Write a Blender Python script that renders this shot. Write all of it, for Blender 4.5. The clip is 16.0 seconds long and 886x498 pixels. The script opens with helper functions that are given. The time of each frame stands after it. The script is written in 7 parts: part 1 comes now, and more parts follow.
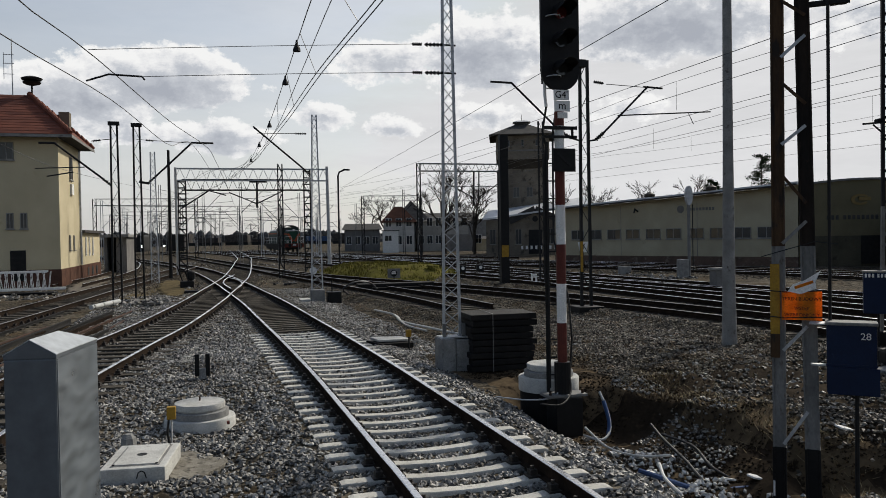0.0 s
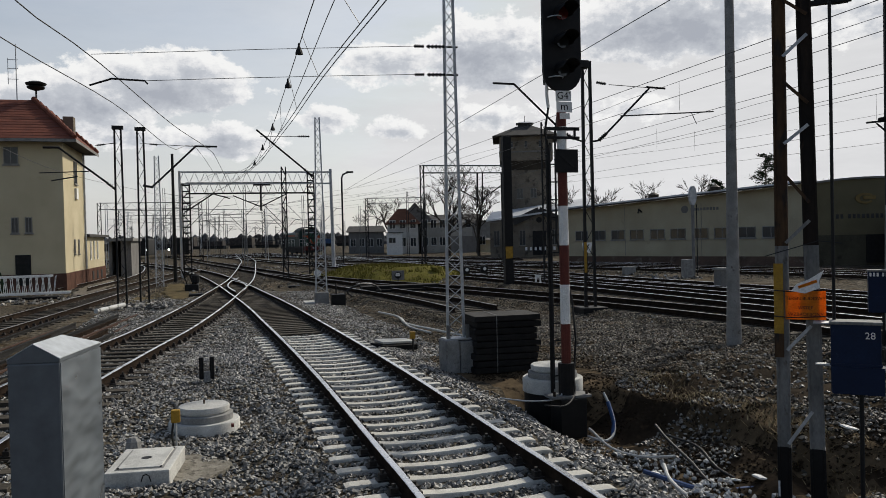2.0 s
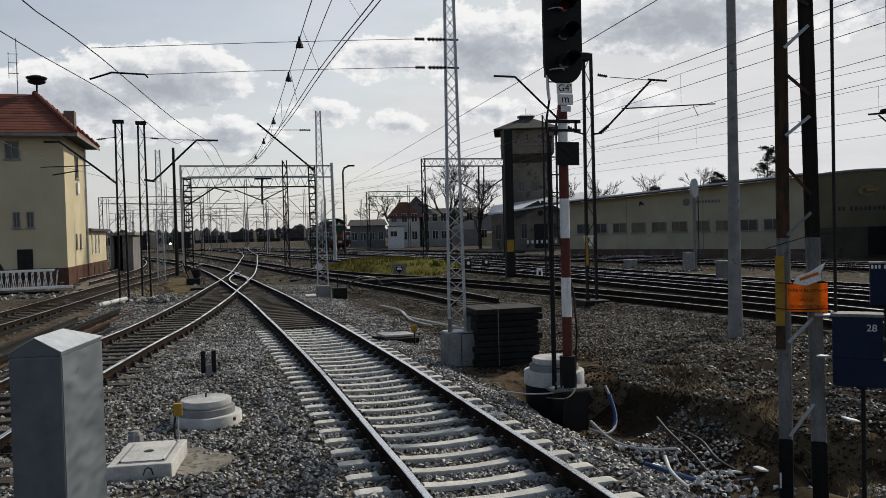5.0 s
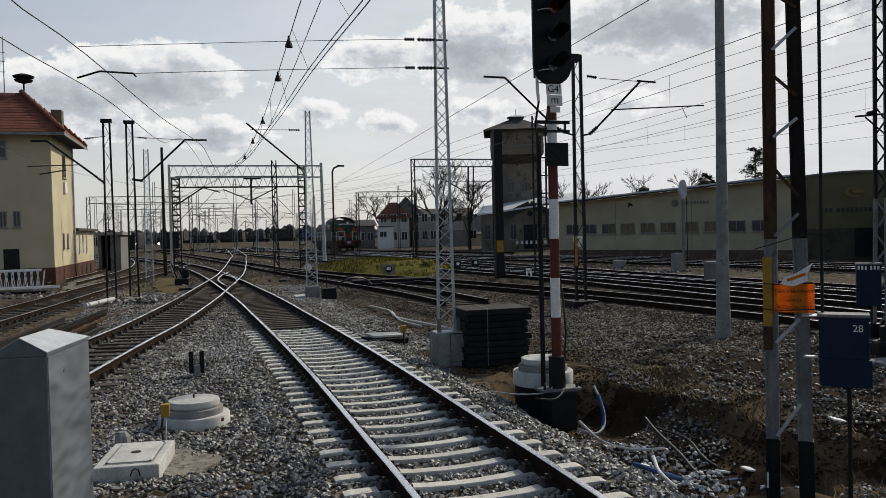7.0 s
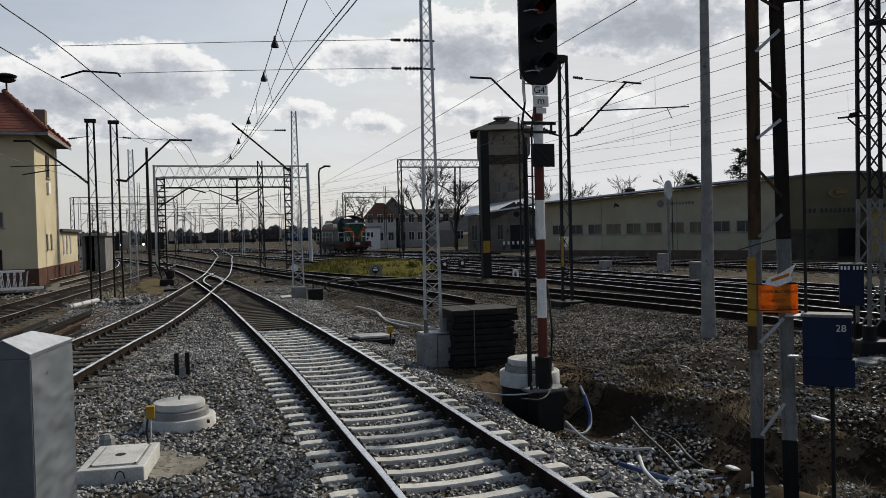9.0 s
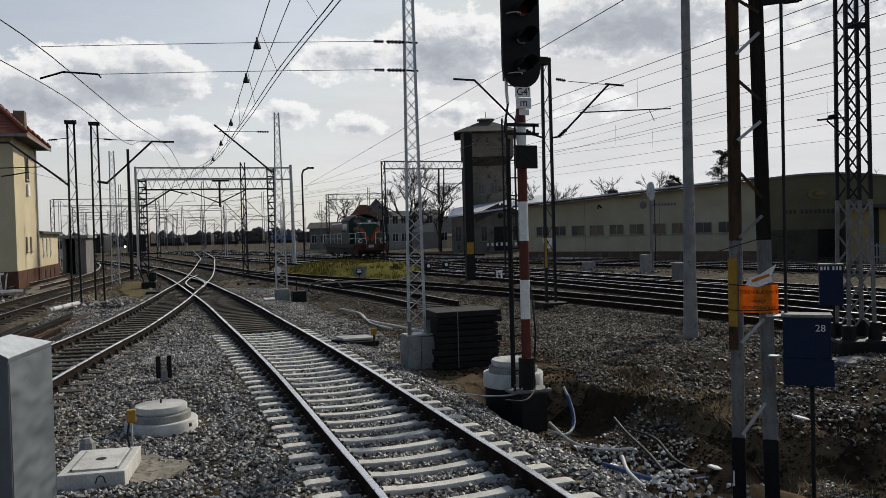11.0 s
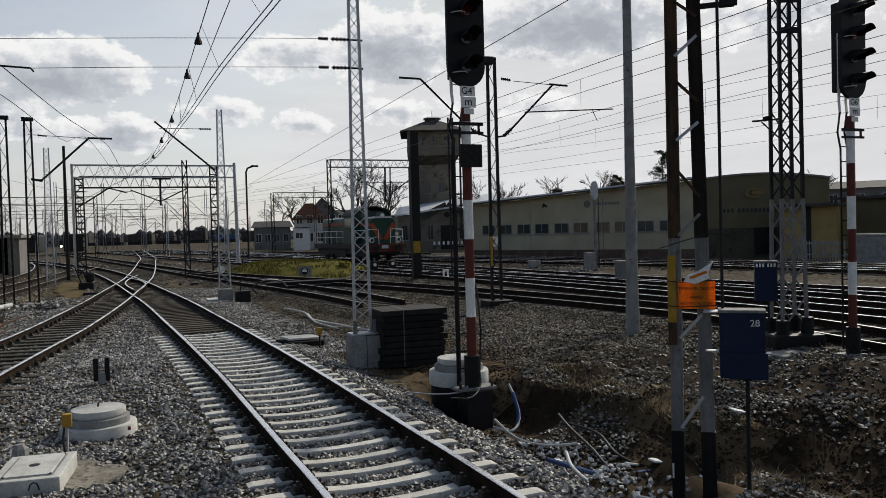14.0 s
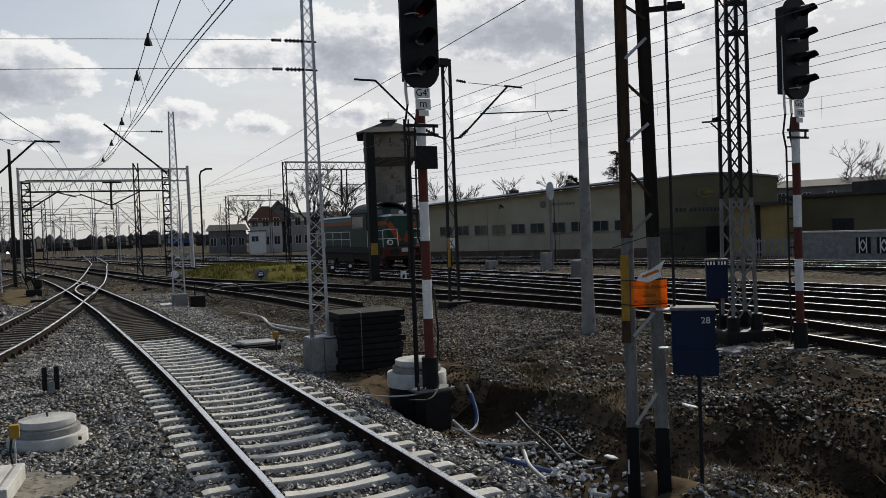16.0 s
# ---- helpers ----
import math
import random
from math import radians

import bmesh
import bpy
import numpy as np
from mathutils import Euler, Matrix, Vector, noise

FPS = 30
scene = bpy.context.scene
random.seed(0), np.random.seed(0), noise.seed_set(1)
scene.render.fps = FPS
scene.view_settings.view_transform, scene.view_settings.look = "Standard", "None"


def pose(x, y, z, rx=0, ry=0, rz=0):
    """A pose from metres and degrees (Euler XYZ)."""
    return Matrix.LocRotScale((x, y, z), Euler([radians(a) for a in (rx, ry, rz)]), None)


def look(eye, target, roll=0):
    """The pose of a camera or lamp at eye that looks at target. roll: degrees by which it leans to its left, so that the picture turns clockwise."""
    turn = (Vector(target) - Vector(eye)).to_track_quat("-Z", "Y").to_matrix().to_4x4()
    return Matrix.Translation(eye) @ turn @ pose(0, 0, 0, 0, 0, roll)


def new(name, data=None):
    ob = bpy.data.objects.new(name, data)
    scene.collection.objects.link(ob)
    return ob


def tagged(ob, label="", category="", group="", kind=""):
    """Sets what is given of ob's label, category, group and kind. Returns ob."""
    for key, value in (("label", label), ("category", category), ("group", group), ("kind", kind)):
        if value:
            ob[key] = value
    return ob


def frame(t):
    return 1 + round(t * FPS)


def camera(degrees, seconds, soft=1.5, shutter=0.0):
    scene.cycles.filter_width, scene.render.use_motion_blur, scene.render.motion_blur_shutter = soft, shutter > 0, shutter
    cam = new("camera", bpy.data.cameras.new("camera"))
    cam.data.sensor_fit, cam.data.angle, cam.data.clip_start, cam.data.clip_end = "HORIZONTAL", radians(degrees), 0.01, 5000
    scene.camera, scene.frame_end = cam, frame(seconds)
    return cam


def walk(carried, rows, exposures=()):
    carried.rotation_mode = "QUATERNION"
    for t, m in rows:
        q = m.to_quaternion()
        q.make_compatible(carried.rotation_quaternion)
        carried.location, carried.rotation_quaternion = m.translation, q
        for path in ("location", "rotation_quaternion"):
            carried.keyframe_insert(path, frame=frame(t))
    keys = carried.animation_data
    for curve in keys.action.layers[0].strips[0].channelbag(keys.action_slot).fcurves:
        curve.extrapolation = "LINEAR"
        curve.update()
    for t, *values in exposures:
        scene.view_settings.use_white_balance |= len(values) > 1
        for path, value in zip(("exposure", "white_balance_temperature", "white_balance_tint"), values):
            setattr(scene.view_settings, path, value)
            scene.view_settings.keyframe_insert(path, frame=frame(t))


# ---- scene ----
# World: y runs along the straight of the near track, x to its right, z = 0 at the sleepers' tops.
cam = camera(59.0, 16.0, soft=0.8)
CAMERA_ROWS = (
    (0.0, 0.000, 0.000, 2.500, 88.94, 0.96, -15.82),
    (0.5, -0.001, 0.002, 2.499, 88.98, 0.93, -15.74),
    (1.0, 0.003, 0.000, 2.501, 89.00, 0.98, -15.64),
    (1.5, 0.006, -0.005, 2.504, 89.06, 1.17, -15.58),
    (2.0, 0.016, -0.007, 2.500, 89.07, 1.34, -15.52),
    (2.5, 0.019, -0.009, 2.500, 88.93, 1.49, -15.46),
    (3.0, 0.021, -0.004, 2.497, 88.84, 1.50, -15.39),
    (3.5, 0.020, -0.002, 2.497, 88.69, 1.49, -15.32),
    (4.0, 0.018, -0.004, 2.496, 88.63, 1.49, -15.26),
    (6.5, 0.033, -0.001, 2.496, 88.57, 1.41, -15.96),
    (7.0, 0.028, -0.001, 2.494, 88.61, 1.37, -16.17),
    (7.5, 0.029, 0.001, 2.497, 88.54, 1.38, -16.41),
    (8.0, 0.030, -0.002, 2.495, 88.58, 1.36, -16.67),
    (8.5, 0.030, -0.003, 2.498, 88.60, 1.37, -16.92),
    (9.0, 0.030, -0.004, 2.498, 88.62, 1.40, -17.14),
    (11.5, 0.048, -0.007, 2.497, 88.74, 1.58, -18.69),
    (12.0, 0.056, -0.007, 2.495, 88.76, 1.66, -19.12),
    (12.5, 0.056, -0.012, 2.493, 88.73, 1.67, -19.66),
    (13.0, 0.059, -0.019, 2.496, 88.69, 1.62, -20.34),
    (13.5, 0.062, -0.015, 2.489, 88.58, 1.60, -21.26),
    (14.0, 0.060, -0.016, 2.492, 88.52, 1.59, -22.20),
    (14.5, 0.068, -0.013, 2.492, 88.51, 1.71, -23.18),
    (15.0, 0.073, -0.014, 2.494, 88.50, 1.83, -24.08),
    (15.5, 0.076, -0.026, 2.494, 88.50, 2.00, -24.75),
    (16.0, 0.077, -0.036, 2.494, 88.53, 2.16, -25.29),
)
walk(cam, [(t, pose(x, y, z, a, b, c)) for t, x, y, z, a, b, c in CAMERA_ROWS])

# ---- light ----
SUN_TO = Vector((0.72, 0.50, 0.62)).normalized()
scene.view_settings.exposure = 0.0


def build_world():
    world = bpy.data.worlds.new("sky")
    world.use_nodes = True
    scene.world = world
    nt = world.node_tree
    nt.nodes.clear()
    N, K = nt.nodes.new, nt.links.new
    out, bg = N("ShaderNodeOutputWorld"), N("ShaderNodeBackground")
    K(bg.outputs[0], out.inputs[0])
    sky = N("ShaderNodeTexSky")
    sky.sky_type, sky.sun_disc = "NISHITA", False
    sky.sun_elevation = math.asin(SUN_TO.z)
    sky.sun_rotation = math.atan2(SUN_TO.x, SUN_TO.y)
    sky.air_density, sky.dust_density = 1.0, 1.5
    dim = N("ShaderNodeMixRGB")
    dim.blend_type, dim.inputs[0].default_value = "MULTIPLY", 1.0
    dim.inputs[2].default_value = (0.105, 0.105, 0.105, 1)
    K(sky.outputs[0], dim.inputs[1])
    co = N("ShaderNodeTexCoord")

    def math_node(op, a, b=None, c=None, clamp=False):
        n = N("ShaderNodeMath")
        n.operation, n.use_clamp = op, clamp
        for i, v in enumerate((a, b, c)):
            if v is None:
                continue
            if isinstance(v, (int, float)):
                n.inputs[i].default_value = v
            else:
                K(v, n.inputs[i])
        return n.outputs[0]

    def fbm(scale, detail, stretch, seed):
        m = N("ShaderNodeMapping")
        m.inputs["Scale"].default_value = stretch
        m.inputs["Location"].default_value = seed
        K(co.outputs["Generated"], m.inputs[0])
        n = N("ShaderNodeTexNoise")
        n.inputs["Scale"].default_value, n.inputs["Detail"].default_value = scale, detail
        n.inputs["Roughness"].default_value = 0.64
        K(m.outputs[0], n.inputs["Vector"])
        return n.outputs[0]

    def ramp(fac, stops):
        r = N("ShaderNodeValToRGB")
        el = r.color_ramp.elements
        el[0].position, el[0].color = stops[0][0], (*stops[0][1], 1)
        el[1].position, el[1].color = stops[-1][0], (*stops[-1][1], 1)
        for p, c in stops[1:-1]:
            el.new(p).color = (*c, 1)
        K(fac, r.inputs[0])
        return r.outputs[0]

    # thin white veil over all of the sky, thicker towards the horizon
    sep = N("ShaderNodeSeparateXYZ")
    K(co.outputs["Generated"], sep.inputs[0])
    veil = math_node("SUBTRACT", 1.0, math_node("MULTIPLY", sep.outputs[2], 1.1), clamp=True)
    patch = fbm(3.2, 6, (1, 1, 3.2), (3.1, 0.4, 1.0))
    veil = math_node("ADD", math_node("MULTIPLY", veil, 0.62), math_node("MULTIPLY", patch, 0.36), clamp=True)
    dot = N("ShaderNodeVectorMath")
    dot.operation = "DOT_PRODUCT"
    K(co.outputs["Generated"], dot.inputs[0])
    dot.inputs[1].default_value = SUN_TO
    # the veil thins high up on the side away from the sun, where blue shows
    away = math_node("MULTIPLY", math_node("SUBTRACT", 0.68, dot.outputs["Value"]), 2.4, clamp=True)
    away = math_node("MULTIPLY", away, math_node("MULTIPLY", math_node("SUBTRACT", sep.outputs[2], 0.13), 7.0, clamp=True))
    veil = math_node("SUBTRACT", veil, math_node("MULTIPLY", away, 0.38), clamp=True)
    hazy = N("ShaderNodeMixRGB")
    K(veil, hazy.inputs[0])
    K(dim.outputs[0], hazy.inputs[1])
    # it scatters forward: brightest round the sun, dimmer away from it
    lum = math_node("MINIMUM", math_node("ADD", 0.53, math_node("MULTIPLY", dot.outputs["Value"], 0.30)), 0.74)
    soft = fbm(6.0, 8, (1, 1, 4.5), (1.7, 3.3, 0.2))
    lum = math_node("MULTIPLY", lum, math_node("ADD", 0.86, math_node("MULTIPLY", soft, 0.28)))
    vc = N("ShaderNodeMixRGB")
    vc.blend_type, vc.inputs[0].default_value = "MULTIPLY", 1.0
    vc.inputs[1].default_value = (1.035, 1.035, 1.03, 1)
    K(lum, vc.inputs[2])
    K(vc.outputs[0], hazy.inputs[2])
    # the haze never outshines the lit clouds
    dull = N("ShaderNodeMixRGB")
    dull.blend_type, dull.inputs[0].default_value = "DARKEN", 1.0
    K(hazy.outputs[0], dull.inputs[1])
    shade = N("ShaderNodeMixRGB")
    shade.inputs[1].default_value, shade.inputs[2].default_value = (0.60, 0.605, 0.62, 1), (0.84, 0.84, 0.85, 1)
    K(soft, shade.inputs[0])
    K(shade.outputs[0], dull.inputs[2])
    # cumulus: heaps at these bearings, broken up by noise
    heaps = under = None
    for d, wide, tall, w in (((-0.060, 0.979, 0.190), 0.100, 0.030, 1.0), ((-0.165, 0.972, 0.166), 0.105, 0.026, 1.0), ((0.0, 0.992, 0.124), 0.075, 0.018, 0.85),
                             ((0.315, 0.920, 0.226), 0.075, 0.034, 1.05), ((0.515, 0.822, 0.250), 0.115, 0.034, 1.15), ((0.205, 0.955, 0.215), 0.070, 0.022, 0.75),
                             ((0.115, 0.975, 0.150), 0.055, 0.014, 0.62), ((0.215, 0.965, 0.135), 0.045, 0.013, 0.62), ((0.330, 0.925, 0.150), 0.060, 0.016, 0.60),
                             ((-0.11, 0.985, 0.125), 0.085, 0.014, 0.66), ((0.700, 0.675, 0.240), 0.090, 0.030, 0.70), ((0.480, 0.860, 0.150), 0.070, 0.016, 0.55)):
        s = (0.88 / wide, 3.0, 0.72 / tall)

        def heap(c):
            m = N("ShaderNodeVectorMath")
            m.operation = "SUBTRACT"
            K(co.outputs["Generated"], m.inputs[0])
            m.inputs[1].default_value = c
            q = N("ShaderNodeVectorMath")
            q.operation = "MULTIPLY"
            K(m.outputs[0], q.inputs[0])
            q.inputs[1].default_value = s
            ln = N("ShaderNodeVectorMath")
            ln.operation = "LENGTH"
            K(q.outputs[0], ln.inputs[0])
            return math_node("MULTIPLY", math_node("SUBTRACT", 1.0, math_node("MULTIPLY", ln.outputs["Value"], 0.72), clamp=True), w)
        b, c = heap(d), heap((d[0], d[1], d[2] - 0.32 / s[2]))
        heaps = b if heaps is None else math_node("MAXIMUM", heaps, b)
        under = c if under is None else math_node("MAXIMUM", under, c)
    curl = fbm(21.0, 10, (1, 1, 1.5), (0.3, 2.0, 5.0))
    dens = math_node("ADD", math_node("MULTIPLY", heaps, 1.5), math_node("MULTIPLY", math_node("SUBTRACT", curl, 0.5), 1.75))
    cover = math_node("MULTIPLY", math_node("SUBTRACT", dens, 0.40), 7.0, clamp=True)
    # grey undersides, sunlit tops, each billow shaded on the side away from the sun
    lee = fbm(21.0, 10, (1, 1, 1.5), (0.3 + 0.007, 2.0, 5.0 + 0.011))
    relief = math_node("MULTIPLY", math_node("SUBTRACT", lee, curl), 1.5)
    base = math_node("ADD", math_node("ADD", math_node("MULTIPLY", under, 0.74), math_node("MULTIPLY", heaps, 0.18)), relief)
    base = math_node("ADD", base, math_node("MULTIPLY", math_node("SUBTRACT", curl, 0.5), 0.7))
    tone = ramp(base, ((0.26, (0.90, 0.90, 0.895)), (0.40, (0.78, 0.785, 0.80)), (0.58, (0.55, 0.575, 0.62)), (0.92, (0.40, 0.425, 0.48))))
    fin = N("ShaderNodeMixRGB")
    K(cover, fin.inputs[0])
    K(dull.outputs[0], fin.inputs[1])
    K(tone, fin.inputs[2])
    K(fin.outputs[0], bg.inputs[0])
    bg.inputs[1].default_value = 1.0


build_world()
sun = new("sun", bpy.data.lights.new("sun", "SUN"))
sun.data.energy, sun.data.angle, sun.data.color = 3.5, radians(2.5), (1.0, 0.94, 0.82)
sun.matrix_world = look((0, 0, 40), Vector((0, 0, 40)) - SUN_TO)


# ---- materials ----
def surface(name, c1, c2, scale=3.0, rough=0.8, metal=0.0, bump=0.3, grain=60.0, c3=None, wear=0.62, per="", spread=0.0, squash=(1, 1, 1), cells=0.0, relief=0.01, leak=0.0):
    """Two tones in large soft patches, fine grain on top, a third tone as stains; per: 'object' or 'island' varies the value."""
    m = bpy.data.materials.new(name)
    m.use_nodes = True
    nt = m.node_tree
    N, K = nt.nodes.new, nt.links.new
    p = nt.nodes["Principled BSDF"]
    co = N("ShaderNodeTexCoord")
    mp = N("ShaderNodeMapping")
    mp.inputs["Scale"].default_value = squash
    K(co.outputs["Object"], mp.inputs[0])

    def noise_tex(s, d):
        n = N("ShaderNodeTexNoise")
        n.inputs["Scale"].default_value, n.inputs["Detail"].default_value, n.inputs["Roughness"].default_value = s, d, 0.6
        K(mp.outputs[0], n.inputs["Vector"])
        return n.outputs[0]

    big, fine = noise_tex(scale, 5), noise_tex(grain, 4 if relief < 0.02 else 1)
    r = N("ShaderNodeValToRGB")
    r.color_ramp.elements[0].position, r.color_ramp.elements[1].position = 0.36, 0.64
    r.color_ramp.elements[0].color, r.color_ramp.elements[1].color = (*c1, 1), (*c2, 1)
    K(big, r.inputs[0])
    col = r.outputs[0]
    if c3:
        st = N("ShaderNodeValToRGB")
        st.color_ramp.elements[0].position, st.color_ramp.elements[1].position = wear, min(wear + 0.1, 1)
        K(noise_tex(scale * 2.7, 6), st.inputs[0])
        mx = N("ShaderNodeMixRGB")
        K(st.outputs[0], mx.inputs[0])
        K(col, mx.inputs[1])
        mx.inputs[2].default_value = (*c3, 1)
        col = mx.outputs[0]
    g = N("ShaderNodeMapRange")
    g.inputs["From Min"].default_value, g.inputs["From Max"].default_value = 0.3, 0.7
    g.inputs["To Min"].default_value, g.inputs["To Max"].default_value = 0.80, 1.20
    K(fine, g.inputs["Value"])
    height = fine
    ml = N("ShaderNodeMixRGB")
    ml.blend_type, ml.inputs[0].default_value = "MULTIPLY", 1.0
    K(col, ml.inputs[1])
    K(g.outputs[0], ml.inputs[2])
    col = ml.outputs[0]
    if cells:
        vo = N("ShaderNodeTexVoronoi")
        vo.inputs["Scale"].default_value = cells
        K(mp.outputs[0], vo.inputs["Vector"])
        sp = N("ShaderNodeSeparateXYZ")
        K(vo.outputs["Color"], sp.inputs[0])
        mr = N("ShaderNodeMapRange")
        mr.inputs["To Min"].default_value, mr.inputs["To Max"].default_value = 0.35, 1.75
        K(sp.outputs[0], mr.inputs["Value"])
        mc = N("ShaderNodeMixRGB")
        mc.blend_type, mc.inputs[0].default_value = "MULTIPLY", 1.0
        K(col, mc.inputs[1])
        K(mr.outputs[0], mc.inputs[2])
        col = mc.outputs[0]
        inv = N("ShaderNodeMath")
        inv.operation = "SUBTRACT"
        inv.inputs[0].default_value = 1.0
        K(vo.outputs["Distance"], inv.inputs[1])
        height = inv.outputs[0]
    if per:
        if per == "object":
            src = N("ShaderNodeObjectInfo").outputs["Random"]
        else:
            src = N("ShaderNodeNewGeometry").outputs["Random Per Island"]
        mr = N("ShaderNodeMapRange")
        mr.inputs["To Min"].default_value, mr.inputs["To Max"].default_value = 1 - spread, 1 + spread
        K(src, mr.inputs["Value"])
        mo = N("ShaderNodeMixRGB")
        mo.blend_type, mo.inputs[0].default_value = "MULTIPLY", 1.0
        K(col, mo.inputs[1])
        K(mr.outputs[0], mo.inputs[2])
        col = mo.outputs[0]
    K(col, p.inputs["Base Color"])
    rr = N("ShaderNodeMapRange")
    rr.inputs["To Min"].default_value, rr.inputs["To Max"].default_value = max(rough - 0.12, 0.05), min(rough + 0.12, 1)
    K(big, rr.inputs["Value"])
    K(rr.outputs[0], p.inputs["Roughness"])
    p.inputs["Metallic"].default_value = metal
    if rough > 0.45 and metal < 0.3:
        p.inputs["Specular IOR Level"].default_value = 0.22 if rough < 0.9 else 0.02
    if bump:
        b = N("ShaderNodeBump")
        b.inputs["Strength"].default_value, b.inputs["Distance"].default_value = bump, (0.03 if cells else relief)
        K(height, b.inputs["Height"])
        K(b.outputs[0], p.inputs["Normal"])
    if leak:
        # thin sheet that lets light through
        tl, mxs = N("ShaderNodeBsdfTranslucent"), N("ShaderNodeMixShader")
        K(col, tl.inputs[0])
        mxs.inputs[0].default_value = leak
        K(p.outputs[0], mxs.inputs[1])
        K(tl.outputs[0], mxs.inputs[2])
        K(mxs.outputs[0], nt.nodes["Material Output"].inputs[0])
    return m


def glass_pane(name):
    m = bpy.data.materials.new(name)
    m.use_nodes = True
    p = m.node_tree.nodes["Principled BSDF"]
    p.inputs["Base Color"].default_value = (0.03, 0.035, 0.04, 1)
    p.inputs["Roughness"].default_value = 0.08
    return m


def glow(name, c, strength):
    m = bpy.data.materials.new(name)
    m.use_nodes = True
    p = m.node_tree.nodes["Principled BSDF"]
    p.inputs["Base Color"].default_value = (*c, 1)
    p.inputs["Emission Color"].default_value = (*c, 1)
    p.inputs["Emission Strength"].default_value = strength
    return m


GROUND = surface("yard_ground", (0.050, 0.042, 0.031), (0.105, 0.090, 0.068), 0.35, 0.95, bump=0.9, grain=9, c3=(0.060, 0.045, 0.028), wear=0.52, cells=13)
STONE = surface("ballast_stone", (0.105, 0.099, 0.088), (0.30, 0.285, 0.255), 1.2, 0.5, bump=0.3, grain=40, c3=(0.11, 0.09, 0.068), wear=0.58, per="island", spread=0.85)
STONE_MID = surface("earthy_gravel_stone", (0.075, 0.062, 0.045), (0.20, 0.17, 0.125), 0.6, 0.75, bump=0.3, grain=40, c3=(0.12, 0.085, 0.05), wear=0.50, per="island", spread=0.75)
STONE_BANK = surface("dusty_bank_stone", (0.044, 0.036, 0.026), (0.170, 0.146, 0.112), 0.8, 0.62, bump=0.3, grain=40, c3=(0.070, 0.052, 0.035), wear=0.52, per="island", spread=0.85)
SOIL = surface("dug_soil", (0.019, 0.014, 0.0095), (0.040, 0.029, 0.019), 1.5, 0.97, bump=0.9, grain=18, c3=(0.045, 0.032, 0.019), wear=0.55)
CLAY = surface("bare_clay", (0.062, 0.045, 0.027), (0.115, 0.083, 0.050), 1.8, 0.97, bump=0.9, grain=14, c3=(0.020, 0.014, 0.009), wear=0.55)
SLEEPER = surface("sleeper_concrete", (0.44, 0.42, 0.375), (0.57, 0.55, 0.49), 4, 0.85, bump=0.3, grain=70, c3=(0.24, 0.22, 0.19), wear=0.60, per="object", spread=0.10)
TIMBER = surface("sleeper_timber", (0.050, 0.044, 0.036), (0.105, 0.093, 0.077), 5, 0.93, bump=0.5, grain=40, c3=(0.16, 0.145, 0.12), wear=0.56, per="object", spread=0.3, squash=(0.3, 3, 3))
RAILTOP = surface("rail_running_steel", (0.62, 0.62, 0.62), (0.74, 0.74, 0.74), 3, 0.28, 1.0, bump=0.05, grain=30)
RAILDULL = surface("rail_dull_steel", (0.10, 0.09, 0.08), (0.36, 0.35, 0.34), 0.4, 0.45, 0.7, bump=0.05, grain=30, c3=(0.10, 0.085, 0.07), wear=0.60)
RAILSIDE = surface("rail_rusty_steel", (0.018, 0.013, 0.010), (0.034, 0.024, 0.018), 6, 0.93, 0.0, bump=0.3, grain=50)
CLIP = surface("fastening_iron", (0.02, 0.018, 0.016), (0.05, 0.042, 0.035), 20, 0.7, 0.4, bump=0.3)
CONCRETE = surface("cast_concrete", (0.40, 0.39, 0.36), (0.54, 0.53, 0.49), 3.5, 0.85, bump=0.35, grain=60, c3=(0.30, 0.28, 0.25), wear=0.62)
SPILL = surface("spilt_mortar", (0.16, 0.145, 0.12), (0.26, 0.24, 0.20), 5, 0.95, bump=0.8, grain=30, c3=(0.10, 0.09, 0.075), wear=0.52)
CONCRETE_OLD = surface("old_concrete", (0.19, 0.185, 0.175), (0.28, 0.275, 0.26), 3, 0.9, bump=0.5, grain=45, c3=(0.12, 0.11, 0.10), wear=0.6)
GALV = surface("galvanised_steel", (0.34, 0.35, 0.36), (0.48, 0.49, 0.50), 6, 0.55, 0.35, bump=0.1, grain=60, c3=(0.26, 0.24, 0.22), wear=0.64)
DARKSTEEL = surface("dark_painted_steel", (0.009, 0.009, 0.0095), (0.018, 0.0175, 0.017), 4, 0.65, 0.0, bump=0.2, grain=50, c3=(0.06, 0.042, 0.03), wear=0.66)
RUST = surface("rusted_steel", (0.030, 0.019, 0.013), (0.075, 0.043, 0.022), 5, 0.85, 0.0, bump=0.5, grain=45, c3=(0.028, 0.022, 0.018), wear=0.52, squash=(1, 1, 0.25))
# darker rusted steel for the mast's right upper leg
RUSTDARK = surface("darker_rusted_steel", (0.010, 0.008, 0.007), (0.026, 0.018, 0.013), 5, 0.85, 0.0, bump=0.5, grain=45, c3=(0.045, 0.028, 0.018), wear=0.60, squash=(1, 1, 0.25))
GREYPAINT = surface("weathered_grey_paint", (0.13, 0.13, 0.125), (0.21, 0.205, 0.195), 5, 0.7, 0.0, bump=0.3, grain=45, c3=(0.09, 0.075, 0.06), wear=0.62, squash=(1, 1, 0.4))
YELLOW = surface("yellow_paint", (0.27, 0.155, 0.018), (0.36, 0.21, 0.028), 8, 0.6, bump=0.1, c3=(0.2, 0.14, 0.05), wear=0.63)
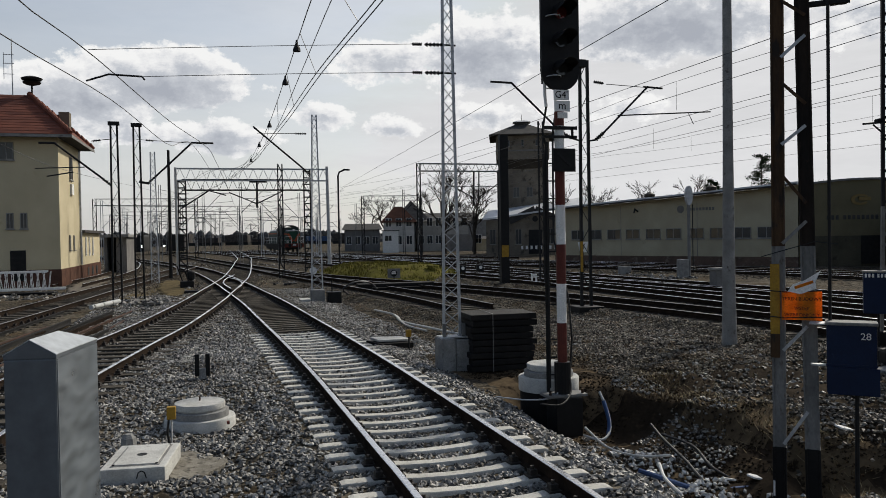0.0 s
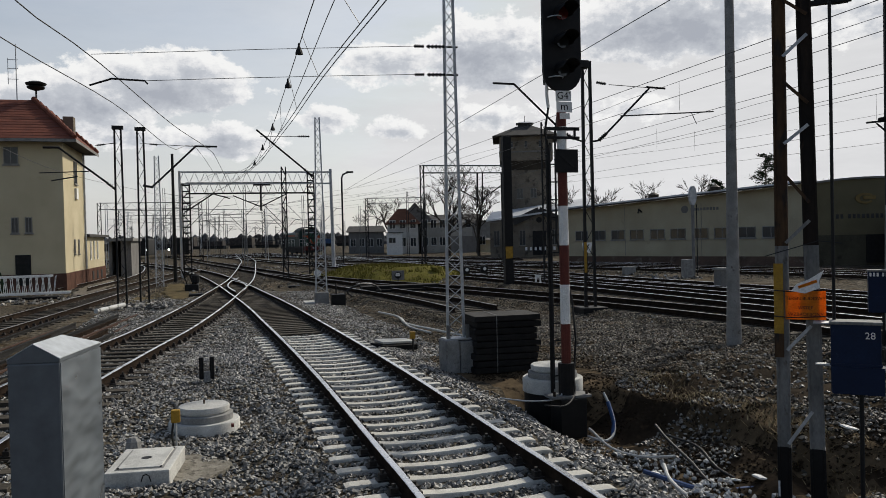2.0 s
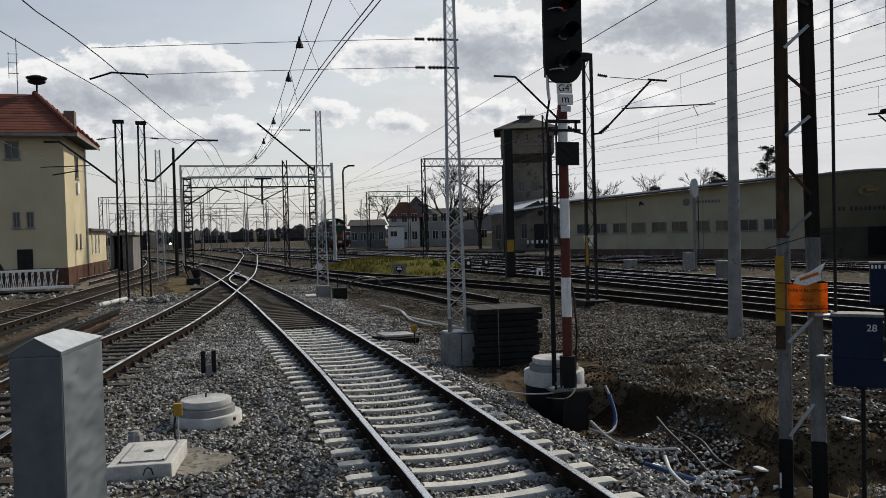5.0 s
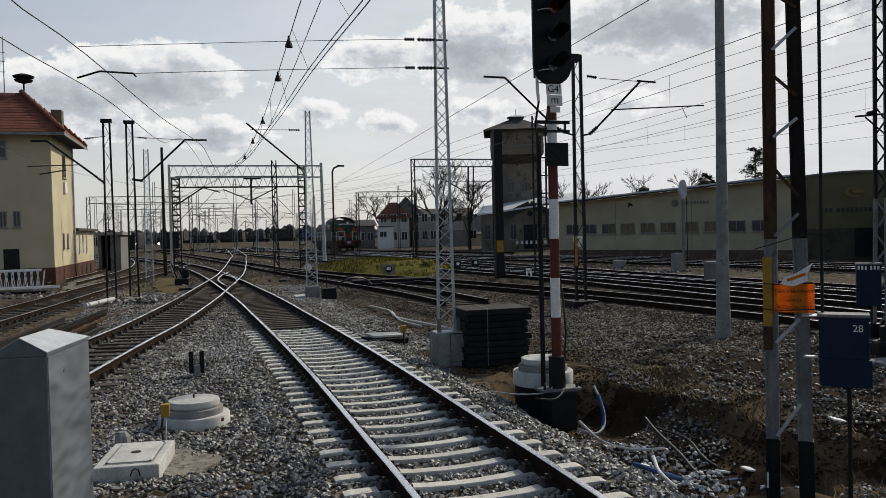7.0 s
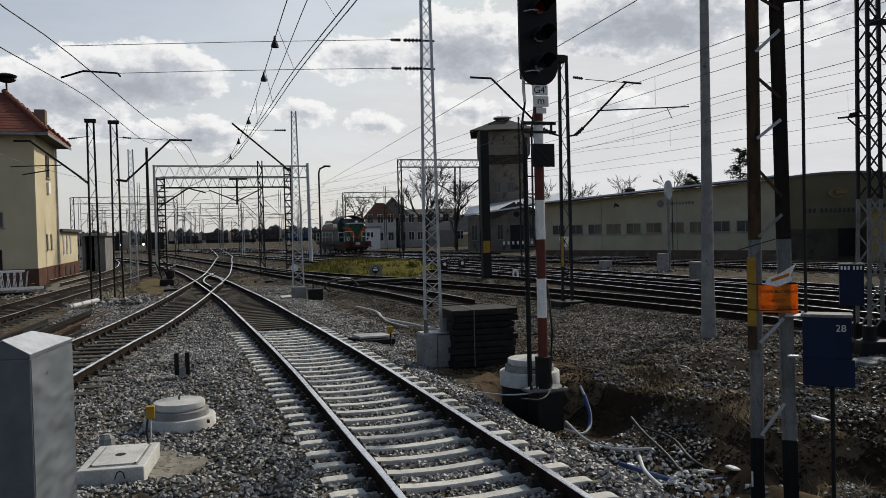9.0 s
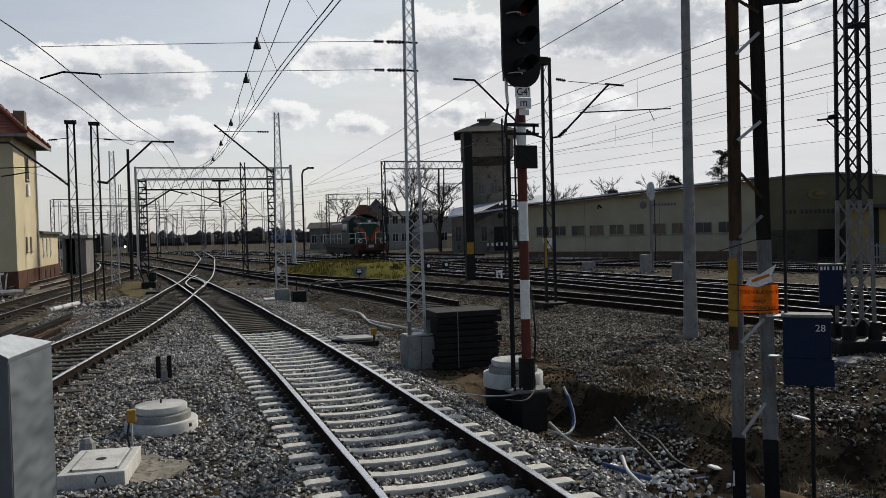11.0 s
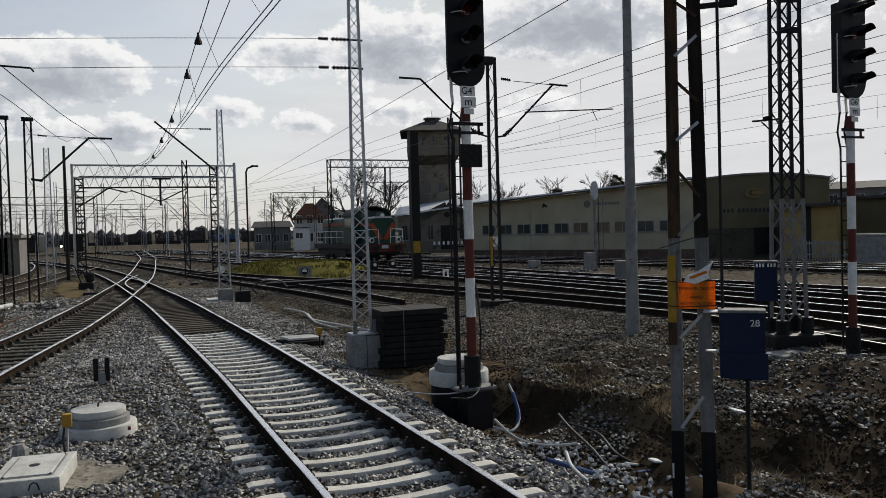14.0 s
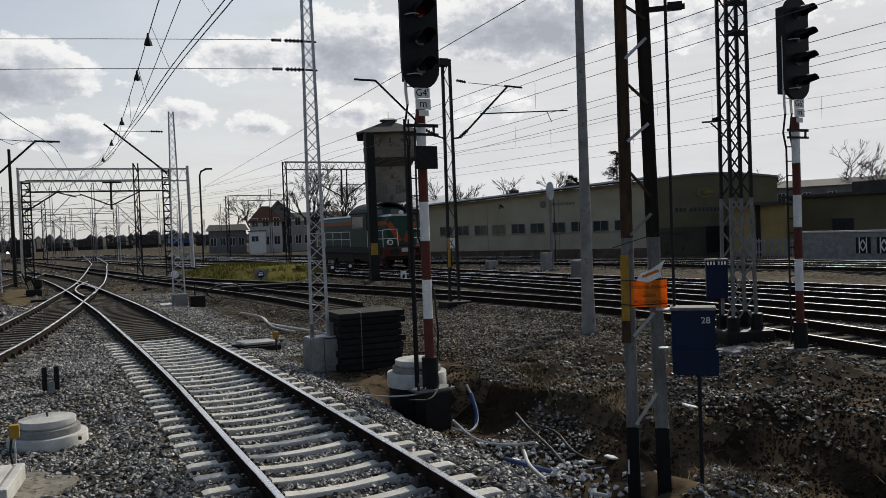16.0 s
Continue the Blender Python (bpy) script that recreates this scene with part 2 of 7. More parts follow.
BLACKPAINT = surface("black_paint", (0.005, 0.005, 0.0055), (0.011, 0.0105, 0.0105), 6, 0.6, bump=0.15, grain=40)
WHITEPAINT = surface("white_paint", (0.66, 0.65, 0.62), (0.78, 0.77, 0.74), 5, 0.55, bump=0.1, c3=(0.45, 0.42, 0.38), wear=0.66)
REDPAINT = surface("red_paint", (0.085, 0.020, 0.015), (0.12, 0.030, 0.021), 5, 0.6, bump=0.1, c3=(0.10, 0.04, 0.03), wear=0.62)
BLUEPAINT = surface("blue_enamel", (0.003, 0.010, 0.034), (0.005, 0.015, 0.046), 3, 0.55, bump=0.05, c3=(0.03, 0.05, 0.10), wear=0.66)
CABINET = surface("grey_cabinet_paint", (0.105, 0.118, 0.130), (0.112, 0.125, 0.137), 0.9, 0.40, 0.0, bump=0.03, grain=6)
# same paint on the wavy side, lightened in place of reflected light
CABINET_SIDE_LIT = surface("wavy_lit_cabinet_sheet", (0.14, 0.155, 0.168), (0.15, 0.165, 0.178), 0.9, 0.13, 0.0, bump=1.0, grain=2.3, squash=(1, 1.0, 2.4), relief=0.06)
# same paint once more, made pale to stand for sun on the roof
CABINET_SUNLIT = surface("sunlit_cabinet_paint", (0.42, 0.44, 0.45), (0.45, 0.47, 0.48), 1.5, 0.4, bump=0.02, grain=9)
ORANGE = surface("orange_sheet", (0.72, 0.22, 0.015), (0.90, 0.33, 0.03), 8, 0.5, bump=0.1, leak=0.55)
WOODTAR = surface("tarred_mats", (0.007, 0.0065, 0.006), (0.015, 0.0135, 0.0125), 6, 0.8, bump=0.6, grain=30, c3=(0.05, 0.046, 0.042), wear=0.66, per="object", spread=0.4)
RENDER_CREAM = surface("cream_render", (0.47, 0.405, 0.27), (0.55, 0.48, 0.33), 0.5, 0.9, bump=0.2, grain=30, c3=(0.42, 0.34, 0.21), wear=0.66)
RENDER_HALL = surface("hall_render", (0.35, 0.305, 0.215), (0.43, 0.38, 0.27), 0.4, 0.9, bump=0.2, grain=20, c3=(0.24, 0.21, 0.15), wear=0.63)
OLIVE_LOW = surface("dark_olive_render", (0.055, 0.050, 0.036), (0.085, 0.076, 0.054), 0.5, 0.9, bump=0.2, grain=20, c3=(0.045, 0.04, 0.03), wear=0.6)
RENDER_OLIVE = surface("olive_render", (0.115, 0.100, 0.062), (0.155, 0.134, 0.082), 0.4, 0.9, bump=0.2, grain=20, c3=(0.12, 0.10, 0.065), wear=0.62)
BRICK = surface("red_brick_wall", (0.075, 0.042, 0.032), (0.115, 0.062, 0.046), 2, 0.9, bump=0.4, grain=25, c3=(0.09, 0.06, 0.045))
PLINTH = surface("faded_plinth_paint", (0.085, 0.060, 0.048), (0.13, 0.088, 0.068), 0.7, 0.9, bump=0.3, grain=25, c3=(0.17, 0.14, 0.11), wear=0.55)
# darker than the tower's walls; used on its collar and eave
TOWER_TRIM_DARK = surface("dark_tower_trim", (0.035, 0.030, 0.025), (0.06, 0.052, 0.042), 0.8, 0.95, bump=0.4, grain=12)
BRICK_OLD = surface("sooty_tower_wall", (0.12, 0.103, 0.082), (0.20, 0.172, 0.135), 0.45, 0.95, bump=0.4, grain=12, c3=(0.07, 0.06, 0.05), wear=0.55)
TILE = surface("clay_roof_tile", (0.115, 0.036, 0.022), (0.165, 0.054, 0.032), 1.2, 0.8, bump=0.3, grain=20, c3=(0.10, 0.045, 0.032), wear=0.60, per="object", spread=0.22)
ROOFDARK = surface("dark_roof_felt", (0.035, 0.033, 0.032), (0.065, 0.060, 0.056), 1.0, 0.85, bump=0.2, grain=15)
ROOFLIGHT = surface("light_roof_sheet", (0.46, 0.47, 0.48), (0.60, 0.61, 0.62), 0.8, 0.45, 0.1, bump=0.1, grain=20)
HOUSEWHITE = surface("pale_house_render", (0.42, 0.41, 0.38), (0.54, 0.52, 0.49), 0.6, 0.9, bump=0.2, grain=15, c3=(0.25, 0.24, 0.22), wear=0.62)
HOUSEPALE = surface("pale_grey_house_render", (0.27, 0.26, 0.235), (0.36, 0.345, 0.31), 0.6, 0.9, bump=0.2, grain=15, c3=(0.19, 0.18, 0.165), wear=0.6)
HOUSEGREY = surface("grey_house_render", (0.15, 0.145, 0.135), (0.21, 0.20, 0.19), 0.6, 0.9, bump=0.2, grain=15, c3=(0.10, 0.095, 0.09), wear=0.6)
GLASS = glass_pane("window_glass")
GRASS = surface("spring_grass", (0.095, 0.088, 0.020), (0.155, 0.135, 0.032), 1.2, 0.95, bump=0.6, grain=20, c3=(0.13, 0.10, 0.045), wear=0.56, per="island", spread=0.45)
DRYGRASS = surface("dry_grass", (0.19, 0.15, 0.085), (0.30, 0.24, 0.14), 1.5, 0.95, bump=0.4, grain=20, per="island", spread=0.4)
BARK = surface("bare_twigs", (0.045, 0.038, 0.032), (0.080, 0.068, 0.056), 3, 0.9, bump=0.2)
NEEDLE = surface("conifer_needles", (0.012, 0.022, 0.012), (0.028, 0.045, 0.022), 3, 0.9, bump=0.2, per="island", spread=0.4)
# grey-brown woods, with distance haze mixed into the colour as a paler tone
FARWOOD = surface("hazed_far_trees", (0.055, 0.055, 0.056), (0.11, 0.107, 0.104), 0.1, 0.95, bump=0.1, grain=2, per="island", spread=0.35)
LOCOGREEN = surface("loco_green", (0.008, 0.036, 0.024), (0.015, 0.058, 0.036), 1.5, 0.5, bump=0.05, c3=(0.03, 0.05, 0.04), wear=0.62)
LOCOTEAL = surface("loco_teal", (0.008, 0.026, 0.022), (0.014, 0.040, 0.033), 1.5, 0.5, bump=0.05, c3=(0.04, 0.06, 0.06), wear=0.62)
LOCOORANGE = surface("loco_orange", (0.24, 0.045, 0.014), (0.32, 0.062, 0.018), 3, 0.5, bump=0.05)
RUBBLE_FAR = surface("yard_rubble_stone", (0.05, 0.045, 0.038), (0.34, 0.32, 0.29), 0.25, 0.9, bump=0.3, grain=20, per="island", spread=0.8)
RUBBLE = surface("white_rubble", (0.45, 0.44, 0.42), (0.66, 0.65, 0.62), 3, 0.9, bump=0.4, grain=30, per="island", spread=0.35)
RUST_RAIL = surface("stored_rusty_rail", (0.050, 0.028, 0.020), (0.09, 0.050, 0.034), 3, 0.85, bump=0.3)
WIRE = surface("overhead_wire", (0.05, 0.05, 0.05), (0.09, 0.085, 0.08), 1, 0.5, 0.6, bump=0)
PVC = surface("white_plastic_pipe", (0.40, 0.40, 0.39), (0.52, 0.52, 0.50), 3, 0.5, bump=0.05)
BLUEPIPE = surface("blue_plastic_pipe", (0.025, 0.06, 0.16), (0.035, 0.08, 0.20), 3, 0.4, bump=0.05)
BLACKPIPE = surface("black_cable", (0.012, 0.012, 0.013), (0.03, 0.03, 0.03), 5, 0.5, bump=0.05)
WAGON = surface("wagon_brown", (0.030, 0.026, 0.024), (0.075, 0.062, 0.055), 1, 0.8, bump=0.1)
WAGONBLUE = surface("wagon_blue", (0.03, 0.06, 0.14), (0.045, 0.085, 0.18), 1, 0.6, bump=0.1)
LAMPLENS = surface("dark_red_lens", (0.10, 0.012, 0.010), (0.14, 0.02, 0.015), 9, 0.15, bump=0)
TAILGLOW = glow("far_headlight", (1.0, 0.97, 0.90), 6.0)


# ---- mesh tools ----
class Shape:
    """Gathers points and faces of one mesh."""

    def __init__(self):
        self.v, self.f = [], []

    def add(self, pts, faces):
        k = len(self.v)
        self.v.extend(tuple(p) for p in pts)
        self.f.extend(tuple(k + i for i in q) for q in faces)
        return self

    def box(self, x0, y0, z0, x1, y1, z1, m=None):
        pts = [Vector((x, y, z)) for z in (z0, z1) for y in (y0, y1) for x in (x0, x1)]
        if m is not None:
            pts = [m @ p for p in pts]
        return self.add(pts, [(0, 2, 3, 1), (4, 5, 7, 6), (0, 1, 5, 4), (2, 6, 7, 3), (0, 4, 6, 2), (1, 3, 7, 5)])

    def bar(self, p, q, w, h=None, up=(0, 0, 1)):
        """A straight bar of w by h from p to q."""
        p, q, h = Vector(p), Vector(q), h or w
        d = (q - p).normalized()
        s = d.cross(Vector(up))
        s = d.cross(Vector((1, 0, 0))) if s.length < 1e-4 else s
        s.normalize()
        u = s.cross(d)
        pts = [e + s * a * w / 2 + u * b * h / 2 for e in (p, q) for a, b in ((-1, -1), (1, -1), (1, 1), (-1, 1))]
        return self.add(pts, [(0, 1, 2, 3), (7, 6, 5, 4), (0, 4, 5, 1), (1, 5, 6, 2), (2, 6, 7, 3), (3, 7, 4, 0)])

    def tube(self, pts, r, n=8, r2=None):
        pts = [Vector(p) for p in pts]
        rings, last = [], None
        for i, p in enumerate(pts):
            d = (pts[min(i + 1, len(pts) - 1)] - pts[max(i - 1, 0)]).normalized()
            s = d.cross(Vector((0, 0, 1))) if last is None else last - d * last.dot(d)
            s = d.cross(Vector((0, 1, 0))) if s.length < 1e-4 else s
            s.normalize()
            last = s
            u = d.cross(s)
            rad = r if r2 is None else r + (r2 - r) * i / (len(pts) - 1)
            rings.append([p + (s * math.cos(a) + u * math.sin(a)) * rad for a in [2 * math.pi * j / n for j in range(n)]])
        faces = [(i * n + j, i * n + (j + 1) % n, (i + 1) * n + (j + 1) % n, (i + 1) * n + j) for i in range(len(pts) - 1) for j in range(n)]
        faces += [tuple(reversed(range(n))), tuple((len(pts) - 1) * n + j for j in range(n))]
        return self.add([p for ring in rings for p in ring], faces)

    def lathe(self, prof, n=24, c=(0, 0, 0)):
        """prof: (radius, height) from the bottom up, about an upright axis at c."""
        pts = [(c[0] + r * math.cos(2 * math.pi * j / n), c[1] + r * math.sin(2 * math.pi * j / n), c[2] + z) for r, z in prof for j in range(n)]
        faces = [(i * n + j, i * n + (j + 1) % n, (i + 1) * n + (j + 1) % n, (i + 1) * n + j) for i in range(len(prof) - 1) for j in range(n)]
        faces += [tuple(reversed(range(n))), tuple((len(prof) - 1) * n + j for j in range(n))]
        return self.add(pts, faces)

    def slab(self, outline, m, a, b):
        """A flat outline (x, y) pushed from depth a to b along m's z."""
        n = len(outline)
        pts = [m @ Vector((x, y, z)) for z in (a, b) for x, y in outline]
        return self.add(pts, [tuple(reversed(range(n))), tuple(range(n, 2 * n))] + [(i, (i + 1) % n, n + (i + 1) % n, n + i) for i in range(n)])

    def mesh(self, name, bevel=0.0, smooth=False):
        me = bpy.data.meshes.new(name)
        me.from_pydata([tuple(p) for p in self.v], [], self.f)
        if bevel:
            bm = bmesh.new()
            bm.from_mesh(me)
            bmesh.ops.recalc_face_normals(bm, faces=bm.faces)
            sharp = [e for e in bm.edges if len(e.link_faces) == 2 and e.calc_face_angle(0) > 0.5]
            bmesh.ops.bevel(bm, geom=sharp, offset=bevel, segments=2, affect="EDGES", profile=0.6)
            bm.to_mesh(me)
            bm.free()
        if smooth:
            for p in me.polygons:
                p.use_smooth = True
            me.set_sharp_from_angle(angle=radians(40))
        me.update()
        return me


def part(name, shape, material, parent=None, label="", bevel=0.0, smooth=False, at=None):
    me = shape if isinstance(shape, bpy.types.Mesh) else shape.mesh(name, bevel, smooth)
    if not me.materials:
        me.materials.append(material)
    ob = new(name, me)
    if parent is not None:
        ob.parent = parent
    if at is not None:
        ob.matrix_basis = at
    if label:
        ob["label"] = label
    return ob


def thing(name, label, category, at=None, group="", kind=""):
    ob = new(name)
    ob.empty_display_size = 0.2
    if at is not None:
        ob.matrix_basis = at
    return tagged(ob, label, category, group, kind)


def lettering(name, text, size, m, material, parent):
    """Flat raised letters, centred, on the xy plane of m."""
    cu = bpy.data.curves.new(name, "FONT")
    cu.body, cu.size, cu.align_x, cu.align_y, cu.extrude = text, size, "CENTER", "CENTER", 0.002
    tmp = bpy.data.objects.new(name, cu)
    scene.collection.objects.link(tmp)
    me = bpy.data.meshes.new_from_object(tmp.evaluated_get(bpy.context.evaluated_depsgraph_get()))
    bpy.data.objects.remove(tmp)
    me.materials.clear()
    me.materials.append(material)
    ob = new(name, me)
    ob.parent, ob.matrix_basis = parent, m
    return ob


NOISE_TABLES = {}


def lattice_noise(x, y, scale, seed):
    """Smooth value noise on numpy arrays, about -1 to 1."""
    if seed not in NOISE_TABLES:
        NOISE_TABLES[seed] = np.random.RandomState(seed).uniform(-1, 1, (256, 256))
    tab = NOISE_TABLES[seed]
    u, v = x / scale + 1000, y / scale + 1000
    i, j = np.floor(u).astype(int), np.floor(v).astype(int)
    a, b = u - i, v - j
    a, b = a * a * (3 - 2 * a), b * b * (3 - 2 * b)
    g = lambda p, q: tab[(i + p) % 256, (j + q) % 256]
    return (g(0, 0) * (1 - a) + g(1, 0) * a) * (1 - b) + (g(0, 1) * (1 - a) + g(1, 1) * a) * b


def spline(ctrl, step):
    """Points at even steps along a smooth curve through the control points, and the way along it."""
    c = np.array(ctrl, float)
    c = np.vstack([2 * c[0] - c[1], c, 2 * c[-1] - c[-2]])
    fine = []
    for i in range(1, len(c) - 2):
        t = np.linspace(0, 1, 40, endpoint=False)[:, None]
        p0, p1, p2, p3 = c[i - 1], c[i], c[i + 1], c[i + 2]
        fine.append(0.5 * (2 * p1 + (p2 - p0) * t + (2 * p0 - 5 * p1 + 4 * p2 - p3) * t ** 2 + (3 * p1 - p0 - 3 * p2 + p3) * t ** 3))
    fine = np.vstack(fine + [c[-2:-1]])
    s = np.concatenate([[0], np.cumsum(np.linalg.norm(np.diff(fine, axis=0), axis=1))])
    k = np.linspace(0, s[-1], max(2, round(s[-1] / step) + 1))
    pts = np.stack([np.interp(k, s, fine[:, a]) for a in range(fine.shape[1])], 1)
    d = np.gradient(pts[:, :2], axis=0)
    return pts, d / np.linalg.norm(d, axis=1)[:, None]


# ---- the tracks' middle lines ----
LINES = {
    "near": ((2.46, -3.87), (2.40, 6), (2.35, 8.5), (2.28, 11.4), (2.21, 13.8), (2.02, 18.2), (1.74, 23.6), (1.54, 27.5), (1.28, 31.5), (1.0, 35), (0.46, 42), (-0.36, 51), (-1.55, 61), (-3.1, 70), (-6.2, 84), (-11.5, 104), (-22, 140)),
    "slip": ((-4.3, -4), (-3.75, 6), (-3.25, 12), (-2.85, 15), (-2.32, 18.5), (-1.74, 22), (-1.2, 26.3), (-0.64, 31.5), (-0.2, 36.5), (0.38, 43), (0.88, 50), (1.5, 64), (2.05, 80), (2.5, 96), (2.3, 150)),
    "left": ((-8.6, -4), (-8.2, 8), (-7.4, 19), (-6.35, 30), (-5.45, 41), (-4.3, 52), (-3.4, 61), (-2.75, 69.5)),
    "side": ((12.9, 6), (13.6, 10), (14.2, 15), (13.6, 20), (12.6, 25), (11.2, 30.5), (9.0, 37.5), (6.4, 45), (3.7, 56), (1.2, 72), (-3, 100), (-9, 140)),
    "stub": ((7.9, 24.5), (7.55, 29), (6.9, 33.5), (6.0, 39), (4.9, 46), (3.6, 55), (2.75, 63)),
    "mid": ((18.2, 2), (17.1, 12), (16.4, 22), (15.4, 34), (13.9, 44), (12.2, 53), (9.5, 66), (6, 84), (2, 110), (-4, 150)),
    "cross": ((20.4, 4), (19.9, 14), (19.0, 24), (17.9, 33), (16.2, 43), (14.2, 53), (11.0, 68), (7.5, 86)),
    "loco": ((24.4, 4), (23.4, 12), (22.1, 19), (20.3, 30), (18.8, 43), (17.45, 60), (16.5, 75), (15.35, 90), (13.0, 110), (10.2, 125), (5.5, 150)),
    "hall": ((33.5, 6), (32.4, 16), (31.0, 26), (29.0, 36), (26.0, 46), (22.0, 56), (17.5, 68), (13.0, 86), (8.0, 115), (2, 150)),
    "west": ((-8.0, 46), (-7.3, 58), (-7.6, 72), (-10, 92), (-17, 120), (-27, 150)),
    "west_outer": ((-13.5, 66), (-13.8, 82), (-17.5, 104), (-25, 130), (-33, 150)),
    "east": ((30.5, 50), (24.5, 64), (19.0, 80), (12.0, 100), (2.0, 125), (-10, 150)),
    "east_outer": ((27.5, 72), (23.0, 86), (16.5, 104), (8.0, 125), (-3.0, 150)),
    "platform": ((36.5, 10), (35.2, 20), (33.6, 30), (31.2, 40), (28.0, 50), (24.0, 62), (19.0, 80), (13, 110), (6, 150)),
}
BRIGHT = ("near", "slip", "mid", "hall", "cross", "loco", "west", "east")  # lines polished by traffic
PATHS = {k: spline(v, 0.5) for k, v in LINES.items()}


def track_distance(x, y):
    best = np.full(x.shape, 99.0)
    for pts, _ in PATHS.values():
        for p in pts[::2]:
            near = (abs(x - p[0]) < 4) & (abs(y - p[1]) < 4)
            best[near] = np.minimum(best[near], np.hypot(x[near] - p[0], y[near] - p[1]))
    return best


def smooth(a, b, v):
    t = np.clip((v - a) / (b - a), 0, 1)
    return t * t * (3 - 2 * t)


def ground_height(x, y, td=None):
    x, y = np.asarray(x, float), np.asarray(y, float)
    td = track_distance(x, y) if td is None else td
    base = -0.20 + 0.06 * lattice_noise(x, y, 2.3, 1) + 0.035 * lattice_noise(x, y, 0.7, 2) + 0.02 * lattice_noise(x, y, 0.33, 4)
    base = base + 0.16 * smooth(7.0, 8.5, x) * smooth(15.5, 13.0, y) + 0.10 * smooth(4.3, 3.6, x)
    lumpy = smooth(6.8, 7.6, x) * smooth(19.0, 15.0, y) * smooth(17.0, 13.0, x)
    base = base + lumpy * (0.11 * lattice_noise(x, y, 1.15, 51) + 0.08 * lattice_noise(x, y, 0.52, 52) + 0.04 * lattice_noise(x, y, 0.24, 53))
    # the dug pit beside the near track
    wob = 0.35 * lattice_noise(x, y, 1.3, 5)
    pit = smooth(4.25, 5.0, x + 0.3 * wob) * (0.45 * smooth(6.80, 6.62, x + wob - 0.04 * (y - 9)) + 0.55 * smooth(6.75, 5.75, x + 0.8 * wob - 0.04 * (y - 9))) * smooth(13.3, 12.4, y + wob) * smooth(-3, 1, y)
    base = base - pit * (0.54 + 0.14 * lattice_noise(x, y, 0.9, 7) + 0.10 * lattice_noise(x, y, 0.38, 8))
    # its near end, where the bank falls away towards the viewer
    base = base - 0.42 * smooth(8.15, 7.25, y + 0.6 * wob + 0.12 * (x - 7)) * smooth(6.2, 6.9, x) * smooth(9.6, 7.8, x)
    rim = np.exp(-((x - 7.35 - 0.10 * (y - 9) * 0.4) / 0.5) ** 2) * smooth(13.5, 12, y) * smooth(0, 2, y)
    base = base + 0.10 * rim
    base = base + 0.13 * np.exp(-((x + 0.85) / 0.9) ** 2 - ((y - 8.15) / 0.6) ** 2)
    bed = -0.040 - 0.034 * smooth(0.78, 0.5, td) + 0.008 * lattice_noise(x, y, 0.35, 3)
    k = smooth(2.0, 1.35, td)
    return base * (1 - k) + bed * k


def build_ground():
    def axis(lo, hi, step, far):
        mid = np.arange(lo, hi + 1e-6, step)
        grow = np.geomspace(1.0, far, 34)
        return np.concatenate([(lo - grow)[::-1], mid, hi + grow])
    xs, ys = axis(-13, 25, 0.17, 1800), axis(1, 62, 0.24, 2200)
    xs = np.concatenate([xs[xs < 4.1], np.arange(4.1, 9.0, 0.07), xs[xs >= 9.0]])
    ys = np.concatenate([ys[ys < 3.5], np.arange(3.5, 14.5, 0.12), ys[ys >= 14.5]])
    X, Y = np.meshgrid(xs, ys)
    Z = ground_height(X, Y)
    nx, ny = len(xs), len(ys)
    me = bpy.data.meshes.new("ground")
    i = (np.arange(ny - 1)[:, None] * nx + np.arange(nx - 1)[None]).ravel()
    faces = np.stack([i, i + 1, i + nx + 1, i + nx], 1)
    me.from_pydata(np.stack([X, Y, Z], -1).reshape(-1, 3).tolist(), [], faces.tolist())
    me.materials.append(GROUND)
    me.materials.append(SOIL)
    me.materials.append(CLAY)
    # bare soil where the pit was dug and heaped
    cx, cy = X[:-1, :-1].ravel(), Y[:-1, :-1].ravel()
    n = 0.5 * lattice_noise(cx, cy, 1.1, 11)
    dug = ((cx + n > 4.6) & (cx + n < 7.9) & (cy + n < 15.2) & (cy > 1)) | ((cx > 7) & (cx + n < 16.5) & (cy + 2 * n < 17.5) & (cy > 1) & (track_distance(cx, cy) > 1.9))
    bare = lattice_noise(cx, cy, 0.8, 12) + 0.6 * lattice_noise(cx, cy, 0.3, 13)
    clay = dug & (((cx > 6.6) & ((cx + n < 7.5) | (bare > 0.75)) & (bare > -0.35)) | ((cx < 6.9) & (bare > -0.05)))
    me.polygons.foreach_set("material_index", dug.astype(np.int32) + clay)
    me.polygons.foreach_set("use_smooth", np.ones(len(dug), bool))
    tagged(new("ground", me), "grey-brown gravel and soil railway yard with a dug pit", "ground", kind="structure")


build_ground()


# ---- track ----
RAIL_PROFILE = ((-0.0625, 0.0), (0.0625, 0.0), (0.0625, 0.012), (0.012, 0.03), (0.009, 0.125), (0.034, 0.137), (0.036, 0.166), (0.028, 0.172),
                (-0.028, 0.172), (-0.036, 0.166), (-0.034, 0.137), (-0.009, 0.125), (-0.012, 0.03), (-0.0625, 0.012))


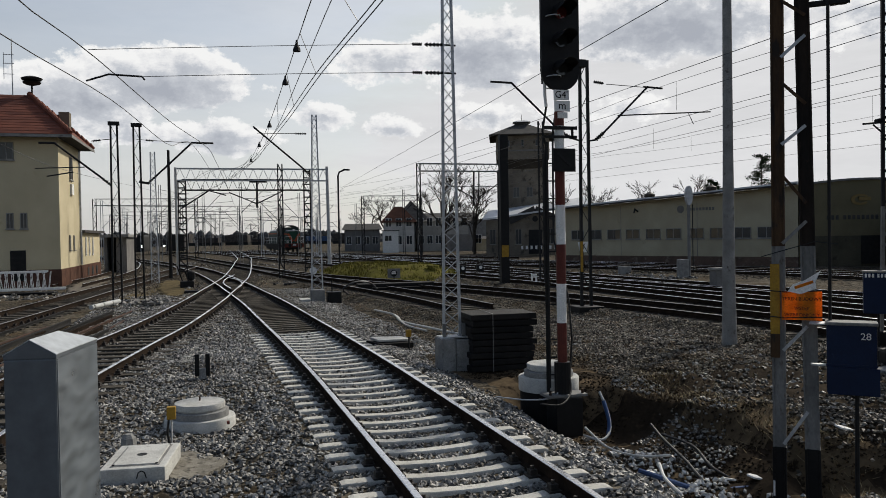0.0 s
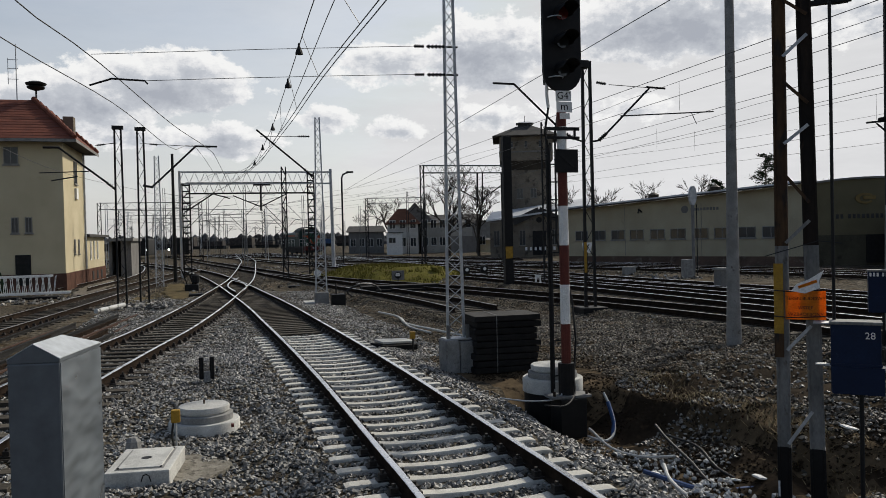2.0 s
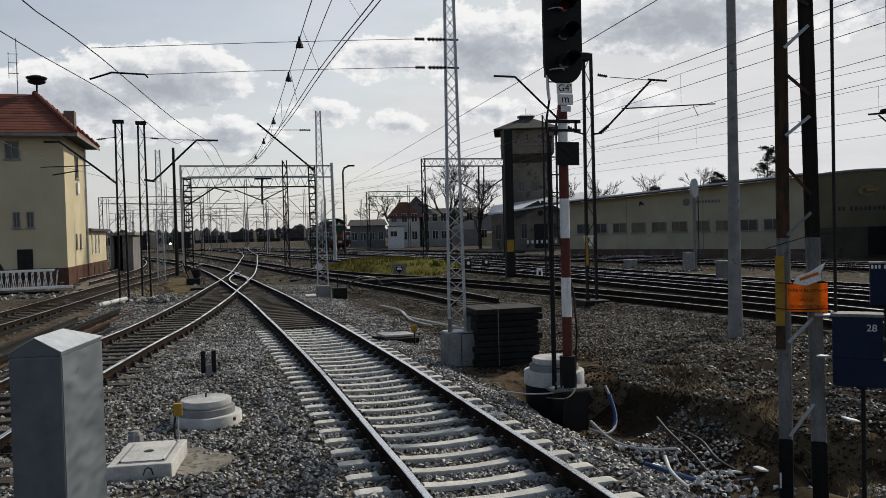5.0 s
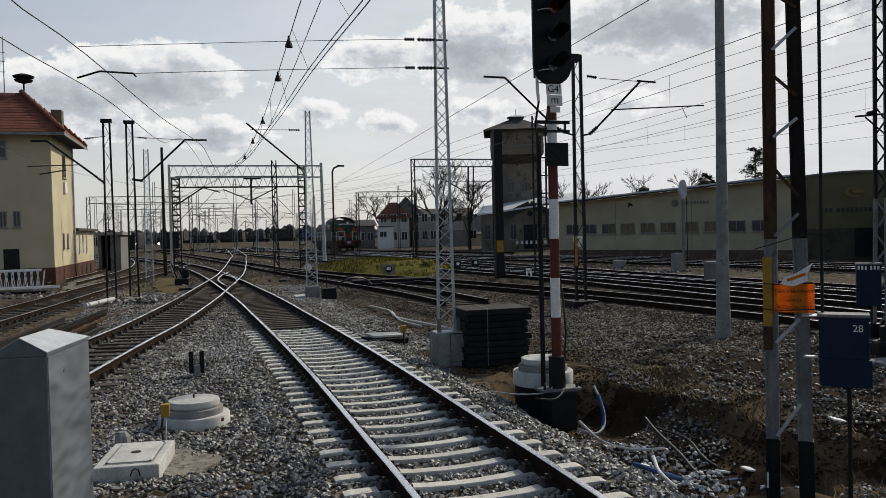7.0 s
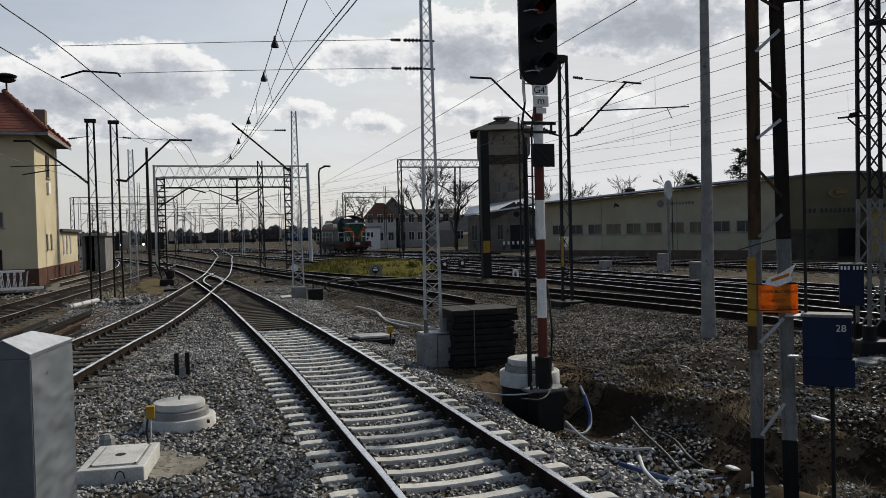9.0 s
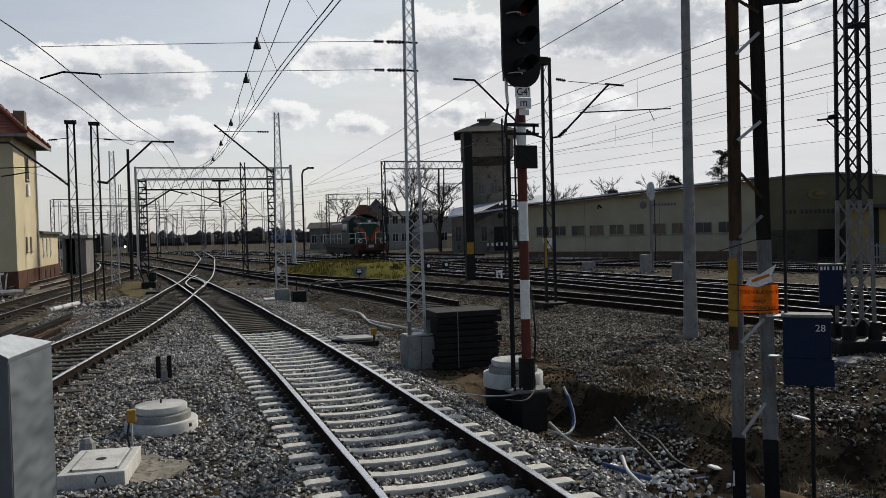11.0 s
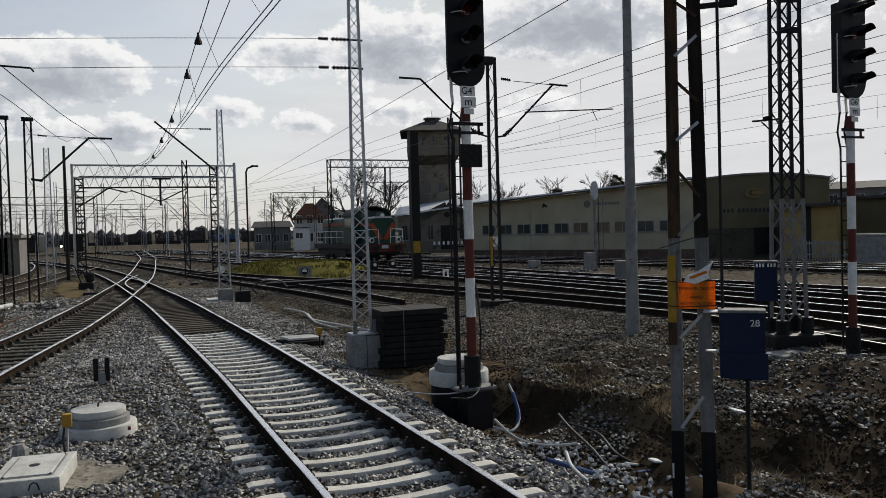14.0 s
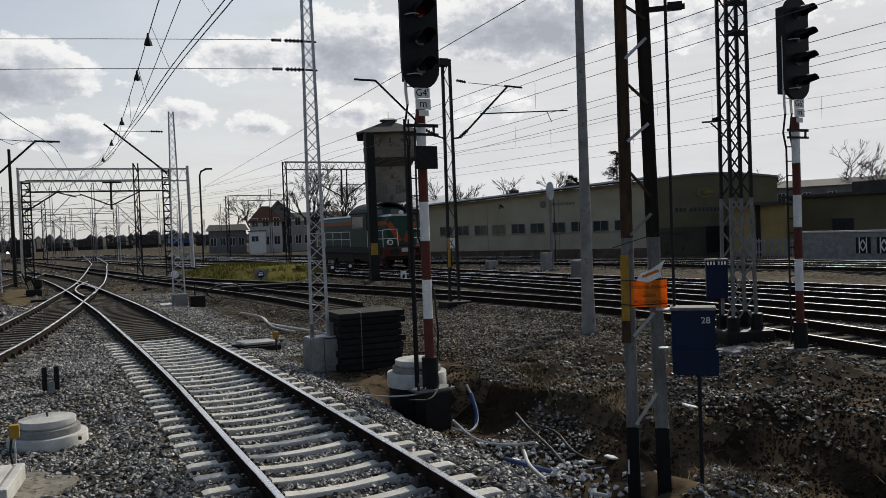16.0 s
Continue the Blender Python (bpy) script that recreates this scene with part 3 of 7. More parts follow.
def rail_mesh(path, way, off, top=RAILTOP):
    side = np.stack([way[:, 1], -way[:, 0]], 1)
    n = len(RAIL_PROFILE)
    s = Shape()
    pts = []
    for p, q in zip(path, side):
        for a, z in RAIL_PROFILE:
            pts.append((p[0] + q[0] * (off + a), p[1] + q[1] * (off + a), z))
    faces = [(i * n + j, i * n + (j + 1) % n, (i + 1) * n + (j + 1) % n, (i + 1) * n + j) for i in range(len(path) - 1) for j in range(n)]
    faces += [tuple(range(n)), tuple((len(path) - 1) * n + j for j in reversed(range(n)))]
    s.add(pts, faces)
    me = s.mesh("rail")
    me.materials.append(RAILSIDE)
    me.materials.append(top)
    for i in range(len(path) - 1):
        for j in (6, 7, 8):
            me.polygons[i * n + j].material_index = 1
    return me


def sleeper_shape():
    """A concrete sleeper: high seats, a dipped waist, sloping sides."""
    st = ((-1.255, -0.01, 0.095), (-1.20, 0.0, 0.10), (-0.62, 0.0, 0.098), (-0.42, -0.022, 0.090), (-0.12, -0.034, 0.085))
    st = st + tuple((-x, z, w) for x, z, w in reversed(st))
    pts = []
    for x, z, w in st:
        pts += [(x, -w - 0.02, -0.20), (x, -w + 0.012, z - 0.012), (x, -w + 0.02, z), (x, w - 0.02, z), (x, w - 0.012, z - 0.012), (x, w + 0.02, -0.20)]
    n = 6
    faces = [(i * n + j, i * n + (j + 1) % n, (i + 1) * n + (j + 1) % n, (i + 1) * n + j) for i in range(len(st) - 1) for j in range(n)]
    faces += [tuple(reversed(range(n))), tuple((len(st) - 1) * n + j for j in range(n))]
    return Shape().add(pts, faces)


SLEEPER_MESH = sleeper_shape().mesh("sleeper")
SLEEPER_MESH.materials.append(SLEEPER)
TIMBER_MESH = Shape().box(-1.3, -0.12, -0.16, 1.3, 0.12, 0.0).mesh("timber", bevel=0.012)
TIMBER_MESH.materials.append(TIMBER)
CLIPS = Shape()
for sx in (-0.7525, 0.7525):
    CLIPS.box(sx - 0.17, -0.075, 0.0, sx + 0.17, 0.075, 0.02)
    for d in (-0.105, 0.105):
        CLIPS.box(sx + d - 0.04, -0.045, 0.02, sx + d + 0.04, 0.045, 0.075)
        CLIPS.tube([(sx + d, 0, 0.07), (sx + d, 0, 0.11)], 0.022, 6)
CLIP_MESH = CLIPS.mesh("fastening")
CLIP_MESH.materials.append(CLIP)


def track(key, label, step, kinds, start=None, end=None, clips_to=0.0):
    """kinds: (from y, mesh or None) in rising y; None stops single sleepers and joins the rest."""
    path, way = PATHS[key]
    keep = np.ones(len(path), bool)
    if start is not None:
        keep &= path[:, 1] >= start
    if end is not None:
        keep &= path[:, 1] <= end
    root = thing("railway_track", label, "railway track", kind="structure")
    p, w = path[keep], way[keep]
    for off in (-0.7525, 0.7525):
        part("rail", rail_mesh(p, w, off, RAILTOP if key in BRIGHT else RAILDULL), RAILSIDE, root)
    fp, fw = spline(LINES[key], step)
    rest = Shape()
    for q, d in zip(fp, fw):
        if (start is not None and q[1] < start) or (end is not None and q[1] > end):
            continue
        if q[1] < 2 or q[1] > 90:
            continue
        me = [k for y, k in kinds if q[1] >= y][-1]
        turn = math.degrees(math.atan2(-d[0], d[1]))
        m = pose(q[0], q[1], 0, 0, 0, turn)
        if me is None:
            rest.box(-1.3, -0.12, -0.16, 1.3, 0.12, -0.015, m)
        else:
            part("sleeper", me, None, root, at=m)
            if q[1] < clips_to:
                part("fastening", CLIP_MESH, None, root, at=m)
    if key == "slip":
        # curved slip rails inside the crossing
        for c in (((0.75, 51.5), (0.28, 47.5), (0.08, 44.0), (0.12, 41.0), (0.40, 37.6)), ((0.10, 49.5), (0.72, 46.0), (0.98, 43.0), (0.92, 40.0), (0.62, 37.2))):
            sp, sw = spline(c, 0.4)
            part("slip_rail", rail_mesh(sp, sw, 0.0), RAILSIDE, root)
    if rest.v:
        part("sleeper_rest", rest, TIMBER, root)["kind"] = "stuff"


def build_tracks():
    track("near", "shiny railway track on pale concrete sleepers in ballast", 0.492, ((-9, SLEEPER_MESH), (21.2, TIMBER_MESH), (56, None)), clips_to=34)
    track("slip", "railway track on dark timber sleepers joining a crossing", 0.60, ((-9, TIMBER_MESH), (56, None)), clips_to=40)
    track("left", "old railway track beside the signal box", 0.62, ((-9, TIMBER_MESH), (45, None)), clips_to=30)
    track("side", "railway track curving across the yard", 0.62, ((-9, TIMBER_MESH), (36, None)))
    track("stub", "short siding ending at a dark buffer", 0.62, ((-9, TIMBER_MESH), (40, None)))
    track("mid", "railway track across the yard", 0.62, ((-9, None),))
    track("cross", "railway track between the yard lines", 0.62, ((-9, None),))
    track("loco", "yard track carrying the shunting locomotive", 0.62, ((-9, None),))
    track("hall", "railway track in front of the long hall", 0.62, ((-9, None),))
    for key in ("west", "west_outer", "east", "east_outer"):
        track(key, "railway track further down the yard", 0.62, ((-9, None),))
    track("platform", "railway track close along the hall", 0.62, ((-9, None),))


build_tracks()


# ---- the locomotive ----
LOCO_LINE = spline(LINES["loco"], 0.25)


def loco_pose(y):
    """The locomotive's pose with its front buffers at that y on its track."""
    p, w = LOCO_LINE
    i = int(np.argmin(abs(p[:, 1] - y)))
    j = int(np.argmin(abs(p[:, 1] - (y + 12.0))))
    a, b = p[i], p[j]
    d = (a - b) / np.linalg.norm(a - b)
    return pose(a[0], a[1], 0.172, 0, 0, math.degrees(math.atan2(-d[0], d[1])))


def build_loco():
    """Local y points ahead; the front buffers are at y = 0, the rails' top at z = 0."""
    root = thing("diesel_locomotive", "dark green shunting locomotive with an orange chevron nose", "locomotive")
    part("frame", Shape().box(-1.5, -13.4, 0.95, 1.5, -0.6, 1.35).box(-1.25, -13.2, 0.55, 1.25, -0.75, 0.95), DARKSTEEL, root, bevel=0.02)
    long_hood = part("long_hood", Shape().slab(((-0.95, 1.35), (0.95, 1.35), (0.95, 3.05), (0.72, 3.35), (-0.72, 3.35), (-0.95, 3.05)), pose(0, -12.6, 0, 90, 0, 180), 0, 7.1), LOCOTEAL, root, bevel=0.03)
    part("hood_stripe", Shape().box(-0.965, -12.5, 2.82, -0.94, -5.7, 3.02).box(0.94, -12.5, 2.82, 0.965, -5.7, 3.02), LOCOORANGE, long_hood, "orange stripe")
    part("hood_roof", Shape().slab(((-0.78, 3.33), (0.78, 3.33), (0.6, 3.45), (-0.6, 3.45)), pose(0, -12.5, 0, 90, 0, 180), 0, 6.9), GALV, long_hood, "pale grey hood top")
    for i in range(6):
        part("hood_door", Shape().box(-0.975, -12.3 + i * 1.1, 1.5, -0.95, -11.4 + i * 1.1, 2.7), LOCOGREEN, long_hood)
    cab = part("cab", Shape().slab(((-1.45, 1.35), (1.45, 1.35), (1.45, 3.45), (1.25, 3.85), (-1.25, 3.85), (-1.45, 3.45)), pose(0, -5.5, 0, 90, 0, 180), 0, 2.5), LOCOTEAL, root, bevel=0.03)
    roof = [(1.62 * math.sin(a), 3.05 + 1.15 * math.cos(a)) for a in np.linspace(-1.15, 1.15, 11)]
    part("cab_roof", Shape().slab(roof + [(x * 0.96, z - 0.08) for x, z in reversed(roof)], pose(0, -5.8, 0, 90, 0, 180), 0, 3.1), DARKSTEEL, cab, "dark arched roof")
    for sx in (-1, 1):
        part("cab_window", Shape().box(sx * 1.44, -5.2, 2.55, sx * 1.475, -3.5, 3.3), GLASS, cab)
        part("front_window", Shape().box(sx * 0.62 - 0.32, -3.02, 3.38, sx * 0.62 + 0.32, -2.985, 3.72), GLASS, cab)
        part("rear_window", Shape().box(sx * 1.18 - 0.2, -5.53, 2.6, sx * 1.18 + 0.2, -5.49, 3.4), WHITEPAINT, cab, "pale window frame")
    nose = part("short_hood", Shape().slab(((-1.0, 1.35), (1.0, 1.35), (1.0, 2.95), (0.75, 3.25), (-0.75, 3.25), (-1.0, 2.95)), pose(0, -3.0, 0, 90, 0, 180), 0, 2.1), LOCOGREEN, root, bevel=0.05)
    chev = Shape()
    for sx in (-1, 1):
        chev.bar((sx * 0.9, -0.885, 2.85), (sx * 0.16, -0.885, 1.65), 0.03, 0.34, up=(1, 0, 0.6))
    part("chevron", chev, LOCOORANGE, nose, "orange chevron")
    for sx in (-1, 1):
        part("nose_stripe", Shape().box(sx * 1.002 - 0.012, -3.0, 2.68, sx * 1.002 + 0.012, -0.95, 2.92), LOCOORANGE, nose)
    part("nose_roof", Shape().slab(((-0.82, 3.23), (0.82, 3.23), (0.6, 3.36), (-0.6, 3.36)), pose(0, -3.0, 0, 90, 0, 180), 0, 2.15), GALV, nose, "pale hood top")
    part("top_headlight", Shape().tube([(0, -1.0, 3.45), (0, -0.82, 3.45)], 0.13, 12), WHITEPAINT, nose, "white headlight case")
    part("beam", Shape().box(-1.5, -0.75, 0.75, 1.5, -0.55, 1.35), REDPAINT, root, "red buffer beam", bevel=0.02)
    for sx in (-1, 1):
        lamp = part("headlight", Shape().tube([(sx * 1.05, -0.62, 1.62), (sx * 1.05, -0.42, 1.62)], 0.17, 14), WHITEPAINT, root, "round headlight with pale rim")
        part("lens", Shape().tube([(sx * 1.05, -0.425, 1.62), (sx * 1.05, -0.40, 1.62)], 0.12, 14), GLASS, lamp)
        buffer_ = part("buffer", Shape().tube([(sx * 0.875, -0.55, 1.05), (sx * 0.875, -0.08, 1.05)], 0.11, 12), DARKSTEEL, root)
        part("buffer_plate", Shape().tube([(sx * 0.875, -0.08, 1.05), (sx * 0.875, 0.0, 1.05)], 0.24, 16), DARKSTEEL, buffer_)
        part("step", Shape().box(sx * 1.5 - 0.2, -1.0, 0.35, sx * 1.5 + 0.05, -0.6, 0.4).box(sx * 1.5 - 0.2, -1.0, 0.7, sx * 1.5 + 0.05, -0.6, 0.75).box(sx * 1.5, -1.0, 0.3, sx * 1.5 + 0.05, -0.96, 1.3), REDPAINT, root)
        rail = Shape()
        for ys in ((-13.3, -5.7), (-2.9, -0.62)):
            for z in (1.85, 2.35):
                rail.tube([(sx * 1.46, ys[0], z), (sx * 1.46, ys[1], z)], 0.022, 6)
            for k in range(2 if ys[0] > -4 else 6):
                yy = ys[0] + (ys[1] - ys[0]) * k / (1 if ys[0] > -4 else 5)
                rail.tube([(sx * 1.46, yy, 1.3), (sx * 1.46, yy, 2.35)], 0.022, 6)
        rail.tube([(sx * 1.46, -0.62, 2.35), (sx * 1.3, -0.58, 2.42), (sx * 0.5, -0.58, 2.42), (sx * 0.45, -0.58, 1.35)], 0.025, 6)
        rail.tube([(sx * 1.46, -0.6, 1.85), (sx * 0.5, -0.58, 1.85)], 0.02, 6)
        part("handrail", rail, WHITEPAINT, root, "pale tubular handrail")
    part("box_step", Shape().box(-0.25, -0.6, 1.0, 0.25, -0.50, 1.25), GALV, root)
    part("fuel_tank", Shape().box(-1.3, -8.4, 0.3, 1.3, -5.6, 0.95), DARKSTEEL, root, bevel=0.08)
    for yb in (-11.0, -3.0):
        bogie = part("bogie", Shape().box(-1.15, yb - 1.9, 0.4, -1.0, yb + 1.9, 0.75).box(1.0, yb - 1.9, 0.4, 1.15, yb + 1.9, 0.75).box(-1.0, yb - 0.3, 0.4, 1.0, yb + 0.3, 0.7), DARKSTEEL, root)
    wheels = []
    wm = Shape().tube([(-0.82, 0, 0), (-0.69, 0, 0)], 0.55, 24).tube([(0.69, 0, 0), (0.82, 0, 0)], 0.55, 24).tube([(-0.69, 0, 0), (0.69, 0, 0)], 0.09, 8)
    for a in range(4):
        for sx in (-0.835, 0.835):
            wm.box(sx - 0.02, -0.03, -0.45, sx + 0.02, 0.03, 0.45, pose(0, 0, 0, a * 45, 0, 0))
    wmesh = wm.mesh("wheelset")
    for yb in (-12.2, -9.8, -4.2, -1.8):
        wheels.append((part("wheelset", wmesh, DARKSTEEL, root, at=pose(0, yb, 0.55)), yb))
    part("exhaust", Shape().tube([(0, -6.6, 3.4), (0, -6.6, 3.75)], 0.14, 10), DARKSTEEL, root)
    return root, wheels


LOCO, WHEELS = build_loco()
LOCO_TIMES = ((0.0, 121.2), (1.5, 115.3), (3.0, 109.4), (5.0, 100.8), (7.0, 91.6), (8.5, 84.7), (10.2, 75.8), (12.0, 65.6), (13.5, 56.9), (15.0, 49.2), (16.0, 44.2))


def motions():
    """The locomotive rolls towards the viewer along its track, with turning wheels."""
    fine = [(k * 0.1, float(np.interp(k * 0.1, [a for a, _ in LOCO_TIMES], [b for _, b in LOCO_TIMES]))) for k in range(161)]
    walk(LOCO, [(t, loco_pose(y)) for t, y in LOCO_TIMES])
    for w, yb in WHEELS:
        # a wheel of 0.55 m radius turns 104 degrees a metre; rows close enough to stay under a quarter turn
        walk(w, [(t, pose(0, yb, 0.55, -(121.2 - y) / 0.55 * 180 / math.pi, 0, 0)) for t, y in fine])


# ---- masts and wires ----
def lattice_mast(name, label, x, y, z0, z1, w0, w1, mat, panels, turn=0.0, leg=0.06, depth=None, double=False, brace=0.02, group="yard masts"):
    """Two channel legs (four with a depth) joined by zigzag or crossed flats."""
    root = thing(name, label, "mast", pose(x, y, 0, 0, 0, turn), group)
    dd = (depth or 0.0) / 2
    ys = (-dd, dd) if depth else (0.0,)
    for sx in (-1, 1):
        for yy in ys:
            part("leg", Shape().bar((sx * w0 / 2, yy, z0), (sx * w1 / 2, yy * w1 / w0, z1), leg, leg, up=(0, 1, 0)), mat, root)
    for yy in ys:
        for i in range(panels):
            a, b = i / panels, (i + 1) / panels
            za, zb = z0 + (z1 - z0) * a, z0 + (z1 - z0) * b
            wa, wb = w0 + (w1 - w0) * a, w0 + (w1 - w0) * b
            s = 1 if i % 2 else -1
            off = -leg / 2 - 0.004 if yy <= 0 else leg / 2 + 0.004
            part("brace", Shape().bar((s * wa / 2, yy * wa / w0 + off, za), (-s * wb / 2, yy * wb / w0 + off, zb), 0.008, brace * 2, up=(1, 0, 0.3)), mat, root)
            if double:
                part("brace", Shape().bar((-s * wa / 2, yy * wa / w0 + off - 0.01, za), (s * wb / 2, yy * wb / w0 + off - 0.01, zb), 0.008, brace * 2, up=(1, 0, 0.3)), mat, root)
    return root


def insulator(p, q, r=0.05, n=5):
    """A ribbed rod from p to q."""
    p, q = Vector(p), Vector(q)
    s = Shape().tube([p, q], r * 0.4, 8)
    for i in range(n):
        a = p.lerp(q, (i + 0.25) / n)
        b = p.lerp(q, (i + 0.75) / n)
        s.tube([a, a.lerp(b, 0.5), b], r, 10, r * 0.6)
    return s


def wire(pts, r=0.009, label="thin dark overhead wire above the tracks", drops=None):
    root = part("overhead_wire", Shape().tube([tuple(p) for p in spline(pts, 1.5)[0]], r, 5), WIRE)
    tagged(root, label, "wire", "overhead wires")
    for a, b in drops or ():
        part("dropper", Shape().tube([a, b], 0.006, 4), WIRE, root)
    return root


def mast_arms(x0, y, arms, mat=DARKSTEEL):
    """A cantilever hung on a mast: (name, (x, z), (x, z), thickness) in the plane across the track."""
    root = thing("overhead_cantilever", "dark steel bracket arm holding overhead wires", "bracket", group="cantilevers")
    for nm, a, b, w in arms:
        if nm == "insulator":
            part(nm, insulator((a[0], y, a[1]), (b[0], y, b[1]), w), mat, root)
        else:
            part(nm, Shape().tube([(a[0], y, a[1]), (b[0], y, b[1])], w, 8), mat, root)
    return root


def build_masts():
    # pale tapered mast on two concrete blocks beside the near track
    m = lattice_mast("catenary_mast", "pale grey lattice mast on a concrete footing", 4.45, 15.16, 0.42, 9.4, 0.34, 0.13, GALV, 34, leg=0.05, double=True, brace=0.008)
    part("foot_plate", Shape().box(-0.27, -0.2, 0.42, 0.27, 0.2, 0.45), GALV, m, bevel=0.005)
    for sx in (-1, 1):
        part("foot_bolt", Shape().tube([(sx * 0.22, -0.15, 0.44), (sx * 0.22, -0.15, 0.56)], 0.018, 6), RUST, m)
        part("foot_gusset", Shape().box(sx * 0.2 - 0.035, -0.17, 0.44, sx * 0.2 + 0.035, -0.14, 0.72), GREYPAINT, m)
    for k, (a, b) in enumerate(((-0.29, -0.005), (0.005, 0.29))):
        tagged(part("concrete_footing", Shape().box(4.45 + a, 14.88, -0.45, 4.45 + b, 15.44, 0.42 - 0.02 * k), CONCRETE_OLD, bevel=0.02), "weathered concrete footing block under a mast", "footing", "mast footings")
    mast_arms(4.45, 15.16, (("insulator", (4.36, 6.30), (3.98, 6.29), 0.045), ("insulator", (3.92, 6.29), (3.72, 6.285), 0.04), ("clamp", (4.33, 6.30), (4.62, 6.30), 0.02)))
    mast_arms(4.45, 15.16, (("insulator", (4.36, 5.74), (3.98, 5.73), 0.045), ("insulator", (3.92, 5.73), (3.72, 5.725), 0.04), ("clamp", (4.33, 5.74), (4.62, 5.74), 0.02)))
    # dark double mast on a black block, with arms to both sides
    lattice_mast("catenary_mast", "black two-legged mast on a black footing", 11.58, 23.6, 0.0, 8.15, 0.34, 0.26, DARKSTEEL, 15, leg=0.085, brace=0.012)
    tagged(part("mast_footing", Shape().box(11.15, 23.2, -0.4, 12.02, 24.0, 0.06), BLACKPAINT, bevel=0.03), "black painted concrete footing under a mast", "footing", "mast footings")
    tagged(part("yellow_band", Shape().box(11.36, 23.53, 1.2, 11.45, 23.545, 2.2), YELLOW), "yellow warning paint on a mast leg", "marking")
    mast_arms(11.58, 23.6, (("arm", (8.34, 7.33), (9.05, 7.32), 0.035), ("arm", (9.05, 7.32), (10.75, 5.78), 0.035), ("insulator", (10.75, 5.78), (11.15, 5.58), 0.07), ("link", (11.15, 5.58), (11.45, 5.5), 0.03)))
    mast_arms(11.58, 23.6, (("link", (11.7, 5.5), (12.0, 5.55), 0.03), ("insulator", (12.0, 5.55), (12.3, 5.8), 0.07), ("arm", (12.3, 5.8), (13.92, 7.34), 0.035), ("arm", (13.8, 7.36), (14.5, 7.33), 0.035), ("tie", (12.4, 7.40), (13.9, 7.34), 0.012),
                            ("insulator", (11.95, 7.46), (12.3, 7.42), 0.055), ("steady_arm", (12.81, 6.37), (16.37, 6.59), 0.022), ("hanger", (15.5, 6.53), (15.7, 6.15), 0.012)))
    tagged(part("mast_head_box", Shape().box(11.3, 23.45, 7.9, 11.62, 23.75, 8.15), DARKSTEEL, bevel=0.02), "dark junction box at a mast's top", "box")
    # thick black post with a yellow plate
    t = thing("track_post", "thick black steel post with a yellow plate", "post", pose(13.9, 37.6, 0), "yard masts")
    part("shaft", Shape().box(-0.22, -0.16, -0.2, 0.22, 0.16, 7.5), BLACKPAINT, t, bevel=0.02)
    part("yellow_plate", Shape().box(-0.2, -0.185, 1.3, 0.17, -0.165, 1.9), YELLOW, t)
    part("base_paint", Shape().box(-0.23, -0.17, 0.0, 0.23, 0.17, 0.75), BLACKPAINT, t)
    lattice_mast("catenary_mast", "thin dark lattice mast by the tower", 15.55, 36.6, -0.1, 8.1, 0.24, 0.24, DARKSTEEL, 14, leg=0.07, brace=0.012)
    # pair of dark masts on the left with their arms
    for x, y, zt in ((-4.05, 33.85, 7.1), (-3.3, 34.9, 7.2)):
        m = lattice_mast("catenary_mast", "dark two-legged mast beside scrap on the ground", x, y, -0.15, zt, 0.34, 0.24, DARKSTEEL, 14, leg=0.07, brace=0.01)
        part("cap", Shape().box(-0.21, -0.1, zt, 0.21, 0.1, zt + 0.14), DARKSTEEL, m)
    mast_arms(-4.05, 33.9, (("arm", (-6.81, 6.36), (-6.2, 6.36), 0.045), ("arm", (-6.23, 6.35), (-4.45, 4.92), 0.04), ("insulator", (-4.5, 4.95), (-4.18, 4.68), 0.07), ("steady_arm", (-6.96, 5.36), (-5.16, 5.42), 0.02), ("drop_arm", (-6.54, 5.05), (-5.58, 5.22), 0.025), ("tie", (-4.9, 6.46), (-4.1, 6.56), 0.015), ("insulator", (-4.85, 6.46), (-4.55, 6.5), 0.05)))
    mast_arms(-3.3, 34.9, (("bracket", (-3.25, 4.91), (-2.85, 4.84), 0.05), ("insulator", (-2.9, 4.84), (-2.55, 5.17), 0.07), ("arm", (-2.6, 5.12), (-1.1, 6.57), 0.04), ("arm", (-1.15, 6.57), (-0.23, 6.56), 0.04), ("tie", (-3.3, 6.67), (-0.5, 6.52), 0.012), ("insulator", (-2.95, 6.65), (-2.63, 6.62), 0.05)))
    # pale masts and a dark pole behind the crossing
    lattice_mast("catenary_mast", "pale lattice mast with double lacing", -3.72, 48.2, -0.1, 7.55, 0.42, 0.24, GALV, 22, leg=0.06, double=True, brace=0.012)
    tagged(part("dark_pole", Shape().tube([(-3.15, 53.2, -0.2), (-3.15, 53.2, 8.2)], 0.12, 10, 0.08), DARKSTEEL), "plain dark steel pole", "pole", "yard masts")
    lattice_mast("catenary_mast", "slender pale lattice mast with an arm", 3.72, 32.0, 0.35, 7.44, 0.44, 0.17, GALV, 22, leg=0.05, double=True, brace=0.010)
    tagged(part("concrete_footing", Shape().box(3.45, 31.75, -0.4, 4.0, 32.25, 0.35), CONCRETE_OLD, bevel=0.03), "weathered concrete footing block under a mast", "footing", "mast footings")
    mast_arms(3.72, 32.0, (("arm", (1.31, 6.91), (3.2, 5.3), 0.035), ("insulator", (3.15, 5.34), (3.5, 5.04), 0.06), ("tie", (1.46, 6.65), (3.0, 6.66), 0.012), ("insulator", (2.95, 6.66), (3.4, 6.66), 0.05)))
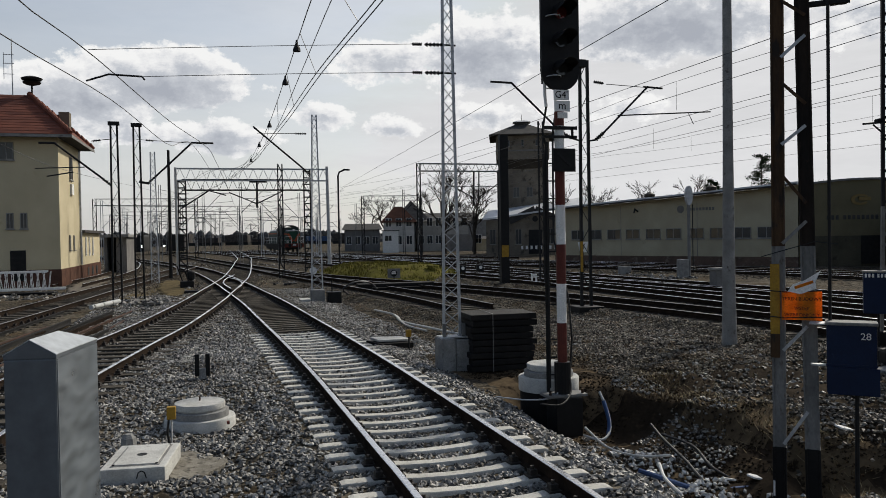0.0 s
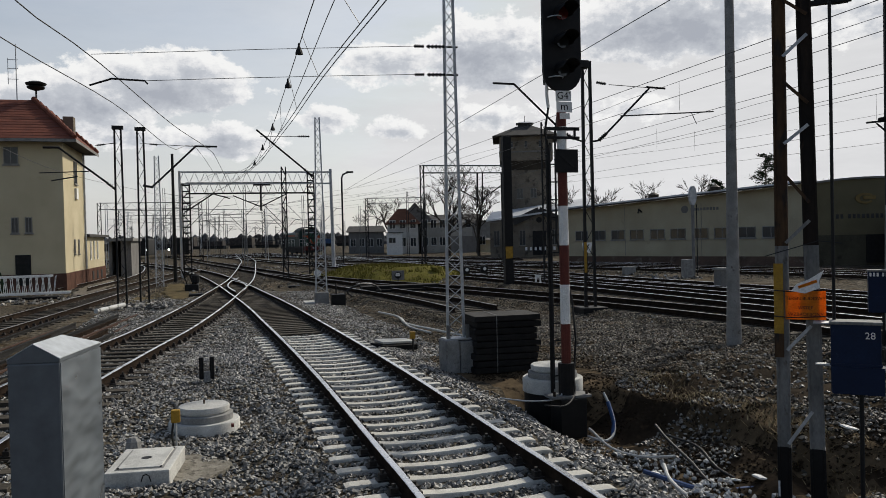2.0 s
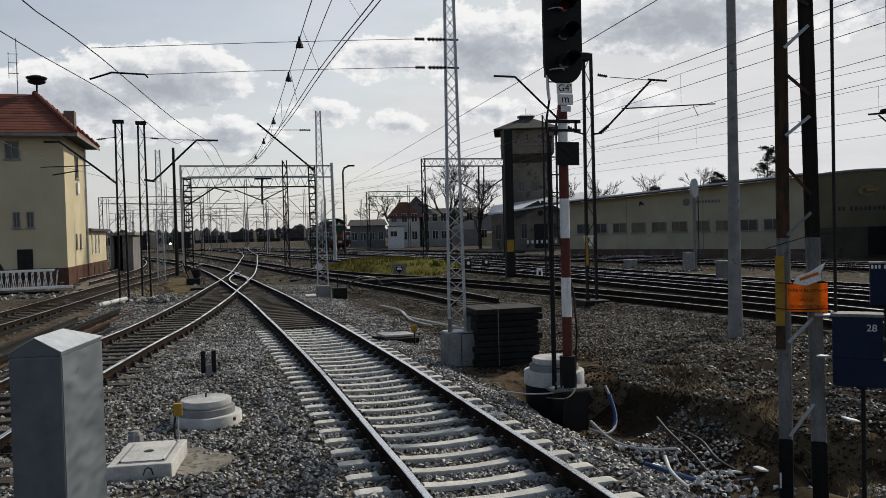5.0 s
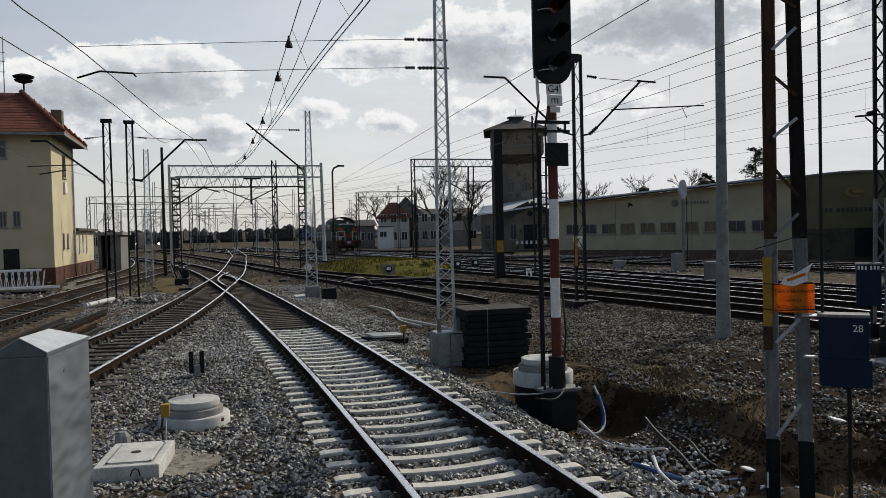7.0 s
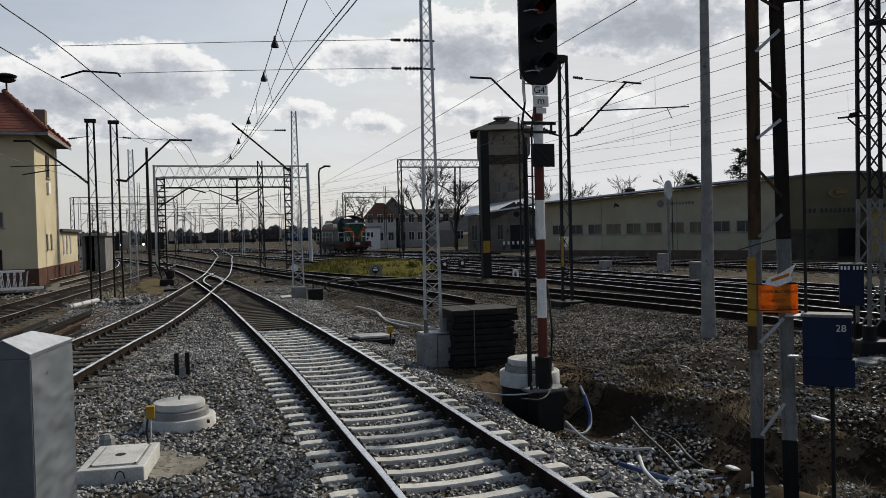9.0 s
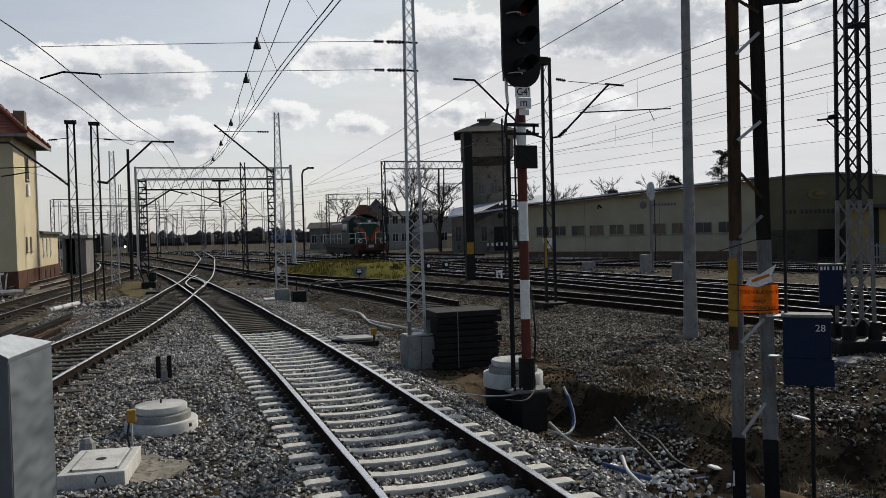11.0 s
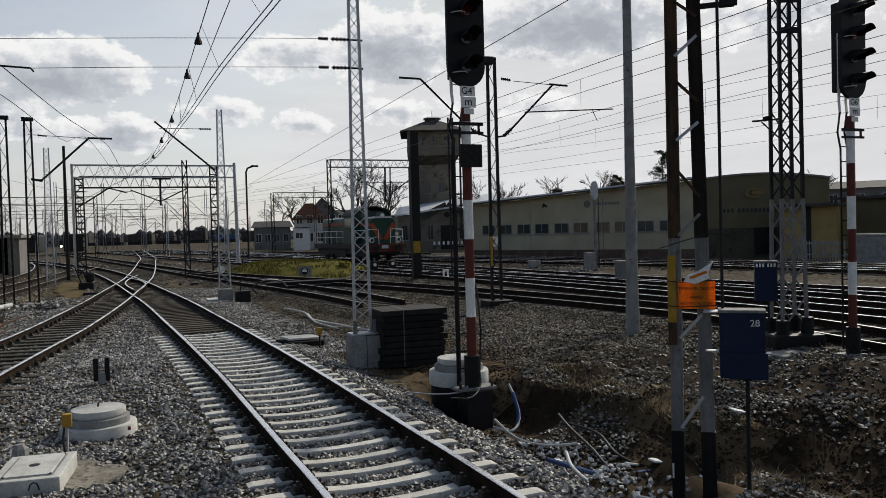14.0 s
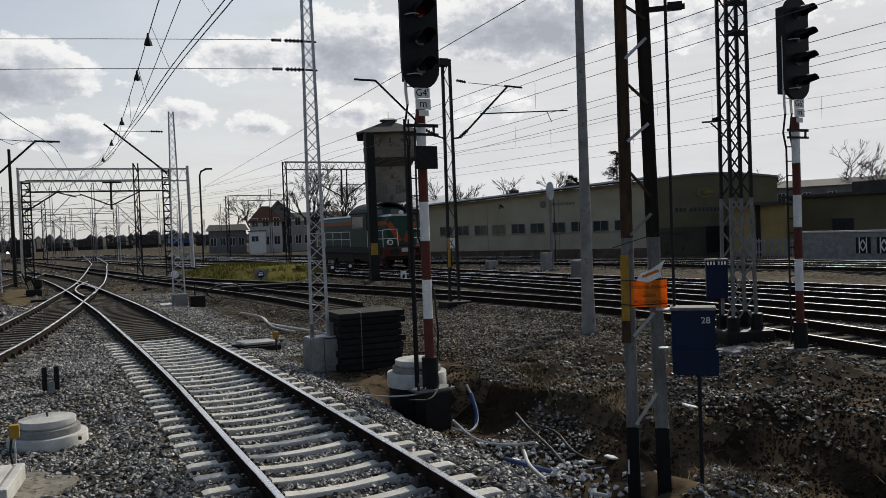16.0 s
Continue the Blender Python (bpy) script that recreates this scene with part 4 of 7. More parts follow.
    lattice_mast("catenary_mast", "black lattice mast with a dark head", 3.55, 49.0, -0.1, 7.0, 0.30, 0.26, DARKSTEEL, 12, leg=0.07, brace=0.03)
    tagged(part("pale_pole", Shape().tube([(8.95, 67.5, -0.2), (8.85, 67.5, 8.5)], 0.17, 10, 0.12), GALV), "pale grey steel pole", "pole", "yard masts")
    lamp = thing("yard_lamp", "tall dark lamp post with a curved head", "street lamp", pose(11.5, 79.2, 0))
    part("pole", Shape().tube([(0, 0, -0.2), (0, 0, 8.6), (0.15, 0, 9.0), (0.6, 0, 9.2)], 0.09, 8), DARKSTEEL, lamp)
    part("lamp_head", Shape().box(0.5, -0.15, 9.15, 1.2, 0.15, 9.32), DARKSTEEL, lamp, bevel=0.04)


def portal(name, label, y, xa, xb, zb, h, legs, mat_beam, mat_leg, panels):
    root = thing(name, label, "portal", group="catenary portals")
    for z in (zb, zb + h):
        for dy in (-0.25, 0.25):
            part("chord", Shape().bar((xa, y + dy, z), (xb, y + dy, z), 0.07), mat_beam, root)
    for i in range(panels):
        a, b = xa + (xb - xa) * i / panels, xa + (xb - xa) * (i + 1) / panels
        up = i % 2
        part("brace", Shape().bar((a, y - 0.27, zb + h * up), (b, y - 0.27, zb + h * (1 - up)), 0.03, 0.05, up=(0, 1, 0)), mat_beam, root)
    for x, w, zt in legs:
        for s in (-1, 1):
            part("leg", Shape().bar((x + s * w / 2, y, -0.2), (x + s * w / 2, y, zt), 0.09), mat_leg, root)
        for i in range(16 if mat_leg is DARKSTEEL and y < 60 else 0):
            part("rung", Shape().box(x - w / 2, y - 0.07, zt * (i + 0.5) / 16, x + w / 2, y - 0.03, zt * (i + 0.5) / 16 + 0.09), mat_leg, root)
        for i in range(12):
            za, zc = zt * i / 12, zt * (i + 1) / 12
            s = 1 if i % 2 else -1
            part("leg_brace", Shape().bar((x + s * w / 2, y - 0.05, za), (x - s * w / 2, y - 0.05, zc), 0.015, 0.06, up=(1, 0, 0.3)), mat_leg, root)
    return root


def build_portals():
    portal("catenary_portal", "grey lattice portal spanning the tracks", 57.2, -3.0, 7.55, 6.55, 0.82, ((-2.55, 0.5, 6.6), (6.05, 0.45, 7.4)), GALV, DARKSTEEL, 30)
    portal("catenary_portal", "dark lattice portal spanning the tracks", 58.6, -2.6, 6.3, 5.95, 0.75, (), DARKSTEEL, DARKSTEEL, 28)
    tagged(part("pale_pole", Shape().tube([(-2.95, 57.2, -0.2), (-2.95, 57.2, 7.45)], 0.085, 8), GALV), "pale grey steel pole", "pole", "yard masts")
    portal("catenary_portal", "black portal with a pale lattice beam", 64.3, 16.1, 23.5, 7.9, 0.62, ((16.15, 0.3, 8.55), (23.4, 0.3, 8.0)), GREYPAINT, BLACKPAINT, 22)
    portal("catenary_portal", "distant dark lattice portal over tracks", 91.5, 16.2, 23.3, 6.6, 0.6, ((16.15, 0.3, 7.2), (23.2, 0.3, 7.0)), GREYPAINT, DARKSTEEL, 18)
    hang = mast_arms(2.5, 57.0, (("drop_post", (2.52, 6.55), (2.5, 4.62), 0.07), ("arm", (2.0, 6.45), (3.2, 6.45), 0.06), ("arm", (-2.6, 4.6), (-0.75, 5.83), 0.05), ("arm", (-0.75, 5.83), (0.4, 5.5), 0.04), ("tie", (-2.6, 5.9), (6.0, 5.9), 0.02), ("arm", (0.6, 5.7), (2.5, 4.9), 0.04), ("arm", (2.5, 4.9), (4.3, 5.8), 0.04)))
    mast_arms(20.9, 64.2, (("drop_post", (21.04, 7.93), (20.99, 4.91), 0.08), ("drop_post", (21.5, 7.93), (21.45, 5.2), 0.06), ("arm", (18.6, 6.9), (21.0, 5.6), 0.05), ("arm", (21.4, 5.6), (23.2, 6.8), 0.05), ("tie", (18.4, 6.6), (23.3, 6.6), 0.025)))
    # the many masts further down the yard
    rnd = random.Random(4)
    spots = [(-12.0, 92), (-9.5, 110), (-6.5, 86), (-4.2, 100), (-1.4, 92), (0.4, 118), (-15, 130), (-12, 150), (-8.0, 140), (-4.5, 160), (-0.5, 145), (2.6, 78), (4.7, 71), (5.0, 98), (3.2, 128), (7.3, 110), (9.4, 95),
             (12.5, 104), (15.0, 118), (19.5, 112), (22.0, 98), (-19, 175), (-14, 190), (-8, 200), (-2, 185), (4, 170), (8, 150), (12, 165), (17, 180), (-24, 220), (-17, 240), (-10, 230), (-3, 250), (6, 220), (14, 240), (22, 210), (28, 190),
             (-30, 260), (-22, 280), (0, 290), (10, 300), (20, 280), (30, 260), (-14, 75)]
    for x, y in spots:
        x += rnd.uniform(-0.8, 0.8)
        h = rnd.uniform(6.6, 8.6)
        w = 0.035 + 0.0003 * y
        mat = rnd.choice((DARKSTEEL, GREYPAINT, GREYPAINT, GALV))
        root = thing("distant_mast", "distant catenary mast with a bracket arm", "mast", pose(x, y, 0), "distant masts")
        part("shaft", Shape().bar((-0.14, 0, -0.3), (-0.10, 0, h), w, w, up=(0, 1, 0)).bar((0.14, 0, -0.3), (0.10, 0, h), w, w, up=(0, 1, 0)), mat, root)
        s = rnd.choice((-1, 1))
        part("arm", Shape().tube([(0, 0, h - 3.0), (s * 2.0, 0, h - 0.9), (s * 2.9, 0, h - 0.95)], w * 0.6, 6), mat, root)
        part("tie", Shape().tube([(0, 0, h - 0.5), (s * 2.1, 0, h - 0.9)], w * 0.35, 5), mat, root)
        part("steady_arm", Shape().tube([(s * 1.0, 0, h - 2.0), (s * 3.2, 0, h - 1.8)], w * 0.35, 5), mat, root)
    for y, xa, xb in ((130, -16, 6), (175, -22, 4), (205, -4, 24), (105, -15, -3)):
        portal("catenary_portal", "distant grey lattice portal over tracks", y, xa, xb, 6.8, 0.8, ((xa, 0.4, 7.6), (xb, 0.4, 7.6)), GREYPAINT, DARKSTEEL, 16)


def build_wires():
    near = [(2.9, -8, 5.9), (2.4, 5, 5.8), (2.15, 10.9, 5.8), (1.92, 16, 5.8), (1.75, 23.3, 5.8), (1.25, 36, 5.8), (0.3, 47, 5.8), (-1.0, 57, 5.8), (-4.5, 84, 5.8), (-12, 140, 5.8)]
    up = [(1.55, -8, 6.9), (1.57, 6, 6.65), (1.59, 13.9, 6.6), (1.62, 16.5, 6.6), (1.67, 20.3, 6.6), (1.75, 28.9, 6.6), (1.68, 36, 6.6), (1.45, 44, 6.62), (0.5, 51, 6.75), (-1.0, 57, 7.1), (-4.5, 84, 7.1), (-12, 140, 7.1)]
    drops = []
    for y in range(4, 56, 4):
        a = [float(np.interp(y, [p[1] for p in near], [p[k] for p in near])) for k in (0, 2)]
        b = [float(np.interp(y, [p[1] for p in up], [p[k] for p in up])) for k in (0, 2)]
        drops.append(((a[0], y, a[1]), (b[0], y, b[1])))
    wire(near, 0.010, drops=drops)
    wire([(x + 0.10, y, z) for x, y, z in near], 0.010)
    wire(up, 0.010)
    wire([(x + 0.35, y, z + 0.02) for x, y, z in up], 0.009)
    for a in ((1.63, 16.9, 6.55), (1.67, 20.5, 6.52), (1.75, 28.7, 6.55), (1.68, 35, 6.55), (1.55, 41, 6.45)):
        tagged(part("wire_insulator", Shape().lathe(((0.0, -0.13), (0.085, -0.11), (0.07, -0.04), (0.03, 0.05), (0.02, 0.12), (0.0, 0.14)), 10, a), DARKSTEEL), "dark bell-shaped insulator hung on a wire", "insulator", "wire insulators")
    wire([(-3.6, -4, 5.8), (-3.0, 6, 5.8), (-2.6, 11.9, 5.8), (-2.15, 15.05, 5.8), (-1.32, 23.2, 5.8), (-0.5, 29, 5.8), (-0.2, 34.9, 5.9), (0.6, 57, 5.8), (2.2, 110, 5.8)], 0.010)
    wire([(-4.6, -4, 5.9), (-3.8, 8, 5.85), (-3.3, 13.9, 5.8), (-2.4, 20.1, 5.8), (-1.7, 29.6, 5.85), (-1.1, 34.9, 6.5), (-0.3, 57, 6.7)], 0.010)
    wire([(-6.6, 8, 5.9), (-6.4, 20, 5.6), (-6.2, 33.9, 5.4), (-4.6, 50, 5.6), (-3.0, 66, 5.7)], 0.008)
    wire([(3.74, 15.17, 6.29), (1.0, 15.17, 6.12), (-2.2, 15.1, 5.88)], 0.006, "thin cross wire anchored at the pale mast")
    low = wire([(3.74, 15.17, 5.73), (1.0, 15.17, 5.59), (-1.32, 15.17, 5.45)], 0.006, "thin cross wire anchored at the pale mast")
    part("steady_arm", Shape().tube([(-2.25, 15.17, 5.34), (-1.88, 15.17, 5.47), (-1.32, 15.17, 5.45), (-1.27, 15.17, 5.39)], 0.018, 6), DARKSTEEL, low, "dark bent steady arm")
    for i, (x0, x1, z0, dz) in enumerate(((6.5, 8.4, 6.0, 0.0), (9.9, 8.6, 6.0, 0.0), (11.5, 11.1, 6.0, 0.0), (14.2, 14.0, 6.1, 0.0), (14.6, 14.8, 7.5, 0.2),
                                          (15.9, 17.0, 6.0, 0.0), (20.3, 19.3, 7.4, 0.3), (23.5, 19.4, 6.0, 0.0), (24.0, 19.8, 7.3, 0.3), (31.0, 22.5, 6.1, 0.0), (31.5, 22.8, 7.5, 0.2))):
        pts = [(x0 + (x1 - x0) * (y - 8) / 48, y, z0 - dz * math.sin(math.pi * ((y % 24) / 24))) for y in (-2, 2, 6, 10, 14, 18, 22, 26, 30, 36, 42, 48, 56, 64)]
        pts.append((x1 - 6, 90, z0))
        dr = [((x0 + (x1 - x0) * (y - 8) / 48, y, z0 - 0.05), (x0 + (x1 - x0) * (y - 8) / 48, y, z0 - 1.0)) for y in (14, 23, 33)] if dz else None
        wire(pts, 0.0075, drops=dr)


build_masts()
build_portals()
build_wires()


# ---- signals ----
def colour_signal(label, x, y, z0, text, reach, ladder_top):
    root = thing("colour_light_signal", label, "railway signal", pose(x, y, 0, 0, 0, 0), "colour-light signals")
    part("footing", Shape().box(-0.19, -0.2, z0 - 0.62, 0.24, 0.2, z0 - 0.02), BLACKPAINT, root, "black footing block", bevel=0.02)
    part("base_plate", Shape().box(-0.31, -0.16, z0 - 0.02, 0.34, 0.16, z0 + 0.02), GREYPAINT, root, "worn steel base plate", bevel=0.006)
    for sx in (-0.25, 0.28):
        part("bolt", Shape().tube([(sx, -0.1, z0 + 0.02), (sx, -0.1, z0 + 0.09)], 0.022, 6), RUST, root)
    part("socket", Shape().tube([(0, 0, z0 + 0.02), (0, 0, z0 + 0.50)], 0.125, 16), BLACKPAINT, root, "black base of the pole")
    z, k = z0 + 0.50, 0
    while z < 4.3:
        zt = min(z + 0.60, 4.34)
        part("pole_band", Shape().tube([(0, 0, z), (0, 0, zt)], 0.074, 16), (REDPAINT, WHITEPAINT)[k % 2], root, ("dull red band", "white band")[k % 2])
        z, k = zt, k + 1
    # head: tall backboard with rounded ends, lamp boxes and hoods
    hw, zb, zt = 0.31, 4.64, 6.56
    arc = [(hw * math.cos(a), zb + hw + hw * math.sin(a)) for a in np.linspace(math.pi, 2 * math.pi, 13)]
    arc += [(hw * math.cos(a), zt - hw + hw * math.sin(a)) for a in np.linspace(0, math.pi, 13)]
    face = pose(0, 0, 0, 90, 0, 0)
    head = part("head", Shape().slab(arc, face, 0.02, 0.09), BLACKPAINT, root, "black rounded signal head", bevel=0.01)
    part("lamp_case", Shape().box(-0.2, -0.02, zb + 0.15, 0.2, 0.22, zt - 0.15), BLACKPAINT, head, bevel=0.02)
    for i in range(4):
        zl = zb + 0.33 + i * 0.425
        part("lens", Shape().tube([(0, -0.115, zl), (0, -0.09, zl)], 0.10, 20), LAMPLENS if i == 2 else GLASS, head)
        hood = Shape()
        n = 14
        ring = [(0.125 * math.cos(a), 0.125 * math.sin(a)) for a in np.linspace(-0.35, math.pi + 0.35, n)]
        pts = []
        for r, d0, d1 in ((1.0, -0.09, -0.46), (0.94, -0.09, -0.45)):
            for cx, cz in ring:
                reach = d1 if cz > 0 else d1 * 0.55
                pts += [(cx * r, d0, zl + cz * r), (cx * r, reach, zl + cz * r * 0.92 - 0.015)]
        fs = [(o + 2 * j, o + 2 * j + 1, o + 2 * j + 3, o + 2 * j + 2) for o in (0, 2 * n) for j in range(n - 1)]
        fs += [(2 * j + 1, 2 * n + 2 * j + 1, 2 * n + 2 * j + 3, 2 * j + 3) for j in range(n - 1)]
        hood.add(pts, fs)
        part("hood", hood, BLACKPAINT, head)
    plate = part("name_plate", Shape().box(-0.125, -0.10, 4.50, 0.125, -0.088, 4.655), WHITEPAINT, root, "white plate with black characters")
    lettering("letters", text, 0.15, pose(0, -0.101, 4.578, 90, 0, 0), BLACKPAINT, plate)
    plate = part("letter_plate", Shape().box(-0.115, -0.10, 4.33, 0.135, -0.088, 4.49), WHITEPAINT, root, "white plate with a black letter")
    lettering("letters", "m", 0.17, pose(0.01, -0.101, 4.415, 90, 0, 0), BLACKPAINT, plate)
    part("stub_plate", Shape().box(-0.06, -0.09, 4.23, 0.10, -0.08, 4.32), WHITEPAINT, root)
    part("bracket", Shape().box(-0.28, -0.08, 4.06, 0.26, -0.05, 4.11).box(-0.28, -0.08, 3.93, 0.26, -0.05, 3.97).box(0.17, -0.08, 3.93, 0.2, -0.05, 4.11), DARKSTEEL, root)
    # ladder with a cranked top beside the head
    for dx in (0.0, 0.17):
        x0 = -0.30 + dx
        part("ladder_rail", Shape().tube([(x0 + 0.12, 0.06, z0 + 0.1), (x0 + 0.12, 0.06, 3.75), (x0 + 0.05, 0.06, 4.05), (x0 - 0.13 - reach, 0.06, 4.42)], 0.018, 6), DARKSTEEL, root, "dark bent ladder rail")
        part("ladder_rail_top", Shape().tube([(x0 - 0.13 - reach, 0.06, 4.42), (x0 - 0.15 - reach, 0.06, 4.6), (x0 - 0.15 - reach, 0.06, ladder_top)], 0.024, 6), WHITEPAINT, root, "pale upper ladder rail")
    for i in range(16):
        z = z0 + 0.3 + i * 0.27
        if z < 3.8:
            part("rung", Shape().tube([(-0.18, 0.06, z), (-0.01, 0.06, z)], 0.011, 5), DARKSTEEL, root)
    for z in [4.7 + 0.3 * i for i in range(5)]:
        part("rung", Shape().tube([(-0.45 - reach, 0.06, z), (-0.28 - reach, 0.06, z)], 0.011, 5), GALV, root)
    for z in (4.85, 5.75):
        hoop = [(-0.365 - reach + 0.14 * math.cos(a), 0.06 - 0.28 * math.sin(a), z) for a in np.linspace(0, math.pi, 9)]
        part("hoop", Shape().tube(hoop, 0.010, 5), GALV, root)
        part("stay", Shape().tube([(-0.28 - reach, 0.06, z + 0.06), (-0.05, 0.03, z + 0.06)], 0.016, 6), DARKSTEEL, root)
    return root


def build_signals():
    g4 = colour_signal("red-and-white banded signal post with black lamp head", 4.99, 11.02, 0.02, "G4'", 0.0, 6.15)
    part("square_board", Shape().box(-0.15, -0.12, 3.42, 0.21, -0.09, 3.77), BLACKPAINT, g4, "small black square board", bevel=0.006)
    part("board_stripe", Shape().bar((-0.09, -0.123, 3.70), (0.14, -0.123, 3.50), 0.006, 0.035, up=(1, 0, 1)), DARKSTEEL, g4)
    part("cable", Shape().tube([(0.10, -0.02, 0.1), (0.14, -0.05, 0.9), (0.105, -0.02, 1.5), (-0.11, 0.02, 2.4), (-0.11, 0.0, 4.0)], 0.016, 6), BLACKPIPE, g4)
    colour_signal("red-and-white banded signal post with a ladder", 12.42, 10.45, -0.02, "G6'", 0.11, 5.85)
    # dark post and ladder close behind the near signal
    tagged(part("cable_post", Shape().tube([(4.83, 11.2, -0.2), (4.83, 11.2, 3.5), (4.86, 11.2, 3.9)], 0.03, 8), BLACKPAINT), "thin black cable conduit beside the signal", "conduit")


build_signals()


# ---- things beside the near track ----
def build_near_things():
    # gabled grey cabinet
    m = pose(-1.235, 5.715, 0, 0, 0, -10)
    cab = thing("relay_cabinet", "tall glossy blue-grey trackside cabinet with a gabled lid", "cabinet", m)
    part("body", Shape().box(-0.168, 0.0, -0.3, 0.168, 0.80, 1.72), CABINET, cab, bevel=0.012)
    w, d, r, ze, zr = 0.169, 0.802, 0.50, 1.745, 1.845
    part("lid", Shape().add([(-w, 0, 1.72), (w, 0, 1.72), (w, d, 1.72), (-w, d, 1.72), (-w, 0, ze), (w, 0, ze), (w, d, ze), (-w, d, ze), (0, 0, zr), (0, r, zr)],
                            [(3, 2, 1, 0), (0, 1, 5, 8, 4), (1, 2, 6, 5), (2, 3, 7, 6), (3, 0, 4, 7), (5, 6, 9, 8), (7, 4, 8, 9), (6, 7, 9)]), CABINET, cab, bevel=0.004)
    # thin sheets over the lid only carry the sunlit tone in their colour
    for k in (-1, 1):
        e, t = k * 0.171, 0.006
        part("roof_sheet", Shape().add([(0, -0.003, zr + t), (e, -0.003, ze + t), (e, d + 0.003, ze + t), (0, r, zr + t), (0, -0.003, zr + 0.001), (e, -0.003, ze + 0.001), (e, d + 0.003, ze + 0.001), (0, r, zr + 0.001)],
                                       [(0, 1, 2, 3), (7, 6, 5, 4), (0, 4, 5, 1), (1, 5, 6, 2), (2, 6, 7, 3), (3, 7, 4, 0)]), CABINET_SUNLIT, cab, "roof sheet coloured pale for the sunlight on it")
    # wavy side sheet, its colour raised above the body's for reflected light
    part("side_panel", Shape().box(0.1682, 0.012, -0.25, 0.1715, 0.79, 1.715), CABINET_SIDE_LIT, cab, "buckled glossy side sheet, coloured lighter for reflected light")
    # square concrete cover
    m = pose(-0.885, 9.11, 0, 0, 0, -6.5)
    cov = thing("cable_well", "square pale concrete cable well with a lid", "well cover", m)
    part("rim", Shape().box(-0.33, -0.46, -0.3, 0.325, 0.52, 0.13), CONCRETE, cov, bevel=0.015)
    lid = part("lid", Shape().box(-0.22, -0.35, 0.131, 0.225, 0.41, 0.146), CONCRETE, cov, bevel=0.008)
    part("lid_joint", Shape().box(-0.245, -0.375, 0.128, 0.25, 0.435, 0.1335), CONCRETE_OLD, cov)
    part("lifting_hole", Shape().tube([(0.0, 0.02, 0.145), (0.0, 0.02, 0.149)], 0.055, 16), DARKSTEEL, lid)
    tagged(part("loose_stone", Shape().lathe(((0.06, -0.1), (0.10, -0.02), (0.09, 0.08), (0.05, 0.13)), 7, (-1.165, 10.43, -0.05)), CONCRETE_OLD), "rounded grey stone among ballast", "stone")
    for cx, cy in ((-0.215, -0.345), (0.22, -0.345), (0.22, 0.405)):
        part("lid_bolt", Shape().tube([(cx, cy, 0.14), (cx, cy, 0.1485)], 0.014, 8), DARKSTEEL, lid)
    part("side_arch", Shape().tube([(0.04, -0.464, 0.02), (0.06, -0.464, 0.085), (0.09, -0.464, 0.10), (0.12, -0.464, 0.085), (0.14, -0.464, 0.02)], 0.006, 5), DARKSTEEL, cov)
    tagged(part("mortar_spill", Shape().slab([(0.40 * math.cos(t) * (1 + 0.22 * math.sin(3 * t)), 0.52 * math.sin(t) * (1 + 0.15 * math.cos(4 * t))) for t in np.linspace(0, 2 * math.pi, 28)[:-1]], pose(-0.42, 9.28, -0.085, 0, 5, 0), -0.05, 0.035), SPILL, bevel=0.015), "sandy grey mortar spilt beside a concrete well", "mortar")
    # round wells, one each side of the track
    for x, y, z, s, lab in ((-0.34, 11.55, -0.12, 1.0, "round pale concrete well with stepped lid in ballast"), (5.07, 11.75, 0.07, 1.0001, "round pale concrete well with stepped lid by the signal")):
        w = thing("round_well", lab, "well", pose(x, y, z), "round concrete wells")
        part("ring", Shape().lathe(((0.485 * s, -0.20 if s == 1.0 else -0.10), (0.485 * s, 0.105), (0.475 * s, 0.118), (0.40 * s, 0.12)), 40), CONCRETE, w, smooth=True)
        part("collar", Shape().lathe(((0.395 * s, 0.115), (0.395 * s, 0.205), (0.38 * s, 0.215), (0.30 * s, 0.217)), 40), CONCRETE_OLD, w, smooth=True)
        lid = part("lid", Shape().lathe(((0.32 * s, 0.21), (0.32 * s, 0.235), (0.345 * s, 0.238), (0.35 * s, 0.30), (0.34 * s, 0.318), (0.0, 0.325)), 40), CONCRETE, w, smooth=True)
        part("lifting_pin", Shape().tube([(0.0, 0.05, 0.32), (0.0, 0.05, 0.38)], 0.012, 6), RUST, lid)
    # lower ring in the dark mat material, much darker than the rings above
    tagged(part("well_lower_ring", Shape().lathe(((0.46, -0.9), (0.46, -0.035), (0.43, -0.032)), 36, (5.07, 11.75, 0.0)), WOODTAR, smooth=True), "dark lower concrete ring in a pit", "well ring")
    tagged(part("red_mark", Shape().box(0.02, 11.13, -0.06, 0.06, 11.19, -0.02), REDPAINT), "red paint mark on a concrete well", "marking")
    mk = thing("track_marker", "small yellow marker box on a thin pale rod", "marker", pose(-0.66, 10.55, 0), "yellow markers")
    part("rod", Shape().tube([(0, 0, -0.3), (0, 0, 0.22)], 0.012, 6), PVC, mk)
    part("box", Shape().box(-0.055, -0.05, 0.20, 0.055, 0.05, 0.36), YELLOW, mk, bevel=0.01)
    part("cable_tail", Shape().tube([(-0.03, -0.04, 0.2), (-0.05, -0.05, 0.05), (-0.03, -0.03, -0.1)], 0.014, 6), BLACKPIPE, mk)
    mk = thing("track_marker", "small orange marker beside a pale board", "marker", pose(4.15, 17.7, 0), "yellow markers")
    part("rod", Shape().tube([(0, 0, -0.3), (0, 0, 0.14)], 0.02, 6), DARKSTEEL, mk)
